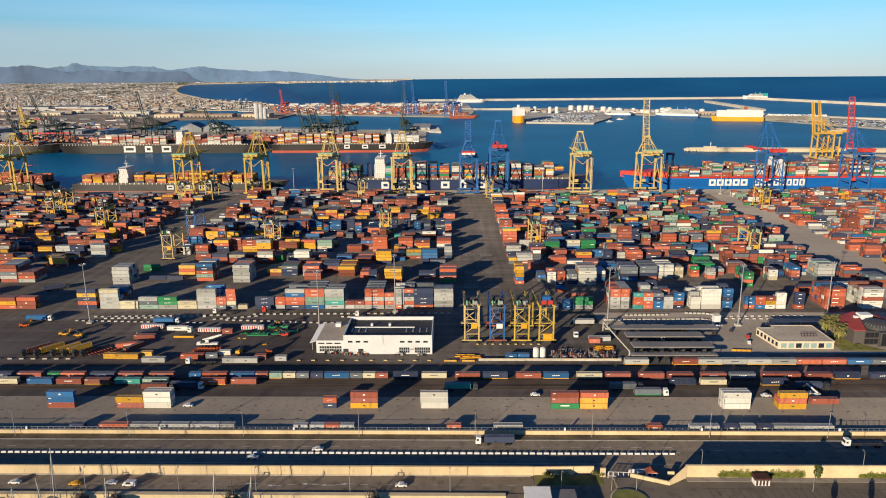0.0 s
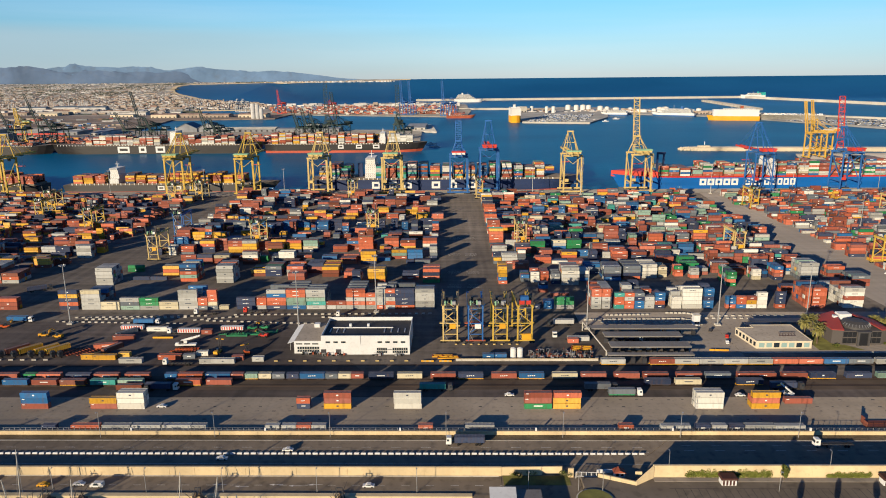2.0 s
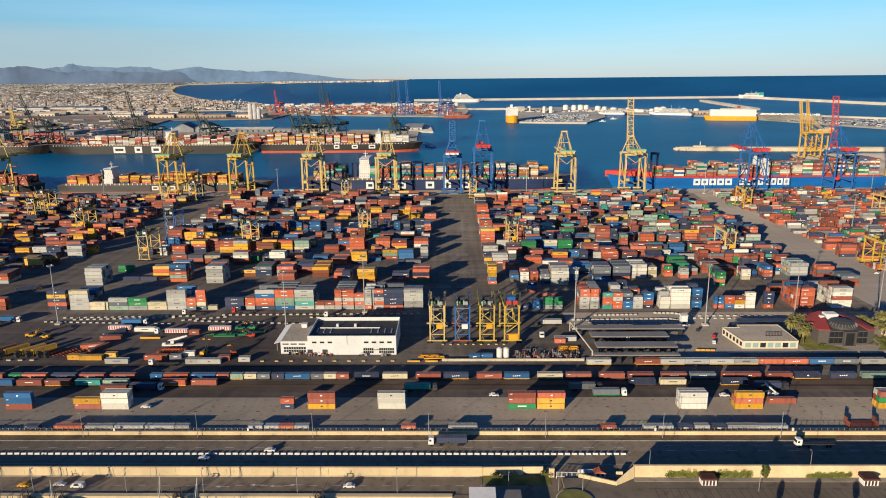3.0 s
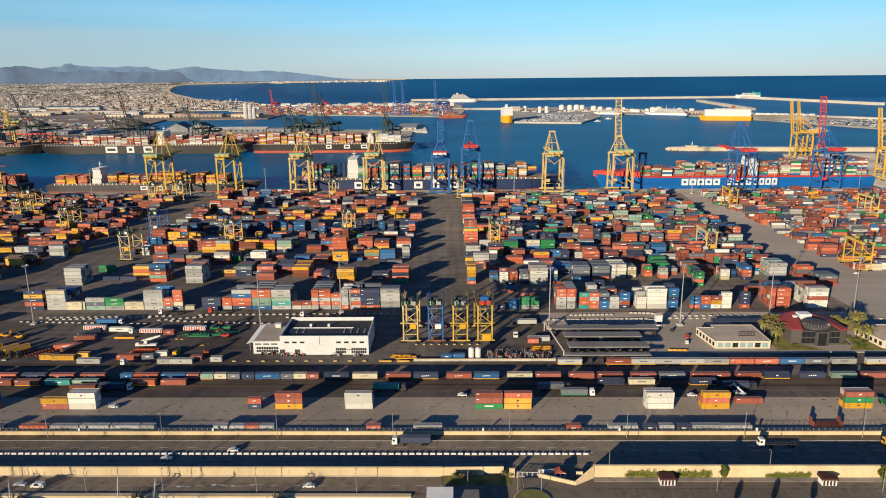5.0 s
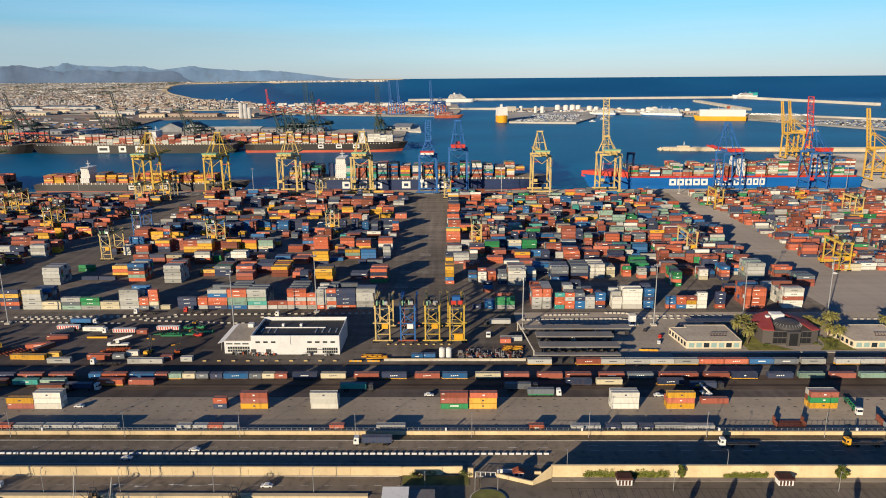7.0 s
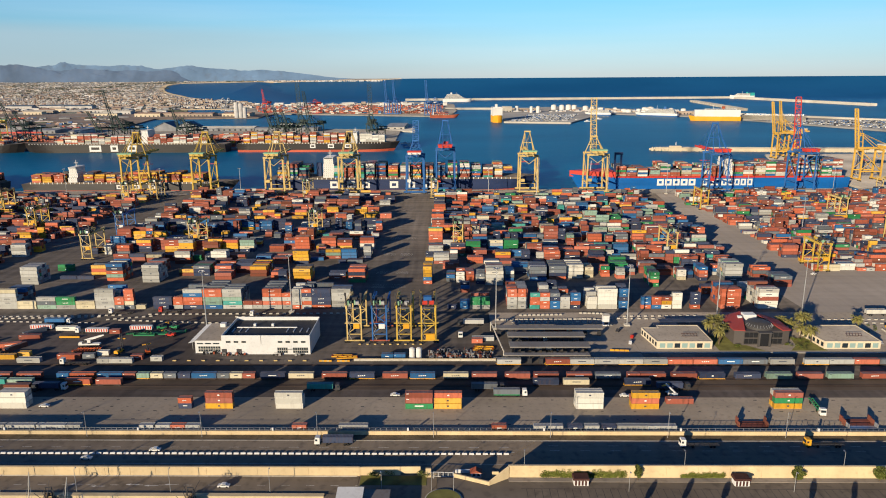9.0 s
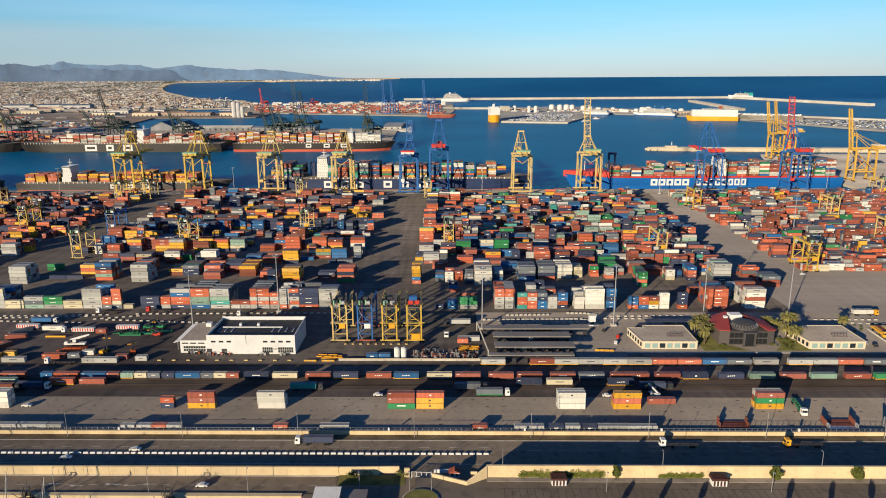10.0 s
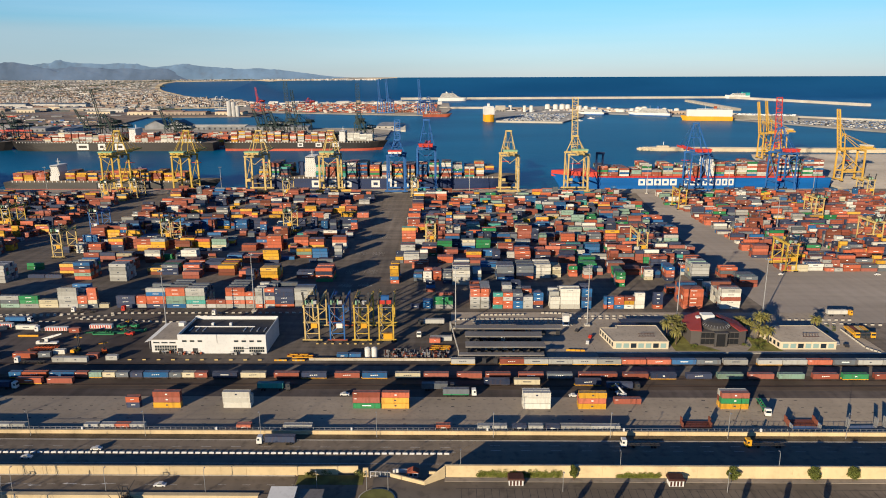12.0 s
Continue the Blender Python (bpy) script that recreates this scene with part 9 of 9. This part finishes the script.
# ---- last small things: marks on the lower road, racks on the west yard, rigs of the small harbour ----
def road_arrow(x, y, turn):
    bm = bmesh.new()
    prism(bm, [(-2.6, -0.12), (0.8, -0.12), (0.8, -0.55), (2.6, 0.0), (0.8, 0.55), (0.8, 0.12), (-2.6, 0.12)], 0.0, 0.006)
    solid("trim_road_arrow", bm, M_LINE, "white painted arrow on the lower road", "road marking", kind="structure", m=pose(x, y, -0.898, 0, 0, turn))


for x, y in ((-73, 227.6), (-64.5, 226.4), (-52, 227.5), (-44.8, 226.8), (-37.6, 227.6)):
    road_arrow(x, y, 180)

for x, y, w in ((-118, 375.8, 1), (-111.5, 377.8, 1), (-102, 381, 1)):
    flat_rack(x, y, 0, ("green", M_GREENPAINT), 1.6)


def trawler(x, y, turn, seed):
    """A working boat with its gallows, derricks and a heap of nets; its deck lies below the quay."""
    rnd = random.Random(seed)
    ob = thing("fishing_boat", pose(x, y, -3, 0, 0, turn), "dark fishing boat with derricks and nets in the small harbour", "fishing boat", "boats")
    part("hull", hull_mesh("hull", -7, 7, 0, 4.4, 1.8, 1, [M_DARKSTEEL, M_DARKSTEEL, M_DECK], 0.5, rake=1.6, bow_rise=0.6), None, ob)
    part("wheelhouse", box(bmesh.new(), -3.5, -0.5, -1.3, 1.3, 1.8, 4.2), M_SHIPWHITE, ob)
    g = bmesh.new()
    for sy in (-1, 1):
        beam(g, (4.5, sy * 1.8, 1.8), (4.5, sy * 0.9, 6.4), 0.22)
        beam(g, (2.0, sy * 1.6, 1.8), (4.5, sy * 0.9, 6.4), 0.16)
    beam(g, (4.5, -1.2, 6.3), (4.5, 1.2, 6.3), 0.26)
    part("gallows", g, M_DARKSTEEL, ob)
    for k in range(5):
        a = rnd.uniform(-1.0, 1.0)
        part("derrick", rod(bmesh.new(), (rnd.uniform(-1, 4), 0, 2), (rnd.uniform(-4, 8), 4.0 * a, rnd.uniform(5.5, 9)), 0.12, 0.08, 6), M_DARKSTEEL, ob)
    n = bmesh.new()
    for k in range(9):
        r = rnd.uniform(0.5, 1.0)
        v = bmesh.ops.create_icosphere(n, subdivisions=1, radius=r)["verts"]
        c = Vector((rnd.uniform(0, 6), rnd.uniform(-1.6, 1.6), 2.0 + rnd.uniform(0, 1.4)))
        for p in v:
            p.co = c + p.co * rnd.uniform(0.7, 1.2)
    tagged(part("net_heap", n, M_BARK, ob), "heaped brown nets", kind="stuff")


trawler(-133, 213.5, 75, 1)
trawler(-77, 214.5, 100, 2)
trawler(-27.5, 214.5, 85, 3)
trawler(-119, 212.5, 95, 4)
for x, y, h, lean in ((-139, 214, 23, 4), (-143, 214, 13, -6), (-83, 214, 14, 9), (-70.5, 214, 12, 14), (-120.5, 214, 12, 3)):
    ob = thing("moored_yacht", pose(x, y, -3, lean * 0.3, lean, 90), "moored yacht with a tall pale mast", "sailing boat", "boats")
    part("hull", hull_mesh("hull", -5, 5, 0, 3.0, 1.1, 1, [M_SHIPWHITE, M_SHIPWHITE, M_DECK], 0.5, rake=1.0, bow_rise=0.3), None, ob)
    part("mast", rod(bmesh.new(), (0.4, 0, 1.1), (0.4, 0, h), 0.22, 0.15, 6), M_PALE, ob)
    for sy in (-1, 1):
        part("stay", rod(bmesh.new(), (0.4, sy * 1.3, 1.1), (0.4, 0, h * 0.96), 0.06, 0.06, 4), M_STEEL, ob)


# faint dark bay joints of the car park
rows = [(x - 0.06, x + 0.06, 205.0, 222.5, 1.0, 1.006, 0) for x in np.arange(92, 330, 2.7)] + [(90, 330, y - 0.06, y + 0.06, 1.0, 1.006, 0) for y in (213.6, 222.6)]
tagged(new("trim_car_park_joint", boxes_mesh("trim_car_park_joint", rows, [M_NEWROAD])), "thin dark bay joints of the car park", "road marking", kind="structure")
